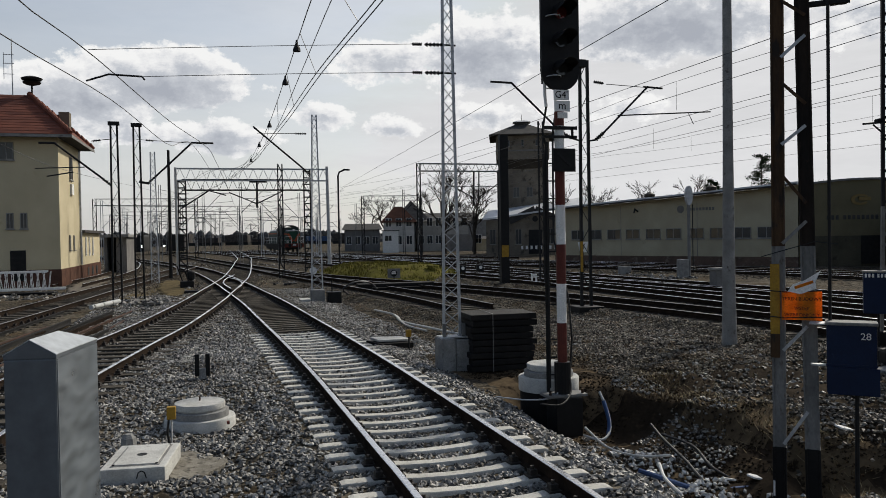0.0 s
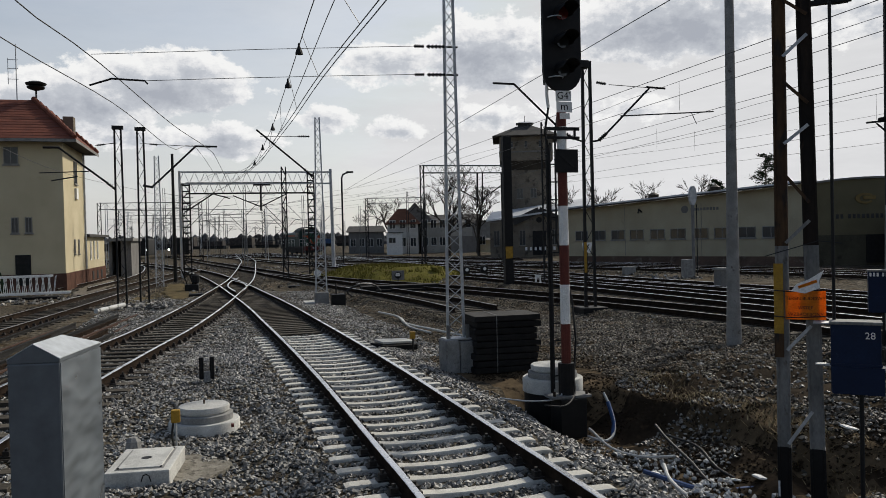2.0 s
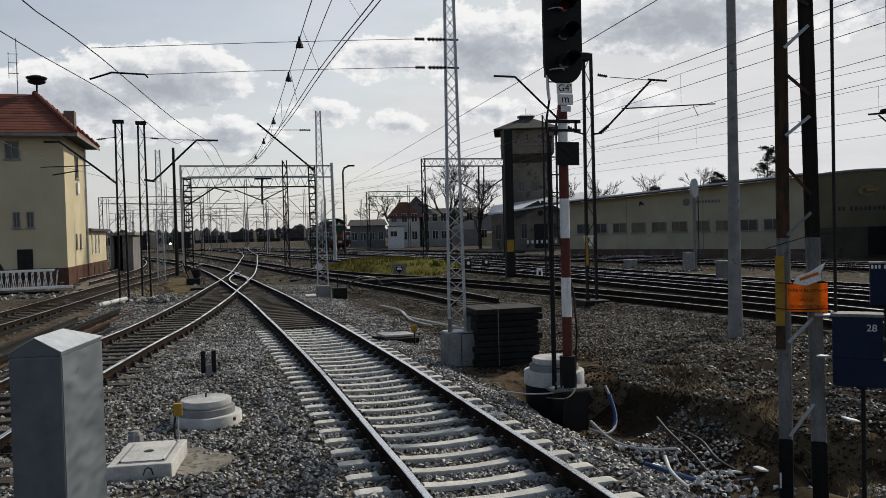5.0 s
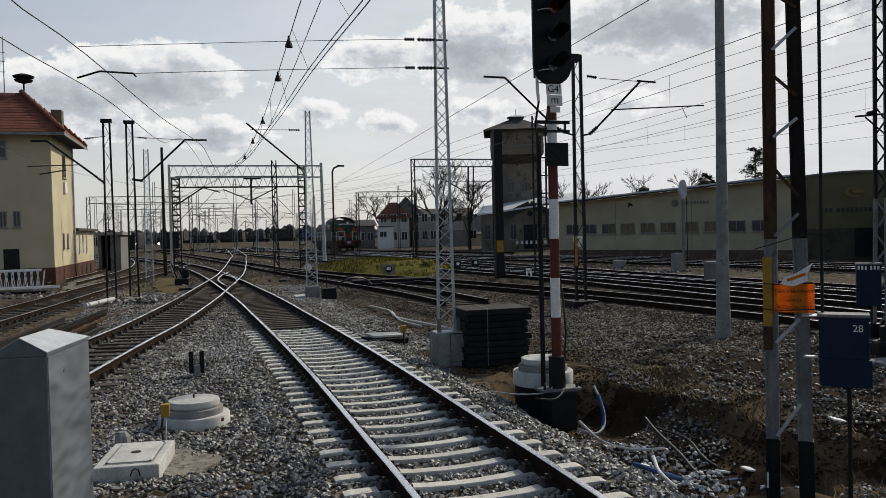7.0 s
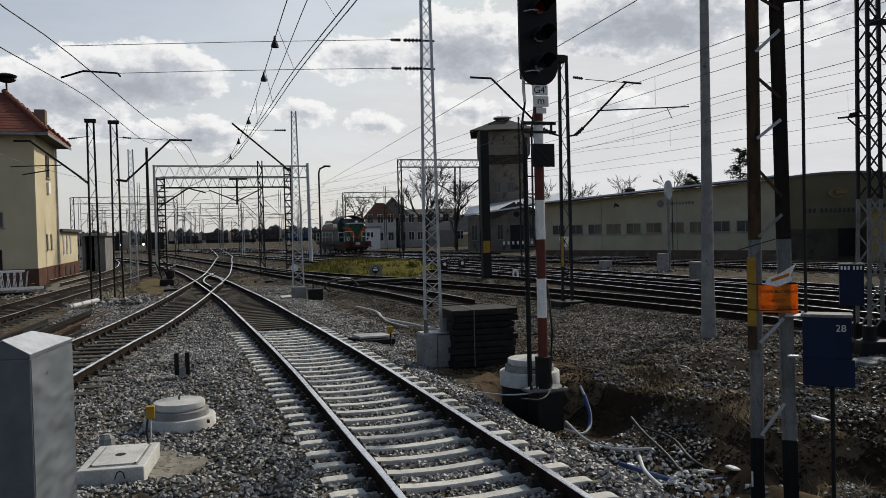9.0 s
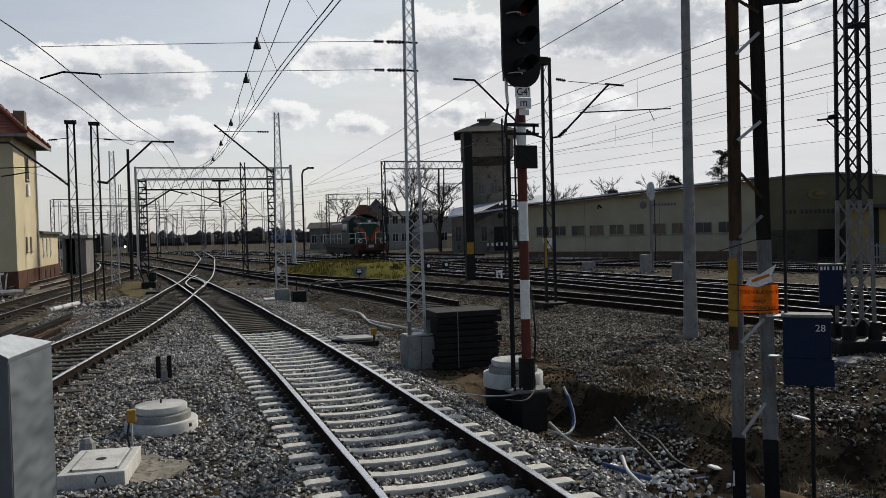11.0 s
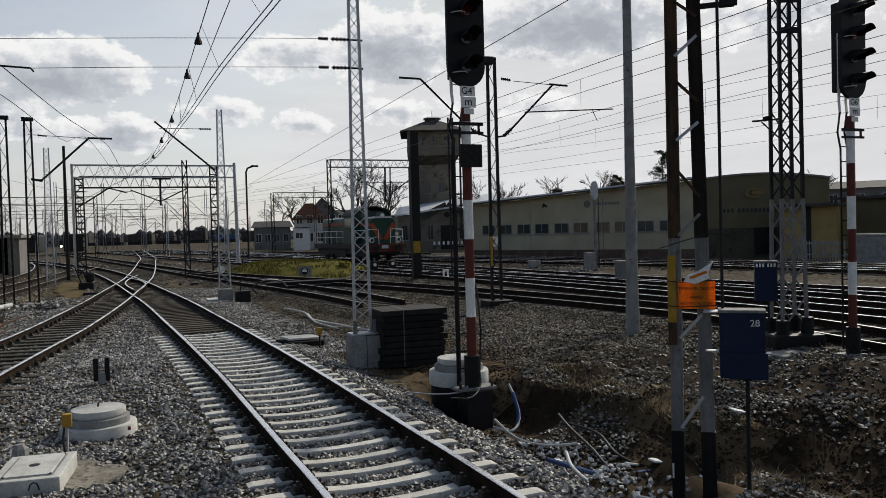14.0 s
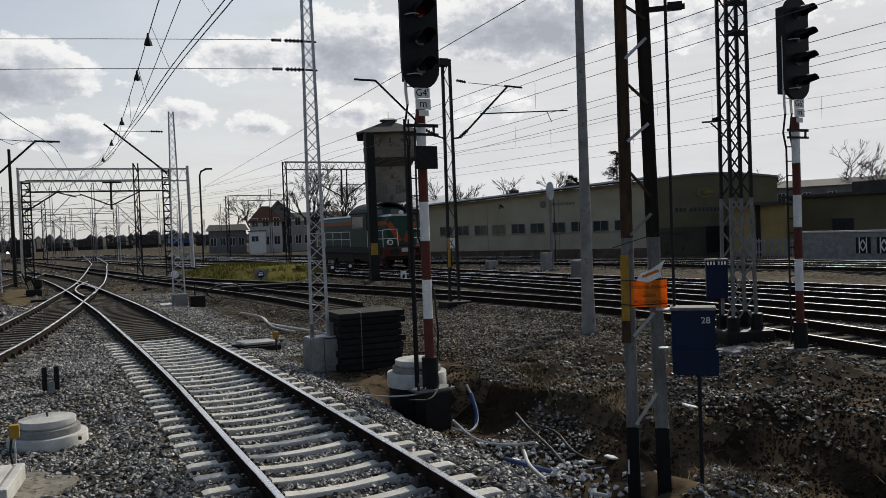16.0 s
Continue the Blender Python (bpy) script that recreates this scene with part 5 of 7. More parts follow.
    part("box", Shape().box(-0.07, -0.05, 0.14, 0.05, 0.05, 0.30), YELLOW, mk, bevel=0.01)
    tagged(part("loose_board", Shape().box(-0.5, -0.2, 0, 0.35, 0.2, 0.05, pose(3.85, 18.1, 0.03, 4, 3, 20)), CONCRETE, bevel=0.01), "pale flat board lying on gravel", "board")
    tagged(part("timber_pallet", Shape().box(-0.55, -0.3, -0.1, 0.4, 0.3, 0.03, pose(3.85, 18.1, -0.03, 2, 3, 20)), WOODTAR, bevel=0.02), "dark wooden pallet under a board", "pallet")
    tw = thing("twin_posts", "two short black posts on a small concrete base", "marker post", pose(-0.375, 14.9, 0))
    part("base", Shape().box(-0.06, -0.05, -0.25, 0.07, 0.05, 0.14), CONCRETE_OLD, tw, bevel=0.02)
    for sx, h in ((-0.10, 0.40), (0.085, 0.40)):
        part("post", Shape().box(sx - 0.035, -0.05, 0.0, sx + 0.045, 0.05, h), BLACKPAINT, tw, bevel=0.015)
    # stack of black mats
    st = thing("mat_stack", "strapped stack of black rubber crossing panels", "stack", pose(5.42, 15.0, -0.22, 0, 0, -3))
    rnd = random.Random(3)
    for i in range(9):
        a, b = rnd.uniform(-0.05, 0.05), rnd.uniform(-0.05, 0.05)
        part("panel", Shape().box(-0.72 + a, -0.45, i * 0.127, 0.60 + b, 0.5, i * 0.127 + 0.112), WOODTAR, st, at=pose(0, 0, 0, 0, rnd.uniform(-0.5, 0.5), rnd.uniform(-1.5, 1.5)), bevel=0.015)
    part("strap", Shape().box(-0.29, -0.475, 0.0, -0.275, -0.47, 1.14).box(-0.29, -0.475, 1.14, -0.275, 0.52, 1.145), GREYPAINT, st, "pale strap")
    # concrete pole
    tagged(part("concrete_pole", Shape().tube([(11.63, 16.1, -0.5), (11.63, 16.1, 0.9), (11.64, 16.1, 4.5), (11.66, 16.1, 11.5)], 0.185, 20, 0.085), CONCRETE_OLD, smooth=True), "tall tapered grey concrete pole on bare soil", "pole")
    # grassy gravel edge scraps, pale pipe ends
    tagged(part("flat_plate", Shape().box(3.05, 31.9, -0.16, 3.75, 33.0, -0.05), CONCRETE, bevel=0.02), "pale concrete slab by a mast", "slab")
    tagged(part("point_motor", Shape().box(4.1, 31.6, -0.25, 4.65, 32.2, 0.25).box(4.25, 31.7, 0.25, 4.3, 31.75, 0.7), BLACKPAINT, bevel=0.03), "black point machine box with a rod", "point machine")
    for pts, r, mat in (([(5.2, 33.5, 0.0), (4.9, 32.8, 0.3), (5.5, 33, 0.55), (6.2, 33.5, 0.45), (6.4, 33.2, 0.2)], 0.04, BLACKPIPE),
                        ([(5.15, 27.2, -0.12), (5.35, 25.0, -0.08), (5.2, 23.0, -0.1), (5.55, 20.8, -0.08), (6.1, 18.6, -0.1)], 0.035, CONCRETE),
                        ([(5.4, 24.6, -0.1), (5.1, 22.2, -0.1), (5.3, 20.5, -0.1)], 0.03, CONCRETE)):
        tagged(part("loose_pipe", Shape().tube(spline(pts, 0.2)[0], r, 8), mat, smooth=True), "loose cable duct lying on the gravel", "pipe", "loose pipes")


def build_rusty_mast():
    """The two-legged rusty mast with painted foot and orange notice."""
    root = thing("signal_gantry_mast", "rusty two-legged mast with painted foot and notice", "mast", pose(5.98, 7.13, 0, 0, 0, -41), "yard masts")
    lean = 0.0
    for x, w in ((-0.165, 0.135), (0.165, 0.15)):
        def chan(z0, z1, mat, lab, grow=0.0):
            a, b, c = w / 2 + grow, w / 2 - 0.02, 0.07 + grow
            s = Shape().slab([(x + px, py) for px, py in ((-a, -c), (-b, -c), (-b, -0.055 - grow), (b, -0.055 - grow), (b, -c), (a, -c), (a, c), (b, c), (b, 0.055), (-b, 0.055), (-b, c), (-a, c))], pose(0, 0, 0), z0, z1)
            return part("leg", s, mat, root, lab, bevel=0.004, at=pose(0, 0, 0, 0, -0.9 if x > 0 else 0.1, 0))
        chan(2.31, 6.2, RUST if x < 0 else RUSTDARK, "rusty upper leg")
        chan(0.12, 2.31, GREYPAINT, "grey painted lower leg")
        chan(-1.0, 0.12, BLACKPAINT, "black painted foot", 0.003)
    part("yellow_band", Shape().box(-0.245, -0.078, 1.36, -0.15, -0.073, 2.12), YELLOW, root, "yellow band")
    part("rust_band", Shape().box(-0.245, -0.078, 1.10, -0.15, -0.0735, 1.36), RUST, root)
    for z0, z1, s, mat in ((0.16, 0.53, 1, GALV), (1.18, 1.45, 1, GALV), (2.34, 2.58, 1, GREYPAINT), (2.77, 3.08, -1, RUST), (3.41, 3.60, 1, GALV), (3.83, 4.08, -1, RUST), (4.35, 4.56, 1, GALV), (4.77, 4.96, -1, RUST), (5.2, 5.5, 1, RUST)):
        part("brace", Shape().bar((-s * 0.12, -0.077, z0), (s * 0.12, -0.077, z1), 0.008, 0.034, up=(1, 0, 0.2)), mat, root)
    part("twig_wire", Shape().tube([(-0.33, -0.1, 2.2), (-0.1, -0.12, 2.27), (0.2, -0.1, 2.36), (0.42, -0.1, 2.33)], 0.005, 5), BLACKPIPE, root)
    part("head_arm", Shape().bar((0.08, 0, 4.89), (0.55, 0, 4.89), 0.06, 0.05).box(0.36, -0.05, 4.86, 0.52, 0.05, 4.94), DARKSTEEL, root)
    sign = part("notice", Shape().box(-0.13, -0.115, 1.52, 0.265, -0.108, 1.83), ORANGE, root, "orange construction notice")
    for text, size, z, mat in (("TEREN BUDOWY", 0.050, 1.745, BLACKPAINT), ("WSTĘP", 0.046, 1.645, REDPAINT), ("WZBRONIONY", 0.050, 1.575, REDPAINT)):
        lettering("letters", text, size, pose(0.0675, -0.1165, z, 90, 0, 0), mat, sign)
    part("torn_notice", Shape().slab(((-0.07, 1.825), (-0.02, 1.90), (0.10, 1.95), (0.25, 2.05), (0.20, 1.93), (0.21, 1.86), (0.06, 1.80)), pose(0, -0.118, 0, 90, 0, 0), 0.0, 0.008), WHITEPAINT, root, "torn pale paper notice")
    part("torn_letters", Shape().bar((0.0, -0.129, 1.865), (0.18, -0.129, 1.935), 0.004, 0.030, up=(-0.4, 0, 1)), ORANGE, root)
    for z in (1.83, 1.55):
        part("tie_wire", Shape().tube([(-0.25, -0.08, z), (-0.1, -0.118, z - 0.01), (0.32, -0.118, z + 0.01), (0.33, 0.0, z)], 0.006, 5), BLACKPIPE, root)
    part("red_scrap", Shape().lathe(((0.0, 0), (0.05, 0.02), (0.02, 0.06), (0.0, 0.07)), 7, (0.05, -0.2, -0.72)), REDPAINT, root)
    part("foot_label", Shape().box(-0.23, -0.079, -0.42, -0.21, -0.075, -0.25), WHITEPAINT, root)
    rod = thing("earthing_rod", "thin dark upright steel rod on the blue box", "rod", pose(6.14, 6.80, 0))
    part("shaft", Shape().tube([(0, 0, 1.50), (0, 0, 4.98)], 0.017, 8), DARKSTEEL, rod)
    # blue boxes on posts
    for x, y, z0, w, h, turn, txt, lab in ((6.24, 6.62, 0.80, 0.46, 0.72, -42, "28", "dark blue metal box on a thin post"), (11.98, 12.1, 0.86, 0.42, 0.80, -40, "", "blue metal box with a white strip of writing")):
        b = thing("blue_box", lab, "junction box", pose(x, y, 0, 0, 0, turn), "blue junction boxes")
        part("case", Shape().box(-w / 2, -0.11, z0, w / 2, 0.13, z0 + h), BLUEPAINT, b, bevel=0.012)
        part("cover", Shape().box(-w / 2 - 0.012, -0.125, z0 + h - 0.02, w / 2 + 0.012, 0.14, z0 + h + 0.012), GREYPAINT, b, "pale lid edge", bevel=0.006)
        part("lower_lip", Shape().box(-w / 2 - 0.008, -0.12, z0 + 0.28, w / 2 + 0.008, -0.105, z0 + 0.30), BLUEPAINT, b)
        part("post", Shape().tube([(0.05, 0.05, -0.9), (0.05, 0.05, z0 + 0.05)], 0.022, 8), DARKSTEEL, b)
        if txt:
            part("shelf", Shape().box(-w / 2 - 0.15, -0.10, z0 + 0.27, -w / 2 - 0.002, -0.01, z0 + 0.287), GALV, b, "pale bracket plate", bevel=0.003)
            part("lid_flap", Shape().box(-w / 2 - 0.16, -0.12, z0 + h - 0.02, -w / 2 - 0.013, 0.10, z0 + h - 0.006), GALV, b, "pale lid flap", bevel=0.003)
            part("lower_case", Shape().box(-w / 2 + 0.01, -0.135, z0 - 0.01, w / 2 + 0.025, -0.112, z0 + 0.27), BLUEPAINT, b, "lower door of the box", bevel=0.006)
            part("hinge", Shape().tube([(w / 2 + 0.012, -0.13, z0 + 0.36), (w / 2 + 0.012, -0.13, z0 + 0.46)], 0.010, 6), DARKSTEEL, b)
            lettering("letters", txt, 0.10, pose(0.13, -0.127, z0 + h - 0.13, 90, 0, 0), WHITEPAINT, b)
        else:
            for i in range(6):
                part("writing_bar", Shape().box(-0.19 + i * 0.06 + (0.03 if i > 2 else 0), -0.127, z0 + h - 0.11, -0.155 + i * 0.06 + (0.03 if i > 2 else 0), -0.122, z0 + h - 0.04), WHITEPAINT, b)
    # heavy lattice tower behind the second box
    t = lattice_mast("lattice_tower", "tall four-legged lattice tower, dark above and grey below", 12.42, 11.95, 2.9, 9.5, 0.43, 0.39, DARKSTEEL, 11, turn=-20, leg=0.06, depth=0.43, double=True, brace=0.016)
    t2 = lattice_mast("lattice_tower", "grey painted lower stage of a lattice tower", 12.42, 11.95, -0.3, 2.9, 0.50, 0.43, GREYPAINT, 5, turn=-20, leg=0.06, depth=0.50, double=True, brace=0.018)
    for sx in (-0.25, 0.25):
        for sy in (-0.25, 0.25):
            part("boot", Shape().slab([(sx + 0.13 * math.cos(a), sy + 0.13 * math.sin(a)) for a in np.linspace(0, 6.28, 9)[:-1]], pose(0, 0, 0), -0.2, 0.52 + 0.12 * sx), BLACKPAINT, t2, "black tarred leg boot", bevel=0.03)
    for i, (xa, la) in enumerate(((11.0, 0.95), (12.0, 0.9), (12.95, 1.0), (13.98, 1.1), (15.1, 0.9))):
        tagged(part("duct_cover", Shape().box(0, -0.16, -0.1, la, 0.13, 0.0, pose(xa, 11.35 - 0.12 * i, -0.05, 0, 0.8 * (i % 3 - 1), -5 + 2 * (i % 2))), CONCRETE_OLD, bevel=0.01), "pale concrete cable duct cover on the ground", "slab", "duct covers")
    for z in (6.15, 6.75):
        part("belt_plate", Shape().box(-0.22, -0.235, z, 0.22, -0.222, z + 0.12), DARKSTEEL, t)
    tagged(part("black_footing", Shape().box(-0.5, -0.5, -0.5, 0.5, 0.5, 0.22, pose(12.42, 11.95, 0, 0, 0, -20)), BLACKPAINT, bevel=0.05), "black tarred footing under the lattice tower", "footing", "mast footings")
    tagged(part("pale_slab", Shape().box(12.6, 9.9, -0.2, 13.3, 11.2, -0.04), CONCRETE_OLD, bevel=0.02), "pale concrete slab beside a signal", "slab")
    tagged(part("pale_slab", Shape().box(11.2, 10.9, -0.2, 12.0, 11.5, -0.03), CONCRETE_OLD, bevel=0.02), "pale concrete slab beside a signal", "slab")
    for k, (x, y) in enumerate(((11.75, 12.6), (11.9, 12.7))):
        tagged(part("white_stake", Shape().bar((x, y, -0.2), (x - 0.22, y + 0.15, 0.55), 0.05, 0.02), WHITEPAINT), "leaning white painted stake", "stake", "white stakes")


def build_pit_clutter():
    hoses = (([(5.75, 11.3, -0.05), (5.78, 11.1, -0.30), (5.72, 10.9, -0.55), (5.5, 10.75, -0.66), (5.25, 10.9, -0.6)], 0.020, PVC, "white plastic hose looping out of the pit"),
             ([(5.77, 11.2, -0.18), (5.76, 11.0, -0.45), (5.66, 10.85, -0.62)], 0.034, BLUEPIPE, "short blue plastic duct in the pit"),
             ([(5.05, 10.4, -0.35), (5.2, 10.0, -0.55), (5.5, 9.7, -0.62), (5.9, 9.5, -0.6)], 0.018, PVC, "white plastic hose on the pit floor"),
             ([(6.25, 10.6, -0.45), (6.1, 10.0, -0.52), (5.95, 9.2, -0.60), (5.8, 8.6, -0.66), (5.75, 8.0, -0.70)], 0.020, BLACKPIPE, "black cable lying in the pit"),
             ([(6.2, 10.2, -0.5), (6.25, 9.5, -0.5), (6.1, 8.8, -0.6), (6.15, 8.0, -0.68), (5.9, 7.3, -0.72)], 0.019, BLACKPIPE, "black cable lying in the pit"),
             ([(5.25, 9.2, -0.66), (5.6, 8.3, -0.68), (6.0, 8.05, -0.62), (6.4, 7.9, -0.62)], 0.034, BLUEPIPE, "dark blue duct end in the pit"),
             ([(5.6, 9.3, -0.63), (5.35, 8.7, -0.66), (5.3, 8.0, -0.7), (5.6, 7.4, -0.7)], 0.026, PVC, "pale cable on the pit floor"),
             ([(4.4, 10.5, 0.02), (4.7, 10.45, 0.0), (5.0, 10.75, 0.1), (5.1, 11.0, 0.3)], 0.012, BLACKPIPE, "thin grey cable from the signal to the track"),
             ([(4.0, 11.3, 0.0), (4.4, 11.0, -0.02), (4.8, 10.95, 0.0), (4.95, 11.0, 0.15)], 0.012, GALV, "thin grey cable from the signal to the track"))
    for pts, r, mat, lab in hoses:
        tagged(part("cable_duct", Shape().tube(spline(pts, 0.08)[0], r, 8), mat, smooth=True), lab, "cable", "loose cables")
    rnd = random.Random(8)
    s = Shape()
    for _ in range(420):
        x, y = rnd.gauss(5.45, 0.32), rnd.uniform(7.2, 9.9)
        z = float(ground_height(np.array([x]), np.array([y]), np.array([5.0]))[0])
        k = rnd.uniform(0.02, 0.055)
        m = pose(x, y, z + k * 0.3, rnd.uniform(0, 360), rnd.uniform(0, 360), rnd.uniform(0, 360))
        s.add([m @ Vector((a * k, b * k, c * k * 0.7)) for a, b, c in ((1, 0, 0), (0, 1, 0), (-1, 0.2, 0), (0, -1, 0), (0.2, 0, 1), (0, 0.1, -1))], [(0, 1, 4), (1, 2, 4), (2, 3, 4), (3, 0, 4), (1, 0, 5), (2, 1, 5), (3, 2, 5), (0, 3, 5)])
    tagged(part("rubble", s, RUBBLE), "pale broken rubble on the pit floor", "rubble", kind="stuff")
    for x, y, a in ((6.2, 8.1, 20), (6.0, 8.35, 70), (5.5, 9.3, 40), (7.6, 8.2, 10), (8.6, 9.1, 50)):
        z = float(ground_height(np.array([x]), np.array([y]), np.array([5.0]))[0])
        tagged(part("plastic_scrap", Shape().slab(((-0.12, -0.06), (0.1, -0.08), (0.15, 0.03), (0.02, 0.09), (-0.1, 0.06)), pose(x, y, z + 0.03, 8, 14, a), -0.012, 0.012), WHITEPAINT, bevel=0.006), "crumpled white plastic scrap", "litter", "white litter")
    # dry grass along the pit's rim
    v, f = [], []
    for _ in range(4200):
        if rnd.random() < 0.45:
            y = rnd.uniform(3.0, 13.0)
            x = 7.0 + 0.04 * (y - 9) + rnd.gauss(0.12, 0.26)
        else:
            x, y = rnd.uniform(7.0, 13.5), rnd.uniform(5.0, 17.0)
            if lattice_noise(np.array([x]), np.array([y]), 1.2, 21)[0] < 0.25:
                continue
        a, h, l = rnd.uniform(0, 6.28), rnd.uniform(0.03, 0.10), rnd.uniform(0.05, 0.16)
        z = float(ground_height(np.array([x]), np.array([y]), np.array([5.0]))[0])
        dx, dy = math.cos(a), math.sin(a)
        k = len(v)
        v += [(x - dy * 0.009, y + dx * 0.009, z - 0.01), (x + dy * 0.009, y - dx * 0.009, z - 0.01), (x + dx * l, y + dy * l, z + h)]
        f.append((k, k + 1, k + 2))
    s = Shape()
    s.v, s.f = v, f
    tagged(part("dry_grass", s, DRYGRASS), "dry straw-coloured grass along the pit rim", "grass", kind="stuff")


build_near_things()
build_rusty_mast()
build_pit_clutter()


# ---- mound, scrap and the far left ----
def build_mound():
    xs, ys = np.linspace(-6.5, 7.5, 70), np.linspace(-8, 12, 60)
    X, Y = np.meshgrid(xs, ys)
    cx, cy = 10.5, 50.5
    U = (X + 0.30 * Y)
    R = np.hypot(U / 5.4, (Y + 0.1) / 7.0)
    Z = 0.92 * smooth(1.0, 0.35, R) * (1 - 0.25 * smooth(0, 5, U)) + 0.07 * lattice_noise(X, Y, 0.8, 31) + 0.05 * lattice_noise(X, Y, 0.35, 32) - 0.26
    n = len(xs)
    i = (np.arange(len(ys) - 1)[:, None] * n + np.arange(n - 1)[None]).ravel()
    s = Shape()
    s.v = np.stack([X + cx, Y + cy, Z], -1).reshape(-1, 3).tolist()
    s.f = np.stack([i, i + 1, i + n + 1, i + n], 1).tolist()
    tagged(part("grassy_mound", s, GRASS, smooth=True), "low mound overgrown with yellow-green grass between tracks", "mound")
    rnd = random.Random(12)
    v, f = [], []
    for _ in range(14000):
        u, w = rnd.uniform(-6, 7), rnd.uniform(-7.8, 6)
        r = math.hypot((u + 0.3 * w) / 5.4, w / 7.0)
        if r > 1.0 - 0.12 * rnd.random():
            continue
        z = 0.92 * float(smooth(1.0, 0.35, r)) * (1 - 0.25 * float(smooth(0, 5, u + 0.3 * w))) - 0.26
        a, h = rnd.uniform(0, 6.28), rnd.uniform(0.06, 0.2)
        dx, dy = math.cos(a) * 0.03, math.sin(a) * 0.03
        k = len(v)
        v += [(cx + u - dx, cy + w - dy, z - 0.03), (cx + u + dx, cy + w + dy, z - 0.03), (cx + u + dy * 2, cy + w - dx * 2, z + h)]
        f.append((k, k + 1, k + 2))
    s = Shape()
    s.v, s.f = v, f
    tagged(part("mound_grass", s, GRASS), "yellow-green grass tufts on the mound", "grass", kind="stuff")
    s2 = Shape()
    for _ in range(40):
        x, y, k = rnd.uniform(11.9, 12.7), rnd.uniform(46, 47.5), rnd.uniform(0.08, 0.22)
        s2.lathe(((0.0, 0), (k, 0.02), (k * 0.9, k), (0.0, k * 1.3)), 6, (x, y, rnd.uniform(-0.1, 0.45)))
    tagged(part("scrub", s2, GRASS), "small dark bush on the mound", "bush", kind="stuff")
    # dead-end bumper of dark timber and the round sign
    tagged(part("buffer_stop", Shape().box(6.0, 35.5, -0.2, 9.6, 36.3, 0.28).box(6.6, 35.3, -0.2, 9.0, 35.6, 0.12), WOODTAR, bevel=0.05), "low dark timber heap at a siding's end", "buffer stop")
    sg = thing("round_sign", "grey panel with a black round sign and white bar", "railway sign", pose(9.35, 43.3, 0))
    part("post", Shape().tube([(0, 0, -0.2), (0, 0, 0.5)], 0.04, 6), DARKSTEEL, sg)
    part("panel", Shape().box(-0.36, -0.02, 0.08, 0.36, 0.02, 0.62), GREYPAINT, sg)
    part("disc", Shape().tube([(-0.02, -0.03, 0.36), (-0.02, -0.05, 0.36)], 0.19, 20), BLACKPAINT, sg)
    part("bar", Shape().box(-0.15, -0.058, 0.31, 0.11, -0.052, 0.41), WHITEPAINT, sg)
    part("arc", Shape().box(-0.12, -0.058, 0.44, 0.08, -0.052, 0.49), WHITEPAINT, sg)
    for x, y in ((14.9, 44.6), (13.6, 44.0)):
        d = thing("ground_signal", "small dwarf signal with white discs", "railway signal", pose(x, y, 0), "ground signals")
        part("post", Shape().tube([(0, 0, -0.2), (0, 0, 0.35)], 0.04, 6), DARKSTEEL, d)
        part("head", Shape().box(-0.22, -0.1, 0.25, 0.22, 0.1, 0.68), BLACKPAINT, d, bevel=0.06)
        part("disc", Shape().tube([(0.02, -0.11, 0.5), (0.02, -0.12, 0.5)], 0.10, 12), WHITEPAINT, d)
    w = thing("white_marker", "low white trapezoid track marker", "marker", pose(14.8, 35.9, 0))
    part("side", Shape().bar((-0.14, 0, -0.1), (-0.10, 0, 0.42), 0.07, 0.07), WHITEPAINT, w)
    part("side", Shape().bar((0.14, 0, -0.1), (0.10, 0, 0.42), 0.07, 0.07), WHITEPAINT, w)
    part("top", Shape().box(-0.14, -0.035, 0.38, 0.14, 0.035, 0.48), WHITEPAINT, w)
    y_ = thing("track_sign", "small white board with a black letter on a post", "railway sign", pose(19.9, 40.9, 0))
    part("post", Shape().tube([(0, 0, -0.2), (0, 0, 1.4)], 0.035, 6), DARKSTEEL, y_)
    part("board", Shape().slab(((-0.32, 1.95), (0.32, 1.95), (0.2, 1.35), (-0.2, 1.35)), pose(0, 0, 0, 90, 0, 0), -0.01, 0.02), WHITEPAINT, y_)
    lettering("letters", "Y", 0.5, pose(0, -0.026, 1.66, 90, 0, 0), BLACKPAINT, y_)
    sgn = thing("rear_signal", "grey signal seen from behind on a thin post", "railway signal", pose(25.9, 39.5, 0))
    part("post", Shape().tube([(0, 0, -0.2), (0, 0, 4.0)], 0.09, 8), GREYPAINT, sgn)
    part("ladder", Shape().tube([(0.25, 0, -0.1), (0.25, 0, 4.0)], 0.03, 6), DARKSTEEL, sgn)
    part("head", Shape().slab([(0.22 * math.cos(a), 4.5 + 0.56 * math.sin(a)) for a in np.linspace(0, 2 * math.pi, 17)[:-1]], pose(0, 0, 0, 90, 0, 0), -0.1, 0.1), GALV, sgn, "pale rounded back of the head")
    part("cabinet", Shape().box(-0.65, -0.3, -0.2, -0.2, 0.3, 0.85), CONCRETE_OLD, sgn, "pale relay box", bevel=0.04)
    r = thing("relay_box", "dark relay box with a pale lid", "cabinet", pose(20.2, 28.7, 0))
    part("body", Shape().box(-0.25, -0.25, -0.2, 0.25, 0.25, 0.80), HOUSEGREY, r, bevel=0.03)
    part("lid", Shape().box(-0.3, -0.3, 0.80, 0.3, 0.3, 0.90), CONCRETE_OLD, r, bevel=0.03)
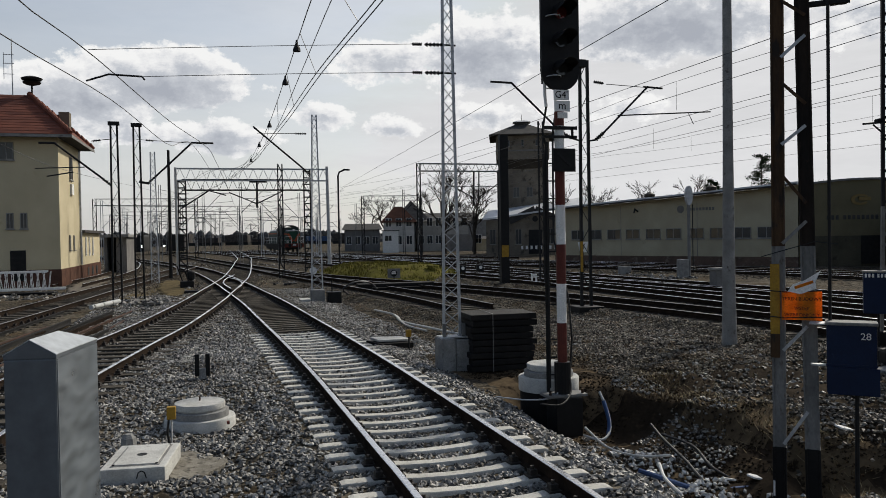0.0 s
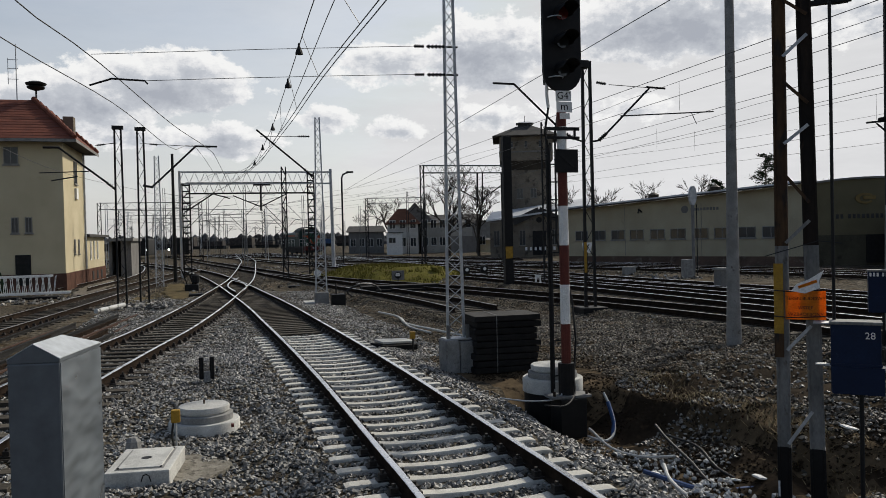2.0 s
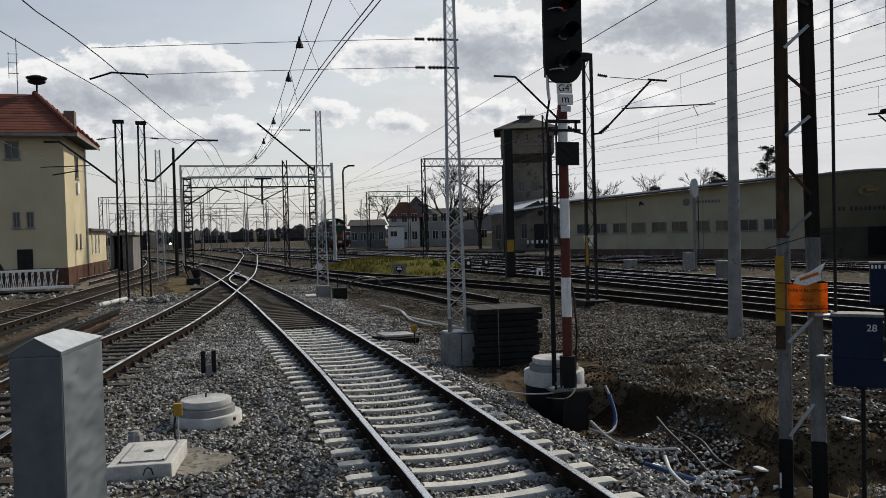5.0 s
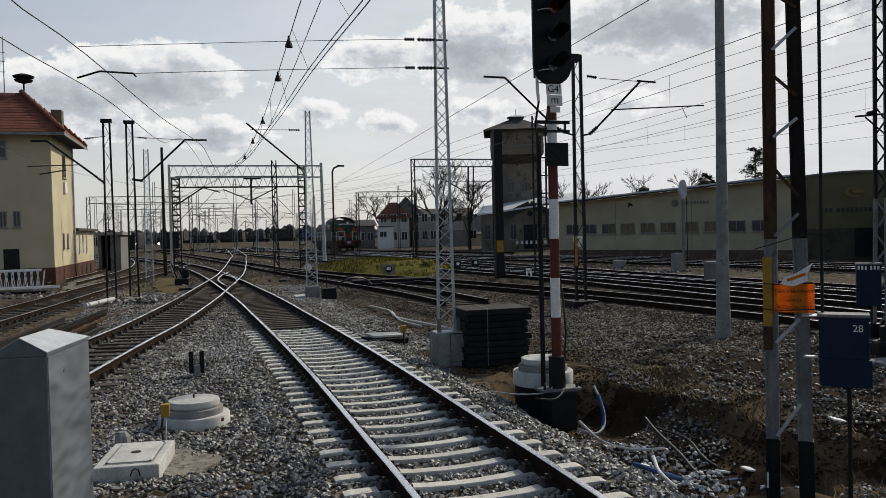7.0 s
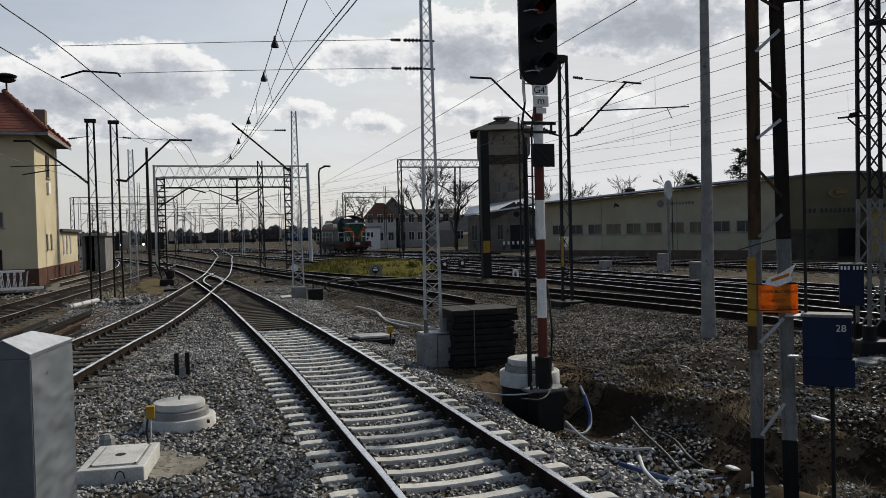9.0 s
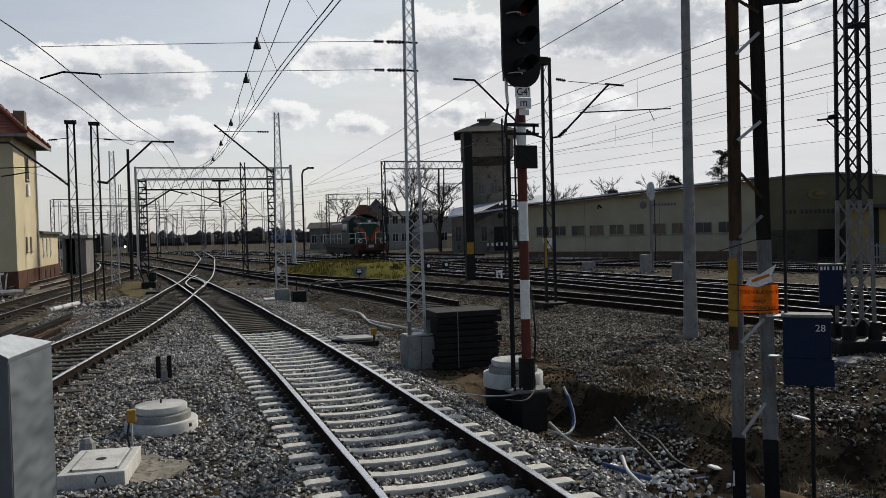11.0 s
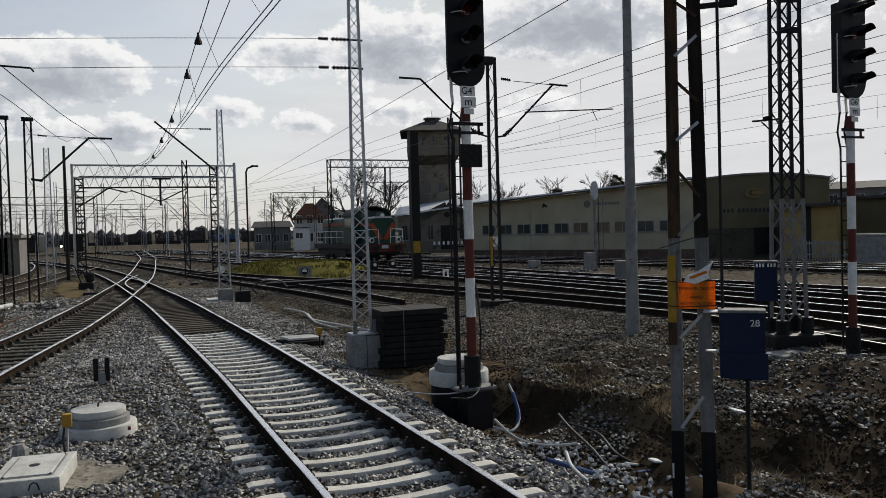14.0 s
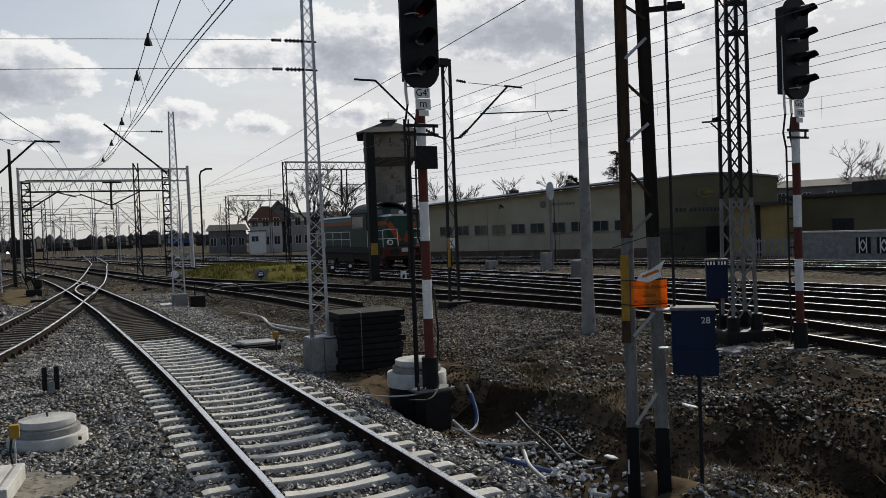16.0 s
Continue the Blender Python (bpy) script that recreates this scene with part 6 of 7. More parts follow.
    tagged(part("low_box", Shape().box(24.3, 44.5, -0.2, 25.0, 45.0, 0.30), CONCRETE_OLD, bevel=0.04), "low pale equipment box by the rails", "box")


def build_left_clutter():
    rnd = random.Random(5)
    for i in range(13):
        x0, y0 = -6.9 + i * 0.27 + rnd.uniform(-0.12, 0.12), 12.0 + rnd.uniform(0, 5.0)
        ln, lift = rnd.uniform(9.0, 15.0), 0.05 * (i % 3)
        y1 = min(y0 + ln, 31.0)
        x1 = x0 + 0.085 * (y1 - y0) + rnd.uniform(-0.35, 0.35)
        mat = (RUST_RAIL, RAILSIDE, WOODTAR)[i % 3]
        q = Vector((x1 - x0, y1 - y0, 0))
        m = Matrix.Translation((x0, y0, -0.17 + lift)) @ Matrix.Rotation(math.atan2(-q.x, q.y), 4, "Z") @ pose(0, 0, 0, 90, 0, 0)
        outline = ((-0.06, 0.0), (0.06, 0.0), (0.06, 0.015), (0.012, 0.03), (0.012, 0.11), (0.034, 0.12), (0.034, 0.15), (-0.034, 0.15), (-0.034, 0.12), (-0.012, 0.11), (-0.012, 0.03), (-0.06, 0.015))
        tagged(part("stored_rail", Shape().slab(outline, m, -q.length, 0.0), mat), "long rusty rail lying beside the track", "rail", "stored rails")
    g = thing("stored_girder", "white lattice girder lying on its side", "girder", pose(-9.6, 42.5, 0, 0, 0, 8))
    for yy in (-0.4, 0.4):
        for z in (0.15, 1.0):
            part("chord", Shape().bar((-4, yy, z), (2.1 if z < 0.5 else 1.3, yy, z), 0.09), WHITEPAINT, g)
        for i in range(40):
            x0 = -4 + i * 0.137
            s = 0.10 if i % 2 else -0.10
            part("brace", Shape().bar((x0, yy - 0.03, 0.15), (x0 + s, yy - 0.03, 1.0), 0.026), WHITEPAINT, g)
    tagged(part("timber_rack", Shape().box(-13.5, 41.9, -0.25, -7.9, 43.0, 0.0), WOODTAR, bevel=0.03), "dark timbers under a lattice girder", "timber")
    pipe = thing("duct_pipe", "pale plastic duct with dark rings on the ground", "pipe", pose(-4.2, 31.2, 0.05, 0, 0, -18))
    part("pipe", Shape().tube([(0, -1.0, 0.06), (0, 1.2, 0.10)], 0.085, 14), PVC, pipe, smooth=True)
    for yy in (-0.9, -0.2, 0.5):
        part("ring", Shape().tube([(0, yy, 0.07), (0, yy + 0.1, 0.07)], 0.098, 14), CONCRETE_OLD, pipe)
    s = Shape()
    for _ in range(160):
        x, y, k = rnd.gauss(-3.2, 0.6), rnd.gauss(33.3, 0.7), rnd.uniform(0.03, 0.12)
        s.box(-k, -k * 0.6, -0.02, k, k * 0.6, 0.05, pose(x, y, -0.1 + rnd.uniform(0, 0.15), rnd.uniform(-30, 30), rnd.uniform(-30, 30), rnd.uniform(0, 180)))
    tagged(part("scrap_heap", s, STONE), "heap of pale and dark scrap under the masts", "scrap", kind="stuff")
    v, f = [], []
    for _ in range(5000):
        x, y = rnd.uniform(-4.2, -1.6), rnd.uniform(33, 50)
        if x > -1.7 - (y - 33) * -0.02:
            continue
        a, h = rnd.uniform(0, 6.28), rnd.uniform(0.02, 0.10)
        dx, dy = math.cos(a) * 0.02, math.sin(a) * 0.02
        k = len(v)
        v += [(x - dx, y - dy, -0.2), (x + dx, y + dy, -0.2), (x + dy * 4, y - dx * 4, -0.1 + h)]
        f.append((k, k + 1, k + 2))
    s = Shape()
    s.v, s.f = v, f
    tagged(part("withered_grass", s, DRYGRASS), "withered brown grass by the crossing", "grass", kind="stuff")
    pm = thing("point_lever", "dark point lever frame beside the crossing", "point lever", pose(-1.75, 43.0, 0))
    part("box", Shape().box(-0.35, -0.3, -0.2, 0.35, 0.3, 0.3), BLACKPAINT, pm, bevel=0.05)
    part("lever", Shape().bar((-0.2, 0, 0.2), (-0.5, 0, 1.1), 0.06).bar((0.1, 0, 0.2), (-0.1, 0, 0.8), 0.08), BLACKPAINT, pm)
    part("lantern", Shape().lathe(((0.05, 0.3), (0.2, 0.4), (0.2, 0.75), (0.05, 0.85)), 10, (0.2, 0, 0)), BLACKPAINT, pm)
    for x, y, z in ((-1.35, 38.2, 0.1), (4.9, 44.5, 0.1), (3.6, 43.5, 0.0)):
        tagged(part("dark_box", Shape().box(x - 0.35, y - 0.25, -0.25, x + 0.35, y + 0.25, z), BLACKPAINT, bevel=0.05), "low dark equipment box between rails", "box", "equipment boxes")
    for x, y in ((5.3, 47.5),):
        d = thing("ground_signal", "small white-faced dwarf signal", "railway signal", pose(x, y, 0), "ground signals")
        part("post", Shape().tube([(0, 0, -0.2), (0, 0, 0.3)], 0.05, 6), DARKSTEEL, d)
        part("disc", Shape().tube([(0, -0.05, 0.45), (0, 0.05, 0.45)], 0.22, 14), WHITEPAINT, d)


build_mound()
build_left_clutter()


def turf(name, label, category, mat, cx, cy, w, l, h, seed, turn=0.0):
    """A thin uneven patch of turf or sand with a ragged outline, its rim buried."""
    xs, ys = np.linspace(-1.15, 1.15, 34), np.linspace(-1.15, 1.15, 60)
    X, Y = np.meshgrid(xs, ys)
    r = np.hypot(X, Y) + 0.28 * lattice_noise(X * w, Y * l, 0.9, seed)
    Z = -0.30 + (h + 0.12) * smooth(1.05, 0.75, r) + 0.025 * lattice_noise(X * w, Y * l, 0.35, seed + 1)
    n = len(xs)
    i = (np.arange(len(ys) - 1)[:, None] * n + np.arange(n - 1)[None]).ravel()
    s = Shape()
    s.v = np.stack([X * w, Y * l, Z], -1).reshape(-1, 3).tolist()
    s.f = np.stack([i, i + 1, i + n + 1, i + n], 1).tolist()
    ob = part(name, s, mat, smooth=True)
    ob.matrix_basis = pose(cx, cy, 0, 0, 0, turn)
    tagged(ob, label, category, kind="structure")


DRYTURF = surface("dry_turf", (0.085, 0.066, 0.036), (0.145, 0.112, 0.058), 1.3, 0.95, bump=0.7, grain=16, c3=(0.055, 0.045, 0.030), wear=0.55)
SAND = surface("trodden_sand", (0.155, 0.135, 0.105), (0.21, 0.185, 0.15), 0.9, 0.95, bump=0.4, grain=22, c3=(0.11, 0.095, 0.075), wear=0.56)
turf("dry_turf", "dry ochre turf beside the crossing", "turf", DRYTURF, -2.35, 43.0, 1.0, 8.5, 0.16, 61, 5)
turf("dry_turf", "dry ochre turf under the masts", "turf", DRYTURF, -3.9, 37.0, 0.9, 4.5, 0.14, 63, 10)
turf("sand_strip", "trodden pale sand along the signal box", "path", SAND, -7.5, 50.5, 1.0, 10.0, 0.18, 65, 3)
mast_arms(12.1, 11.95, (("arm", (11.57, 4.43), (12.29, 4.50), 0.02), ("stay", (11.8, 4.42), (12.24, 4.12), 0.016), ("insulator", (11.86, 4.48), (12.06, 4.52), 0.05)))


def dry_tufts(seed, count, xr, yr, mat, name, label, tall):
    """Withered blades in clumps over the bare soil."""
    r = np.random.RandomState(seed)
    x, y = r.uniform(*xr, count), r.uniform(*yr, count)
    ok = (lattice_noise(x, y, 1.3, seed) + 0.9 * lattice_noise(x, y, 0.4, seed + 1) > 0.35) & (track_distance(x, y) > 1.7)
    x, y = x[ok], y[ok]
    z = ground_height(x, y, track_distance(x, y))
    a, h, lean = r.uniform(0, 6.283, len(x)), r.uniform(0.02, tall, len(x)), r.uniform(0.2, 1.3, len(x))
    s = Shape()
    dx, dy = np.cos(a) * 0.005, np.sin(a) * 0.005
    V = np.stack([np.stack([x - dx, y - dy, z - 0.01], -1), np.stack([x + dx, y + dy, z - 0.01], -1), np.stack([x + np.sin(a * 3) * h * lean, y + np.cos(a * 5) * h * lean, z + h], -1)], 1)
    s.v = V.reshape(-1, 3).tolist()
    s.f = np.arange(3 * len(x)).reshape(-1, 3).tolist()
    tagged(part(name, s, mat), label, "grass", kind="stuff")


STRAW = surface("withered_straw", (0.060, 0.043, 0.023), (0.105, 0.077, 0.042), 1.5, 0.95, bump=0.2, grain=20, per="island", spread=0.5)
dry_tufts(81, 30000, (6.9, 14.5), (5.0, 20.0), STRAW, "withered_grass", "withered brown grass over the bare bank", 0.05)
dry_tufts(84, 7000, (6.7, 7.8), (4.5, 13.5), STRAW, "rim_grass", "withered grass along the pit's rim", 0.08)


# ---- buildings ----
def window(parent, x, z, w, h, m, frame_mat=WHITEPAINT, bars=1, depth=0.10, sill=True):
    """A window set in a wall: m's x runs along the wall, its -y points out."""
    ob = part("window", Shape().box(x - w / 2, -0.015, z, x + w / 2, 0.02, z + h, m), GLASS, parent)
    fr = Shape()
    t = 0.045
    for a, b, c, d in ((x - w / 2, z, x + w / 2, z + t), (x - w / 2, z + h - t, x + w / 2, z + h), (x - w / 2, z + t, x - w / 2 + t, z + h - t), (x + w / 2 - t, z + t, x + w / 2, z + h - t)):
        fr.box(a, -0.05, b, c, -0.012, d, m)
    for i in range(bars):
        xx = x - w / 2 + w * (i + 1) / (bars + 1)
        fr.box(xx - t / 2, -0.05, z + t, xx + t / 2, -0.012, z + h - t, m)
    part("frame", fr, frame_mat, ob)
    if sill:
        part("sill", Shape().box(x - w / 2 - 0.06, -0.10, z - 0.07, x + w / 2 + 0.06, -0.004, z - 0.003, m), CONCRETE_OLD, ob)
    return ob


def build_signal_box():
    root = thing("signal_box", "cream rendered signal box with a red hipped tile roof", "building")
    x0, x1, y0, y1, ze = -17.0, -8.5, 47.1, 53.4, 8.25
    part("wall", Shape().box(x0, y0, 0.95, x1, y1, ze), RENDER_CREAM, root)
    part("plinth", Shape().box(x0 - 0.04, y0 - 0.04, -0.4, x1 + 0.04, y1 + 0.04, 0.95), BRICK, root, "dark brick plinth")
    f = pose(0, y0, 0)
    for x, z, w, h in ((-11.05, 6.93, 0.72, 0.95), (-10.95, 3.2, 0.36, 0.86), (-10.28, 3.2, 0.36, 0.86), (-13.4, 6.93, 0.72, 0.95), (-13.4, 3.2, 0.36, 0.86)):
        window(root, x, z, w, h, f, frame_mat=CONCRETE_OLD)
    part("door", Shape().box(-10.99, y0 - 0.05, 0.35, -10.22, y0 - 0.004, 2.02), DARKSTEEL, root, "dark brown door")
    side = pose(x1, 0, 0, 0, 0, 90)
    window(root, 50.7, 6.1, 0.9, 1.35, side, frame_mat=CONCRETE_OLD)
    for y in (49.9, 51.2):
        window(root, y, 1.96, 0.32, 0.86, side, frame_mat=CONCRETE_OLD)
    part("lamp_plate", Shape().box(x1, 50.4, 5.2, x1 + 0.12, 51.0, 5.85), WHITEPAINT, root)
    # hipped roof: boards, then courses of tiles
    o, zr = 0.82, 10.95
    ex0, ex1, ey0, ey1 = x0 - o, x1 + o, y0 - o, y1 + o
    ym, xr = (y0 + y1) / 2, -10.5
    roof = part("roof", Shape().add([(ex0, ey0, ze - 0.08), (ex1, ey0, ze - 0.08), (ex1, ey1, ze - 0.08), (ex0, ey1, ze - 0.08), (ex0, ym, zr - 0.1), (xr, ym, zr - 0.1)], [(0, 1, 5, 4), (1, 2, 5), (2, 3, 4, 5), (3, 2, 1, 0), (0, 4, 3)]), ROOFDARK, root, "hipped roof")
    n = 15
    for i in range(n):
        a, b = i / n, (i + 1.25) / n
        za, zb = ze + (zr - ze) * a + 0.03, ze + (zr - ze) * min(b, 1) + 0.0
        ya, yb = ey0 + (ym - ey0) * a, ey0 + (ym - ey0) * min(b, 1)
        xa, xb = ex1 + (xr - ex1) * a, ex1 + (xr - ex1) * min(b, 1)
        part("tile_course", Shape().add([(ex0, ya, za), (xa, ya, za), (xb, yb, zb + 0.01), (ex0, yb, zb + 0.01), (ex0, ya, za - 0.05), (xa, ya, za - 0.05)], [(0, 1, 2, 3), (4, 5, 1, 0)]), TILE, roof)
        yc, yd = ey1 + (ym - ey1) * a, ey1 + (ym - ey1) * min(b, 1)
        part("tile_course", Shape().add([(xa, ya, za), (xa, yc, za), (xb, yd, zb + 0.01), (xb, yb, zb + 0.01), (xa, ya, za - 0.05), (xa, yc, za - 0.05)], [(0, 1, 2, 3), (4, 5, 1, 0)]), TILE, roof)
    for i in range(13):
        a = (i + 0.2) / 13
        for ye in (ey0, ey1):
            p = Vector((ex1 + (xr - ex1) * a, ye + (ym - ye) * a, ze + (zr - ze) * a + 0.06))
            q = Vector((ex1 + (xr - ex1) * (a + 0.06), ye + (ym - ye) * (a + 0.06), ze + (zr - ze) * (a + 0.06) + 0.10))
            part("hip_tile", Shape().tube([p, q], 0.12, 8, 0.15), TILE, roof)
    part("fascia", Shape().box(ex0, ey0 - 0.03, ze - 0.16, ex1, ey0, ze + 0.0).box(ex1, ey0, ze - 0.16, ex1 + 0.03, ey1, ze), CONCRETE_OLD, roof)
    part("chimney", Shape().box(-9.3, 51.9, 8.8, -8.7, 52.6, 10.3), BRICK_OLD, root, "dark chimney", bevel=0.03)
    part("drainpipe", Shape().tube([(x1 + 0.08, y1 - 0.1, 1.0), (x1 + 0.08, y1 - 0.1, ze)], 0.06, 8), GALV, root)
    siren = thing("roof_siren", "dark mushroom-shaped siren on a post", "siren", pose(-10.35, 50.2, 10.8))
    part("post", Shape().tube([(0, 0, 0), (0, 0, 0.75)], 0.05, 6), DARKSTEEL, siren)
    part("horn", Shape().lathe(((0.1, 0.7), (0.42, 0.8), (0.5, 0.9), (0.3, 0.98), (0.52, 1.02), (0.58, 1.12), (0.25, 1.24), (0.0, 1.28)), 18), DARKSTEEL, siren, smooth=True)
    ant = thing("roof_antenna", "thin pale aerial on the roof", "antenna", pose(-11.2, 49.5, 10.8))
    part("pole", Shape().tube([(0, 0, 0), (0, 0, 3.2)], 0.03, 6), GALV, ant)
    for z in (1.2, 1.8, 2.3):
        part("element", Shape().tube([(-0.45, 0, z), (0.1, 0, z)], 0.018, 5), GALV, ant)
    part("side_rod", Shape().tube([(-0.42, 0, 0.9), (-0.42, 0, 2.4)], 0.018, 5), GALV, ant)
    # low wing behind
    wing = thing("signal_box_wing", "low cream wing with narrow windows", "building")
    part("wall", Shape().box(-13.0, 53.45, 0.95, -8.5, 61.5, 3.0), RENDER_CREAM, wing)
    part("plinth", Shape().box(-13.0, 53.45, -0.4, -8.44, 61.55, 0.95), BRICK, wing)
    part("roof", Shape().box(-13.2, 53.45, 3.0, -8.2, 61.9, 3.16), ROOFDARK, wing)
    for y in (55.4, 56.8, 58.2):
        window(wing, y, 1.5, 0.34, 1.25, side, sill=False)
    for y in (55.8, 57.6, 59.4):
        part("vent", Shape().box(-8.43, y - 0.3, 0.2, -8.41, y + 0.3, 0.75), DARKSTEEL, wing)
    shed = thing("yard_shed", "small grey open-fronted shed", "shed")
    part("back_wall", Shape().box(-8.6, 70.0, -0.2, -7.0, 70.2, 2.7), HOUSEGREY, shed)
    part("side_wall", Shape().box(-8.6, 64.5, -0.2, -8.4, 70.0, 2.7), HOUSEGREY, shed)
    part("side_wall", Shape().box(-7.2, 64.5, -0.2, -7.0, 70.0, 2.7), HOUSEGREY, shed)
    part("front_wall", Shape().box(-7.75, 64.45, -0.2, -7.2, 64.6, 2.7), HOUSEGREY, shed)
    part("roof", Shape().box(-8.8, 64.0, 2.7, -6.8, 70.4, 2.92), CONCRETE_OLD, shed)
    tagged(part("conifer_shrub", Shape().lathe(((0.35, 0.0), (0.38, 0.3), (0.24, 0.8), (0.1, 1.2), (0.0, 1.4)), 9, (-11.6, 46.2, -0.1)), NEEDLE), "small dark conifer shrub by the door", "shrub")


def build_water_tower():
    c = Vector((40.3, 101.5, 0))
    turn = -20
    root = thing("water_tower", "square sooty brick water tower with a hipped roof", "water tower", pose(c.x, c.y, 0, 0, 0, turn))

    def ring(w, z0, z1, w2=None):
        w2 = w if w2 is None else w2
        pts = [(sx * ww / 2, sy * ww / 2, z) for ww, z in ((w, z0), (w2, z1)) for sx, sy in ((-1, -1), (1, -1), (1, 1), (-1, 1))]
        return Shape().add(pts, [(3, 2, 1, 0), (4, 5, 6, 7), (0, 1, 5, 4), (1, 2, 6, 5), (2, 3, 7, 6), (3, 0, 4, 7)])
    part("shaft", ring(5.7, -0.5, 11.2, 5.5), BRICK_OLD, root)
    part("collar", ring(5.6, 11.2, 12.4, 6.9), TOWER_TRIM_DARK, root, "widening brick collar")
    part("tank_house", ring(7.1, 12.4, 15.7), BRICK_OLD, root, bevel=0.05)
    part("band", ring(7.2, 13.5, 13.7), HOUSEGREY, root)
    roof = part("roof", ring(8.8, 15.7, 17.3, 2.2), ROOFDARK, root)
    part("eave", ring(8.9, 15.58, 15.72), TOWER_TRIM_DARK, roof)
    part("lantern", ring(1.9, 17.1, 17.75), ROOFDARK, roof)
    part("lantern_roof", ring(2.4, 17.75, 18.0, 1.2), GALV, roof)
    part("finial", Shape().tube([(0, 0, 18.0), (0, 0, 18.9)], 0.04, 5), DARKSTEEL, roof)
    f = pose(0, -3.57, 0)
    for x in (-1.9, 0, 1.9):
        window(root, x, 14.2, 0.35, 0.8, f, frame_mat=HOUSEGREY, bars=0)
    f = pose(0, -2.85, 0)
    for x, z in ((-0.9, 7.4), (0.9, 7.4), (-1.9, 2.5), (0.2, 4.2)):
        window(root, x, z, 0.8, 1.3, f, frame_mat=HOUSEGREY, bars=1)
    # engine shed at its foot
    shed = thing("engine_shed", "old grey shed with a pale-edged gable roof", "shed", pose(33.6, 88.5, 0, 0, 0, -22))
    part("wall", Shape().box(-3.0, 0, -0.3, 5.5, 12, 4.0), BRICK_OLD, shed)
    part("gable", Shape().slab(((0.2, 4.0), (5.5, 4.0), (2.9, 5.2)), pose(0, 0, 0, 90, 0, 0), -0.3, 0.02), BRICK_OLD, shed)
    part("gable_roof", Shape().bar((-0.2, -0.2, 3.95), (2.9, -0.2, 5.35), 0.8, 0.12, up=(0, 1, 0)).bar((2.9, -0.2, 5.35), (5.9, -0.2, 3.95), 0.8, 0.12, up=(0, 1, 0)), ROOFDARK, shed)
    part("roof", Shape().add([(-3.4, -0.4, 4.3), (9.5, -0.4, 5.9), (9.5, 12, 7.2), (-3.4, 12, 5.6), (-3.4, -0.4, 4.1), (9.5, -0.4, 5.7)], [(0, 1, 2, 3), (4, 5, 1, 0)]), ROOFLIGHT, shed, "pale sheet roof edge")
    for x in (-2.2, -1.0, 0.9, 4.7):
        window(shed, x, 1.2, 0.7, 1.8, pose(0, 0, 0), frame_mat=HOUSEGREY)
    part("door", Shape().box(2.1, -0.05, 0, 3.7, -0.003, 2.9), DARKSTEEL, shed)
    part("round_vent", Shape().tube([(2.9, -0.06, 4.2), (2.9, -0.03, 4.2)], 0.35, 12), DARKSTEEL, shed)
    for i in range(9):
        part("white_picket", Shape().box(1.2 + i * 0.55, -1.6, 0.6, 1.45 + i * 0.55, -1.55, 1.0), WHITEPAINT, shed)


OCHRE = surface("dull_ochre_sheet", (0.15, 0.105, 0.04), (0.20, 0.14, 0.055), 2, 0.8, bump=0.1)


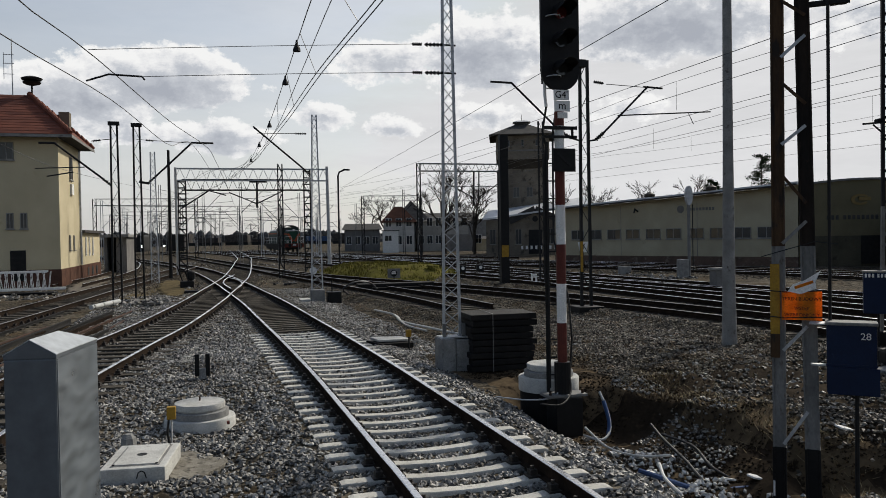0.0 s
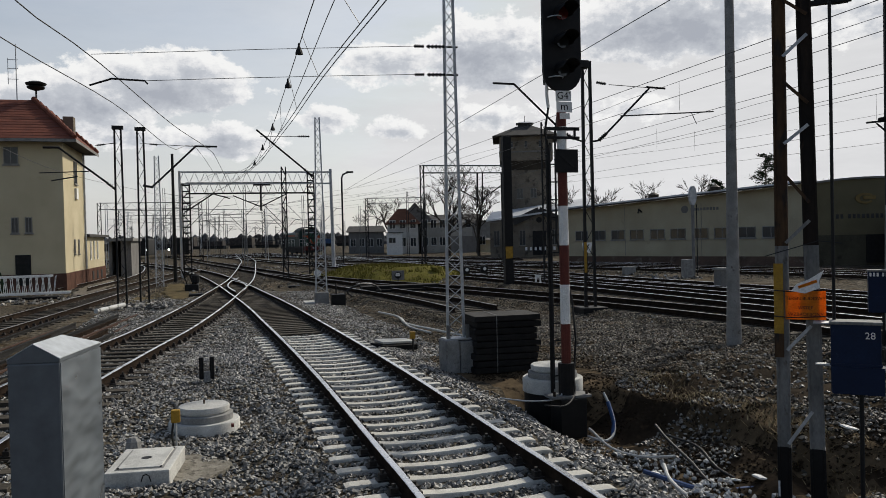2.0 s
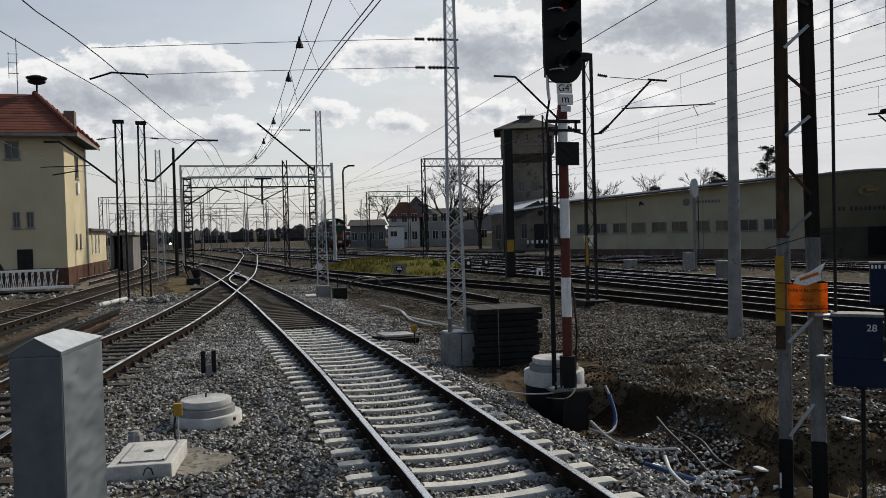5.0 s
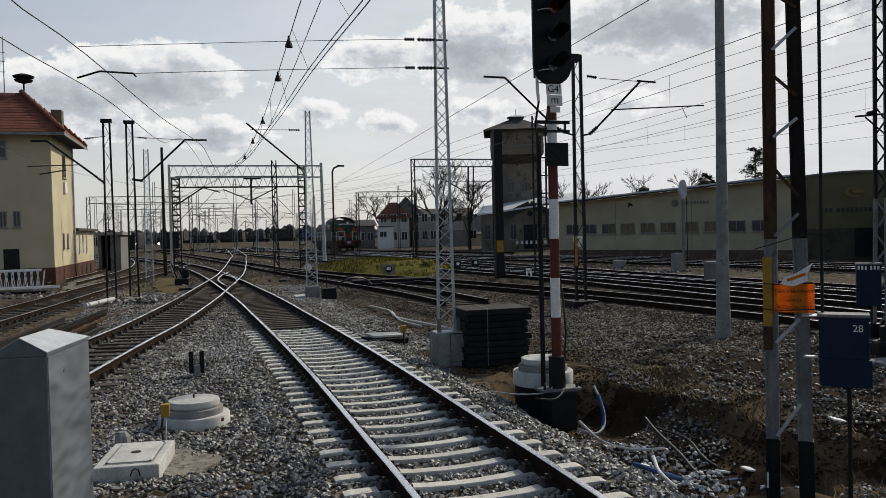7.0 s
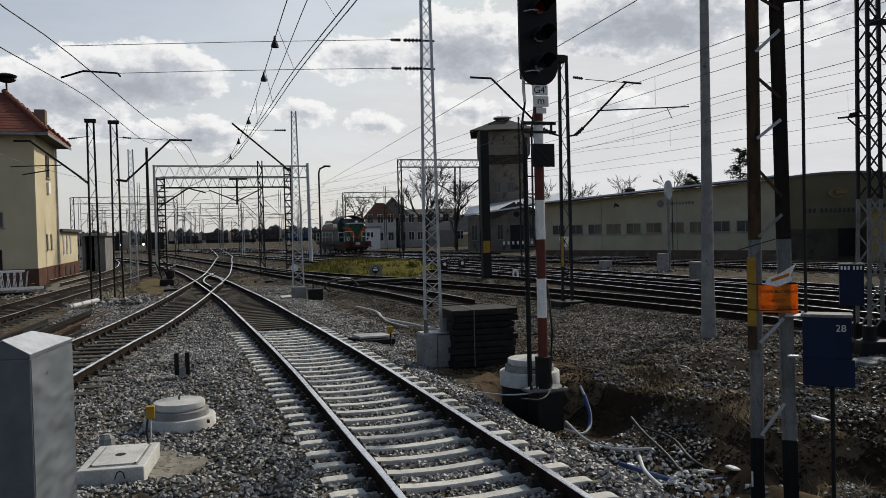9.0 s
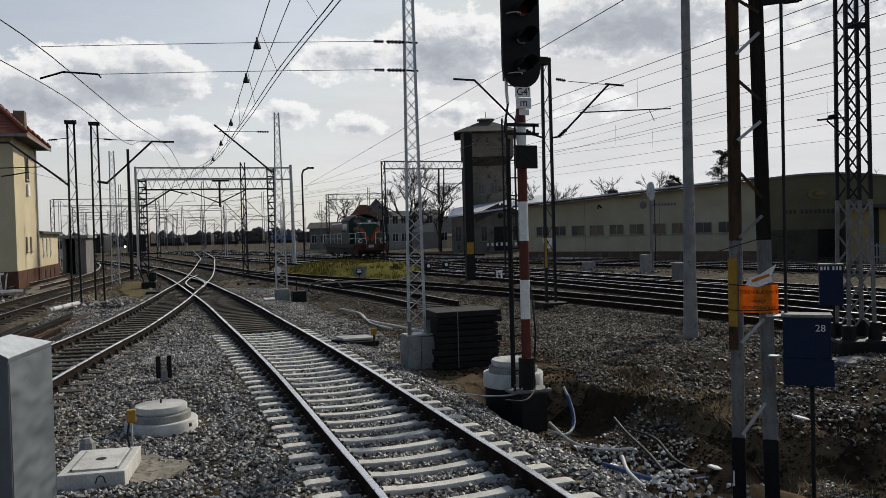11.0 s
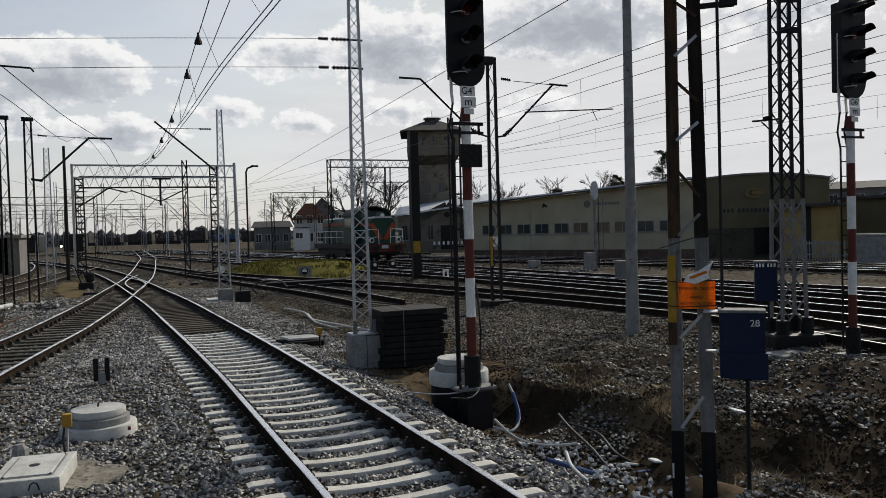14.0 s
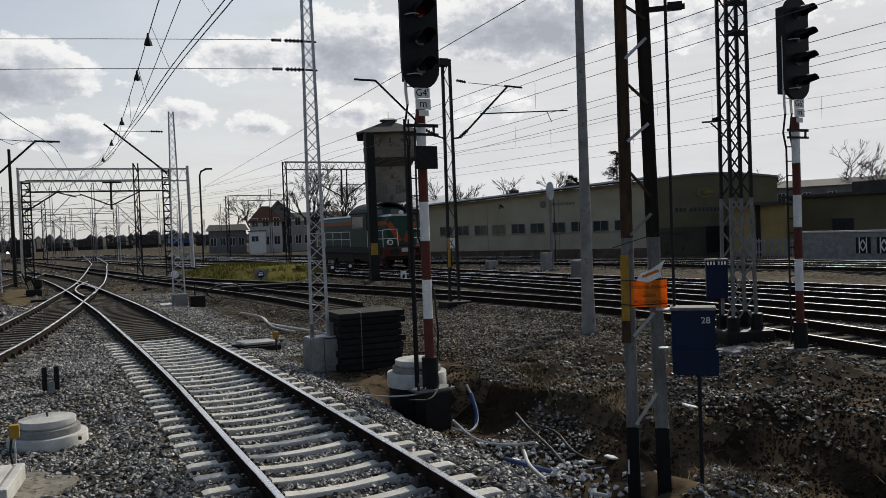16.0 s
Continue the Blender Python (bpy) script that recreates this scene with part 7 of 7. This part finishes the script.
def build_hall():
    """The long low hall; local x runs along its front towards the road end."""
    a, b = Vector((29.2, 63.3, 0)), Vector((38.85, 45.95, 0))
    d = (b - a).normalized()
    turn = math.degrees(math.atan2(d.y, d.x))
    L = (b - a).length
    root = thing("long_hall", "long cream hall with a row of small windows", "building", pose(a.x, a.y, 0, 0, 0, turn))
    back = 16.0
    part("wall", Shape().add([(-1.2, 0, 0.5), (L, 0, 0.5), (L, 0, 5.55), (-1.2, 0, 4.5), (-1.2, back, 0.5), (L, back, 0.5), (L, back, 4.4), (-1.2, back, 4.0)], [(0, 1, 2, 3), (5, 4, 7, 6), (4, 0, 3, 7), (3, 2, 6, 7), (0, 4, 5, 1)]), RENDER_HALL, root, "cream rendered wall")
    part("plinth", Shape().box(-1.2, -0.05, -0.3, L + 0.02, 0.3, 0.5), PLINTH, root, "faded dull red plinth")
    part("roof_edge", Shape().bar((-1.4, -0.35, 4.60), (L + 0.25, -0.35, 5.68), 0.8, 0.16), ROOFLIGHT, root, "pale roof edge")
    part("gutter", Shape().tube([(-1.4, -0.78, 4.5), (L + 0.2, -0.78, 5.58)], 0.07, 6), ROOFDARK, root)
    m = pose(0, 0, 0)
    x = 1.0
    for k in range(10):
        xx = L - 2.2 - k * 1.78 - (k // 2) * 0.10
        window(root, xx, 1.86, 1.30, 0.82, m, frame_mat=CONCRETE_OLD, bars=1)
    for x in (L * 0.28, L * 0.62):
        part("joint", Shape().box(x - 0.02, -0.012, 0.5, x + 0.02, -0.003, 4.6), HOUSEGREY, root)
    part("wall_lamp", Shape().tube([(L * 0.36, 0, 4.1), (L * 0.36, -0.45, 4.3), (L * 0.36, -0.55, 4.0)], 0.07, 6), DARKSTEEL, root)
    s = Shape().tube([(L - 8.9, -0.03, 4.15), (L - 8.9, -0.05, 4.15)], 0.30, 16)
    part("round_emblem", s, HOUSEGREY, root)
    for i in range(9):
        part("writing_bar", Shape().box(L - 8.4 + i * 0.26, -0.03, 4.02, L - 8.22 + i * 0.26, -0.012, 4.24), HOUSEGREY, root)
    for x, z in ((6.5, 5.3), (12.0, 5.6)):
        part("roof_vent", Shape().tube([(x, 3, 4.2), (x, 3, z)], 0.2, 8).lathe(((0.4, 0), (0.45, 0.3), (0.1, 0.5)), 10, (x, 3, z)), DARKSTEEL, root)
    part("roof_light", Shape().box(3, 4, 4.2, 9, 7, 5.0), ROOFDARK, root)
    # the gable end, olive, with a shallow curved top
    e = thing("hall_end", "olive rendered hall end with a curved top", "building", pose(b.x, b.y, 0, 0, 0, turn + 38))
    W = 9.6
    arc = [(0, -0.2), (W, -0.2)] + [(W * (1 - t), 5.52 + 0.55 * math.sin(math.pi * (0.12 + 0.80 * (1 - t))) - 0.2) for t in np.linspace(0, 1, 13)]
    part("wall", Shape().slab(arc, pose(0.06, 0, 0, 90, 0, 0), -12, 0.0), RENDER_OLIVE, e, "olive rendered wall")
    top = [(W * t, 5.60 + 0.55 * math.sin(math.pi * (0.12 + 0.80 * t)) - 0.2) for t in np.linspace(0, 1, 13)]
    part("roof_edge", Shape().slab(top + [(x, z - 0.14) for x, z in reversed(top)], pose(0.06, 0, 0, 90, 0, 0), -12.2, 0.15), HOUSEGREY, e)
    part("emblem", Shape().slab([(4.1 + 0.62 * math.cos(t), 4.45 + 0.38 * math.sin(t)) for t in np.linspace(0.6, 5.6, 14)] + [(4.15 + 0.42 * math.cos(t), 4.45 + 0.24 * math.sin(t)) for t in np.linspace(5.6, 0.6, 14)], pose(0, 0, 0, 90, 0, 0), 0.02, 0.08), OCHRE, e, "curved ochre emblem")
    part("emblem_core", Shape().box(4.0, -0.08, 4.38, 4.8, -0.02, 4.62), OCHRE, e)
    for i in range(14):
        part("writing_bar", Shape().box(1.9 + i * 0.30 + (0.2 if i > 2 else 0), -0.03, 3.08, 2.08 + i * 0.30 + (0.2 if i > 2 else 0), -0.005, 3.38), ROOFDARK, e)
    part("lower_wall", Shape().box(0.1, -0.12, -0.2, W, -0.02, 1.95), OLIVE_LOW, e, "dark olive lower wall")
    part("door", Shape().box(4.1, -0.2, 0, 5.6, -0.125, 1.95), DARKSTEEL, e)
    part("shutter", Shape().box(5.9, -0.2, 0, 8.8, -0.125, 2.1), OLIVE_LOW, e)
    part("notice", Shape().box(6.6, -0.22, 1.75, 7.3, -0.205, 2.0), WHITEPAINT, e)
    # hall beyond, and its yard wall
    h2 = thing("olive_hall", "low olive hall behind a pale wall", "building", pose(47.5, 41.0, 0, 0, 0, -86))
    part("wall", Shape().box(0, 0, -0.3, 40, 12, 3.75), RENDER_OLIVE, h2)
    part("roof", Shape().box(-0.4, -0.5, 3.75, 40.4, 12.4, 3.95), ROOFDARK, h2)
    part("upper_roof", Shape().box(1.0, 6, 3.95, 40, 13, 4.9), ROOFDARK, h2)
    for i in range(9):
        window(h2, 4.2 + i * 4.0, 1.3, 1.6, 0.9, pose(0, 0, 0), frame_mat=ROOFDARK, bars=2)
    w = thing("yard_wall", "pale concrete yard wall with patterned panels", "wall", pose(40.2, 34.2, 0, 0, 0, -83))
    part("wall", Shape().box(0, 0, -0.3, 34, 0.25, 1.42), CONCRETE_OLD, w)
    part("coping", Shape().box(-0.05, -0.06, 1.42, 34.05, 0.31, 1.52), CONCRETE, w)
    for i in range(7):
        x = 3.75 + i * 1.2
        part("panel", Shape().box(x, -0.03, 0.20, x + 0.85, -0.004, 1.12), DARKSTEEL, w, "dark recessed panel")
        part("panel_cross", Shape().bar((x + 0.22, -0.05, 0.22), (x + 0.22, -0.05, 1.1), 0.05).bar((x + 0.63, -0.05, 0.22), (x + 0.63, -0.05, 1.1), 0.05).bar((x + 0.25, -0.06, 0.66), (x + 0.42, -0.06, 0.98), 0.05).bar((x + 0.42, -0.06, 0.98), (x + 0.6, -0.06, 0.66), 0.05).bar((x + 0.25, -0.06, 0.66), (x + 0.42, -0.06, 0.34), 0.05).bar((x + 0.42, -0.06, 0.34), (x + 0.6, -0.06, 0.66), 0.05), WHITEPAINT, w)
    g = thing("site_fence", "weathered grey picket fence before yellow sheds", "fence", pose(39.5, 37.8, 0, 0, 0, -80))
    for i in range(22):
        part("picket", Shape().box(i * 0.19, 0, -0.1, i * 0.19 + 0.07, 0.03, 1.12), CONCRETE_OLD, g)
    part("rail", Shape().box(0, 0.03, 0.9, 4.2, 0.06, 1.0).box(0, 0.03, 0.2, 4.2, 0.06, 0.3), CONCRETE_OLD, g)
    y = thing("yellow_shed", "small yellow shed with metal cladding", "shed", pose(43.0, 39.5, 0, 0, 0, -60))
    part("wall", Shape().box(-1.8, 0, -0.2, 1.6, 3, 3.3), surface("yellow_cladding", (0.26, 0.19, 0.075), (0.33, 0.24, 0.10), 0.8, 0.8, bump=0.1), y)
    part("post", Shape().box(-0.3, -0.1, -0.2, 0.0, -0.01, 3.4), DARKSTEEL, y)
    part("roof", Shape().box(-2.2, -0.8, 3.3, 1.8, 3.2, 3.5), ROOFDARK, y)


def house(name, label, x, y, w, d, ze, zr, wall, roof, rows, cols, turn=0, hip=0.0):
    root = thing(name, label, "house", pose(x, y, 0, 0, 0, turn), "distant houses")
    part("wall", Shape().box(0, 0, -0.5, w, d, ze), wall, root)
    o = 0.5
    part("roof", Shape().add([(-o, -o, ze), (w + o, -o, ze), (w + o, d + o, ze), (-o, d + o, ze), (hip, d / 2, zr), (w - hip, d / 2, zr)], [(3, 2, 1, 0), (0, 1, 5, 4), (1, 2, 5), (2, 3, 4, 5), (3, 0, 4)]), roof, root)
    for r in range(rows):
        for c in range(cols):
            window(root, (c + 0.5) * w / cols, 1.0 + r * 2.9, 0.95, 1.4, pose(0, 0, 0), sill=False)
    return root


def build_far_houses():
    tile = surface("far_dark_tile", (0.050, 0.026, 0.020), (0.075, 0.038, 0.028), 0.6, 0.9, bump=0.1)
    house("distant_house", "white two-storey house with a dark red hipped roof", 25.5, 125.5, 5.0, 7, 4.6, 7.3, HOUSEWHITE, tile, 2, 3, -12, 1.8)
    house("distant_house", "tall grey house with a steep dark pyramid roof", 29.5, 134.0, 5.4, 7, 5.2, 8.6, HOUSEGREY, ROOFDARK, 2, 2, -12, 2.6)
    house("distant_house", "long pale two-storey house with rows of windows", 31.2, 126.0, 8.6, 7, 4.7, 5.0, HOUSEPALE, ROOFDARK, 2, 6, -12)
    tagged(part("yard_wall_grey", Shape().box(0, 0, -0.4, 5.6, 0.4, 2.5, pose(34.0, 121.0, 0, 0, 0, -12)), HOUSEGREY, bevel=0.03), "bare grey rendered wall before the houses", "wall")
    house("distant_house", "dark grey low house with a shallow roof", 21.0, 138.0, 6.2, 8, 3.6, 4.7, HOUSEGREY, ROOFDARK, 1, 4, -10)
    house("distant_house", "low cream shed with dark roof", 39.2, 121.0, 4.2, 5, 1.7, 2.1, RENDER_CREAM, ROOFDARK, 1, 2, -16)
    wb = thing("white_board", "white panelled cabin beside the house", "cabin", pose(24.4, 121.0, 0, 0, 0, -12))
    part("wall", Shape().box(0, 0, -0.3, 2.5, 2.5, 3.2), WHITEPAINT, wb)
    window(wb, 0.9, 1.6, 1.1, 0.9, pose(0, 0, 0), sill=False)
    part("roof", Shape().box(-0.15, -0.15, 3.2, 2.65, 2.65, 3.32), ROOFDARK, wb)
    house("distant_house", "dark far workshop with low roof", 40.0, 190.0, 22.0, 12, 6.0, 8.0, HOUSEGREY, ROOFDARK, 1, 6, -12)
    for x, y, w, ze in ((78, 74, 20, 6.0), (92, 56, 18, 6.6), (70, 92, 16, 5.4)):
        house("distant_house", "dark grey far block rising over the olive hall", x, y, w, 9, ze, ze + 1.0, HOUSEGREY, ROOFDARK, 2, 7, -58)
    for i in range(11):
        x = -44 + i * 7.6
        mat = WAGONBLUE if i == 9 else WAGON
        w = thing("goods_wagon", "distant dark brown goods wagon" if mat is WAGON else "distant blue goods wagon", "wagon", pose(x, 262 - i * 3.0, 0, 0, 0, -21 + 90 - 90), "distant wagons")
        part("body", Shape().box(0, -1.4, 1.2, (6.9, 5.2, 6.0)[i % 3], 1.4, (4.0, 2.6, 3.4, 2.2)[i % 4]), mat, w, bevel=0.1)
        part("frame", Shape().box(0, -1.2, 0.3, 6.9, 1.2, 1.2), DARKSTEEL, w)
    for x, y in ((-12.6, 138), (-9.2, 139)):
        t = thing("far_headlamp", "bright far headlight of a waiting train", "headlight", pose(x, y, 0))
        part("case", Shape().tube([(0, 0.2, 1.35), (0, 0, 1.35)], 0.2, 10), DARKSTEEL, t)
        part("lens", Shape().tube([(0, 0, 1.35), (0, -0.05, 1.35)], 0.16, 10), TAILGLOW, t)
    tr = thing("waiting_train", "dark train standing far down the yard", "train", pose(-15.4, 139.5, 0))
    part("body", Shape().box(0, 0, 0.4, 3.0, 14, 3.3), DARKSTEEL, tr, bevel=0.3)
    tr = thing("waiting_train", "dark train standing far down the yard", "train", pose(-9.0, 140.5, 0))
    part("body", Shape().box(0, 0, 0.4, 3.0, 14, 3.3), DARKSTEEL, tr, bevel=0.3)


# ---- trees ----
def bare_tree(x, y, h, seed, spread=0.42, mat=BARK, label="bare leafless tree with fine twigs"):
    rnd = random.Random(seed)
    root = thing("bare_tree", label, "tree", pose(x, y, 0), "bare trees")
    trunk, crown = Shape(), Shape()

    def grow(p, d, length, r, level):
        q = p + d * length
        mid = p.lerp(q, 0.5) + Vector((rnd.uniform(-1, 1), rnd.uniform(-1, 1), 0)) * length * 0.05
        (trunk if level == 0 else crown).tube([p, mid, q], r, 5 if level < 2 else 3, r * 0.62)
        if level >= 6:
            return
        for _ in range(rnd.choice((2, 3, 3)) if level < 4 else rnd.choice((2, 3, 4))):
            t = rnd.uniform(0.45, 1.0)
            nd = (d + Vector((rnd.gauss(0, spread), rnd.gauss(0, spread), rnd.gauss(0.08, 0.2)))).normalized()
            grow(p.lerp(q, t), nd, length * rnd.uniform(0.58, 0.82), max(r * 0.58, 0.020), level + 1)
    grow(Vector((0, 0, -0.3)), Vector((0, 0, 1)), h * 0.30, h * 0.018, 0)
    part("trunk", trunk, mat, root)
    part("crown", crown, mat, root, "fine bare twigs")
    return root


def conifer(x, y, z, h, seed, label):
    rnd = random.Random(seed)
    root = thing("pine_tree", label, "tree", pose(x, y, 0), "pines")
    part("trunk", Shape().tube([(0, 0, -0.3), (0.1, 0, z), (0.0, 0, z + h)], 0.16, 7, 0.04), BARK, root)
    v, f = [], []
    boughs, limbs = [], Shape()
    for i in range(26):
        t = i / 25
        a, reach = rnd.uniform(0, 6.28), h * (0.10 + 0.34 * (1 - t)) * rnd.uniform(0.55, 1.2)
        tip = Vector((math.cos(a) * reach, math.sin(a) * reach, z + h * (0.12 + 0.88 * t) + reach * 0.15))
        limbs.tube([(0, 0, tip.z - reach * 0.35), tip], 0.035, 4, 0.015)
        boughs.append((Vector((0, 0, tip.z - reach * 0.35)), tip, 0.10 * h * (1.15 - 0.6 * t)))
    part("limbs", limbs, BARK, root)
    for _ in range(3600):
        p, q, w = rnd.choice(boughs)
        c = p.lerp(q, 0.35 + 0.7 * rnd.random()) + Vector((rnd.gauss(0, 1), rnd.gauss(0, 1), rnd.gauss(0, 0.5))) * w * 0.55
        k, n = len(v), rnd.uniform(0.05, 0.13)
        d1 = Vector((rnd.gauss(0, 1), rnd.gauss(0, 1), rnd.gauss(0, 0.5))).normalized() * n
        d2 = Vector((rnd.gauss(0, 1), rnd.gauss(0, 1), rnd.gauss(0, 0.5))).normalized() * n
        v += [c - d1, c + d1 * 0.4 + d2, c + d1 - d2 * 0.3]
        f.append((k, k + 1, k + 2))
    s = Shape()
    s.v, s.f = v, f
    part("crown", s, NEEDLE, root, "dark needle crown")


def build_trees():
    for x, y, h, sd in ((31.2, 150.0, 14.0, 1), (28.4, 152, 11, 2), (27.5, 97.0, 9.5, 3), (29.8, 104, 11.5, 4), (32.4, 99, 9.5, 5), (36.5, 112, 10.0, 6), (45.0, 92.0, 10.5, 7), (47.5, 96, 9.5, 17), (56.1, 96, 10.5, 8), (60.5, 92, 10.5, 9), (64, 96, 9.5, 18),
                        (72, 83, 8.5, 10), (76, 70.0, 9.0, 11), (88, 69.0, 11.0, 12), (80, 53.0, 10.0, 13), (84, 49, 11.0, 14), (70, 50, 8.0, 15), (66, 76, 8.5, 16)):
        bare_tree(x, y, h * 1.35, sd)
    conifer(46.2, 59.2, 3.8, 5.2, 1, "dark pine rising behind the hall")
    conifer(43.6, 62.5, 3.6, 3.4, 2, "dark pine top behind the hall")
    conifer(48.3, 57.0, 4.0, 2.2, 3, "dark pine top behind the hall")
    rnd = random.Random(9)
    s = Shape()
    for i in range(4200):
        a = rnd.uniform(-0.75, 1.35)
        d = rnd.uniform(330, 520)
        x, y = d * math.sin(a), d * math.cos(a)
        r = rnd.uniform(0.7, 2.3)
        z = rnd.uniform(0, 5.2) * (0.55 + 0.3 * math.sin(a * 17) ** 2 + 0.25 * math.sin(a * 61) ** 2)
        s.lathe(((0.1, -r), (r * rnd.uniform(0.7, 1), -r * 0.3), (r * rnd.uniform(0.5, 0.9), r * 0.4), (0.1, r * rnd.uniform(0.7, 1.1))), 6, (x, y, z))
    tagged(part("far_woods", s, FARWOOD), "leafless woods along the horizon, coloured paler for haze", "woods", kind="stuff")
    hb = thing("apartment_house", "distant blocky building on the skyline", "building", pose(70, 300, 0))
    part("wall", Shape().box(0, 0, -1, 40, 12, 8), HOUSEGREY, hb)
    part("roof", Shape().box(-0.5, -0.5, 8, 40.5, 12.5, 8.5), ROOFDARK, hb)


build_signal_box()
build_water_tower()
build_hall()
build_far_houses()
build_trees()


# ---- loose stones ----
def scatter_stones(name, label, seed, count, xr, yr, size, mat, keep):
    """Angular stones strewn over the ground, all in one mesh."""
    r = np.random.RandomState(seed)
    x, y = r.uniform(*xr, count), yr[0] + (yr[1] - yr[0]) * r.uniform(0, 1, count) ** 1.35
    td = track_distance(x, y)
    ok = keep(x, y, td)
    x, y, td = x[ok], y[ok], td[ok]
    z = ground_height(x, y, td)
    n = len(x)
    base = np.array([(1, 0.1, 0.1), (0.15, 1, -0.1), (-1, -0.1, 0.15), (-0.1, -1, 0), (0.25, 0.15, 0.8), (-0.3, -0.2, 0.75), (0, 0, -0.8)])
    tri = np.array([(0, 1, 4), (1, 2, 5), (1, 5, 4), (2, 3, 5), (3, 0, 4), (3, 4, 5), (1, 0, 6), (2, 1, 6), (3, 2, 6), (0, 3, 6)])
    s = r.uniform(size[0], size[1], n)[:, None, None]
    P = base[None] * (1 + r.uniform(-0.28, 0.28, (n, 7, 3))) * s * np.array([1, r.uniform(0.6, 0.9), 0.78])
    a, b = r.uniform(0, 6.283, n), r.normal(0, 0.65, n)
    ca, sa, cb, sb = np.cos(a)[:, None], np.sin(a)[:, None], np.cos(b)[:, None], np.sin(b)[:, None]
    X, Y, Z = P[..., 0], P[..., 1], P[..., 2]
    Y, Z = Y * cb - Z * sb, Y * sb + Z * cb
    X, Y = X * ca - Y * sa, X * sa + Y * ca
    V = np.stack([X + x[:, None], Y + y[:, None], Z + z[:, None] + 0.38 * s[..., 0]], -1).reshape(-1, 3)
    F = (tri[None] + 7 * np.arange(n)[:, None, None]).reshape(-1, 3)
    me = bpy.data.meshes.new(name)
    me.vertices.add(len(V))
    me.vertices.foreach_set("co", V.ravel())
    me.loops.add(F.size)
    me.loops.foreach_set("vertex_index", F.ravel().astype(np.int32))
    me.polygons.add(len(F))
    me.polygons.foreach_set("loop_start", np.arange(0, F.size, 3, dtype=np.int32))
    me.polygons.foreach_set("use_smooth", np.zeros(len(F), bool))
    me.update(calc_edges=True)
    me.materials.append(mat)
    tagged(new(name, me), label, "ballast", kind="stuff")


def on_sleeper(x, y):
    """True on the tops of the near track's concrete sleepers."""
    hit = np.zeros(x.shape, bool)
    pts, way = spline(LINES["near"], 0.492)
    for p, d in zip(pts, way):
        if 4 < p[1] < 22:
            along, across = (x - p[0]) * d[0] + (y - p[1]) * d[1], (x - p[0]) * d[1] - (y - p[1]) * d[0]
            hit |= (abs(along) < 0.115) & (abs(across) < 1.33)
    return hit


scatter_stones("ballast", "grey angular crushed ballast stones between the tracks", 1, 46000, (-3.9, 4.4), (5.5, 20.0), (0.020, 0.046), STONE, lambda x, y, td: (x < 4.3) & ~on_sleeper(x, y))
scatter_stones("ballast_far", "grey crushed ballast stones further along the tracks", 2, 40000, (-4.5, 5.5), (17.0, 40.0), (0.026, 0.054), STONE, lambda x, y, td: (x < 5.5 - 0.03 * y) & ~on_sleeper(x, y))
scatter_stones("gravel_bank", "loose stones strewn over the bare bank", 3, 110000, (6.7, 16.5), (3.0, 24.0), (0.010, 0.050), STONE_BANK,
               lambda x, y, td: lattice_noise(x, y, 1.6, 40) + 0.8 * lattice_noise(x, y, 0.55, 41) + 1.1 * lattice_noise(x, y, 0.06, 47) > np.where((y < 7.8) & (x < 8.2), 0.45, -0.1) + 1.2 * smooth(7.6, 7.2, x - 0.04 * (y - 9) + 0.3 * lattice_noise(x, y, 0.7, 48)))
scatter_stones("pale_gravel", "paler crushed stones thinly strewn over the bank", 8, 8000, (6.7, 16.5), (4.0, 22.0), (0.014, 0.048), STONE,
               lambda x, y, td: (lattice_noise(x, y, 1.1, 46) > 0.0) & (x > 7.5) & ((y > 7.8) | (x > 8.4)))
scatter_stones("gravel_middle", "loose stones between siding and near track", 4, 46000, (4.3, 13.0), (12.5, 42.0), (0.018, 0.042), STONE_MID,
               lambda x, y, td: (lattice_noise(x, y, 1.6, 42) > -0.6) & (y > 12.5) & ((y > 15.2) | (x > 6.9)))
scatter_stones("gravel_pit", "scattered stones on the pit's floor and sides", 5, 9000, (4.2, 7.2), (4.0, 13.0), (0.014, 0.040), STONE, lambda x, y, td: lattice_noise(x, y, 0.7, 43) > 0.0)
scatter_stones("soil_clods", "dark brown soil clods over the dug ground", 6, 45000, (4.5, 15.0), (3.0, 16.0), (0.006, 0.030), SOIL, lambda x, y, td: ((x < 7.4) | ((y < 8.4) & (x < 11.5))) & (td > 1.7) & (lattice_noise(x, y, 0.9, 44) > -0.3))


scatter_stones("yard_rubble", "pale and dark lumps of rubble strewn between the far tracks", 9, 9000, (-12.0, 27.0), (38.0, 95.0), (0.05, 0.13), RUBBLE_FAR,
               lambda x, y, td: (td > 1.3) & (lattice_noise(x, y, 4.0, 71) + 0.8 * lattice_noise(x, y, 1.2, 72) > 0.1) & ~((x > -17.5) & (x < -8.3) & (y > 46) & (y < 62)))
scatter_stones("yard_ballast", "brown-grey ballast between the rails down the yard", 10, 30000, (-9.0, 30.0), (33.0, 80.0), (0.035, 0.075), STONE_MID, lambda x, y, td: td < 1.9)


motions()
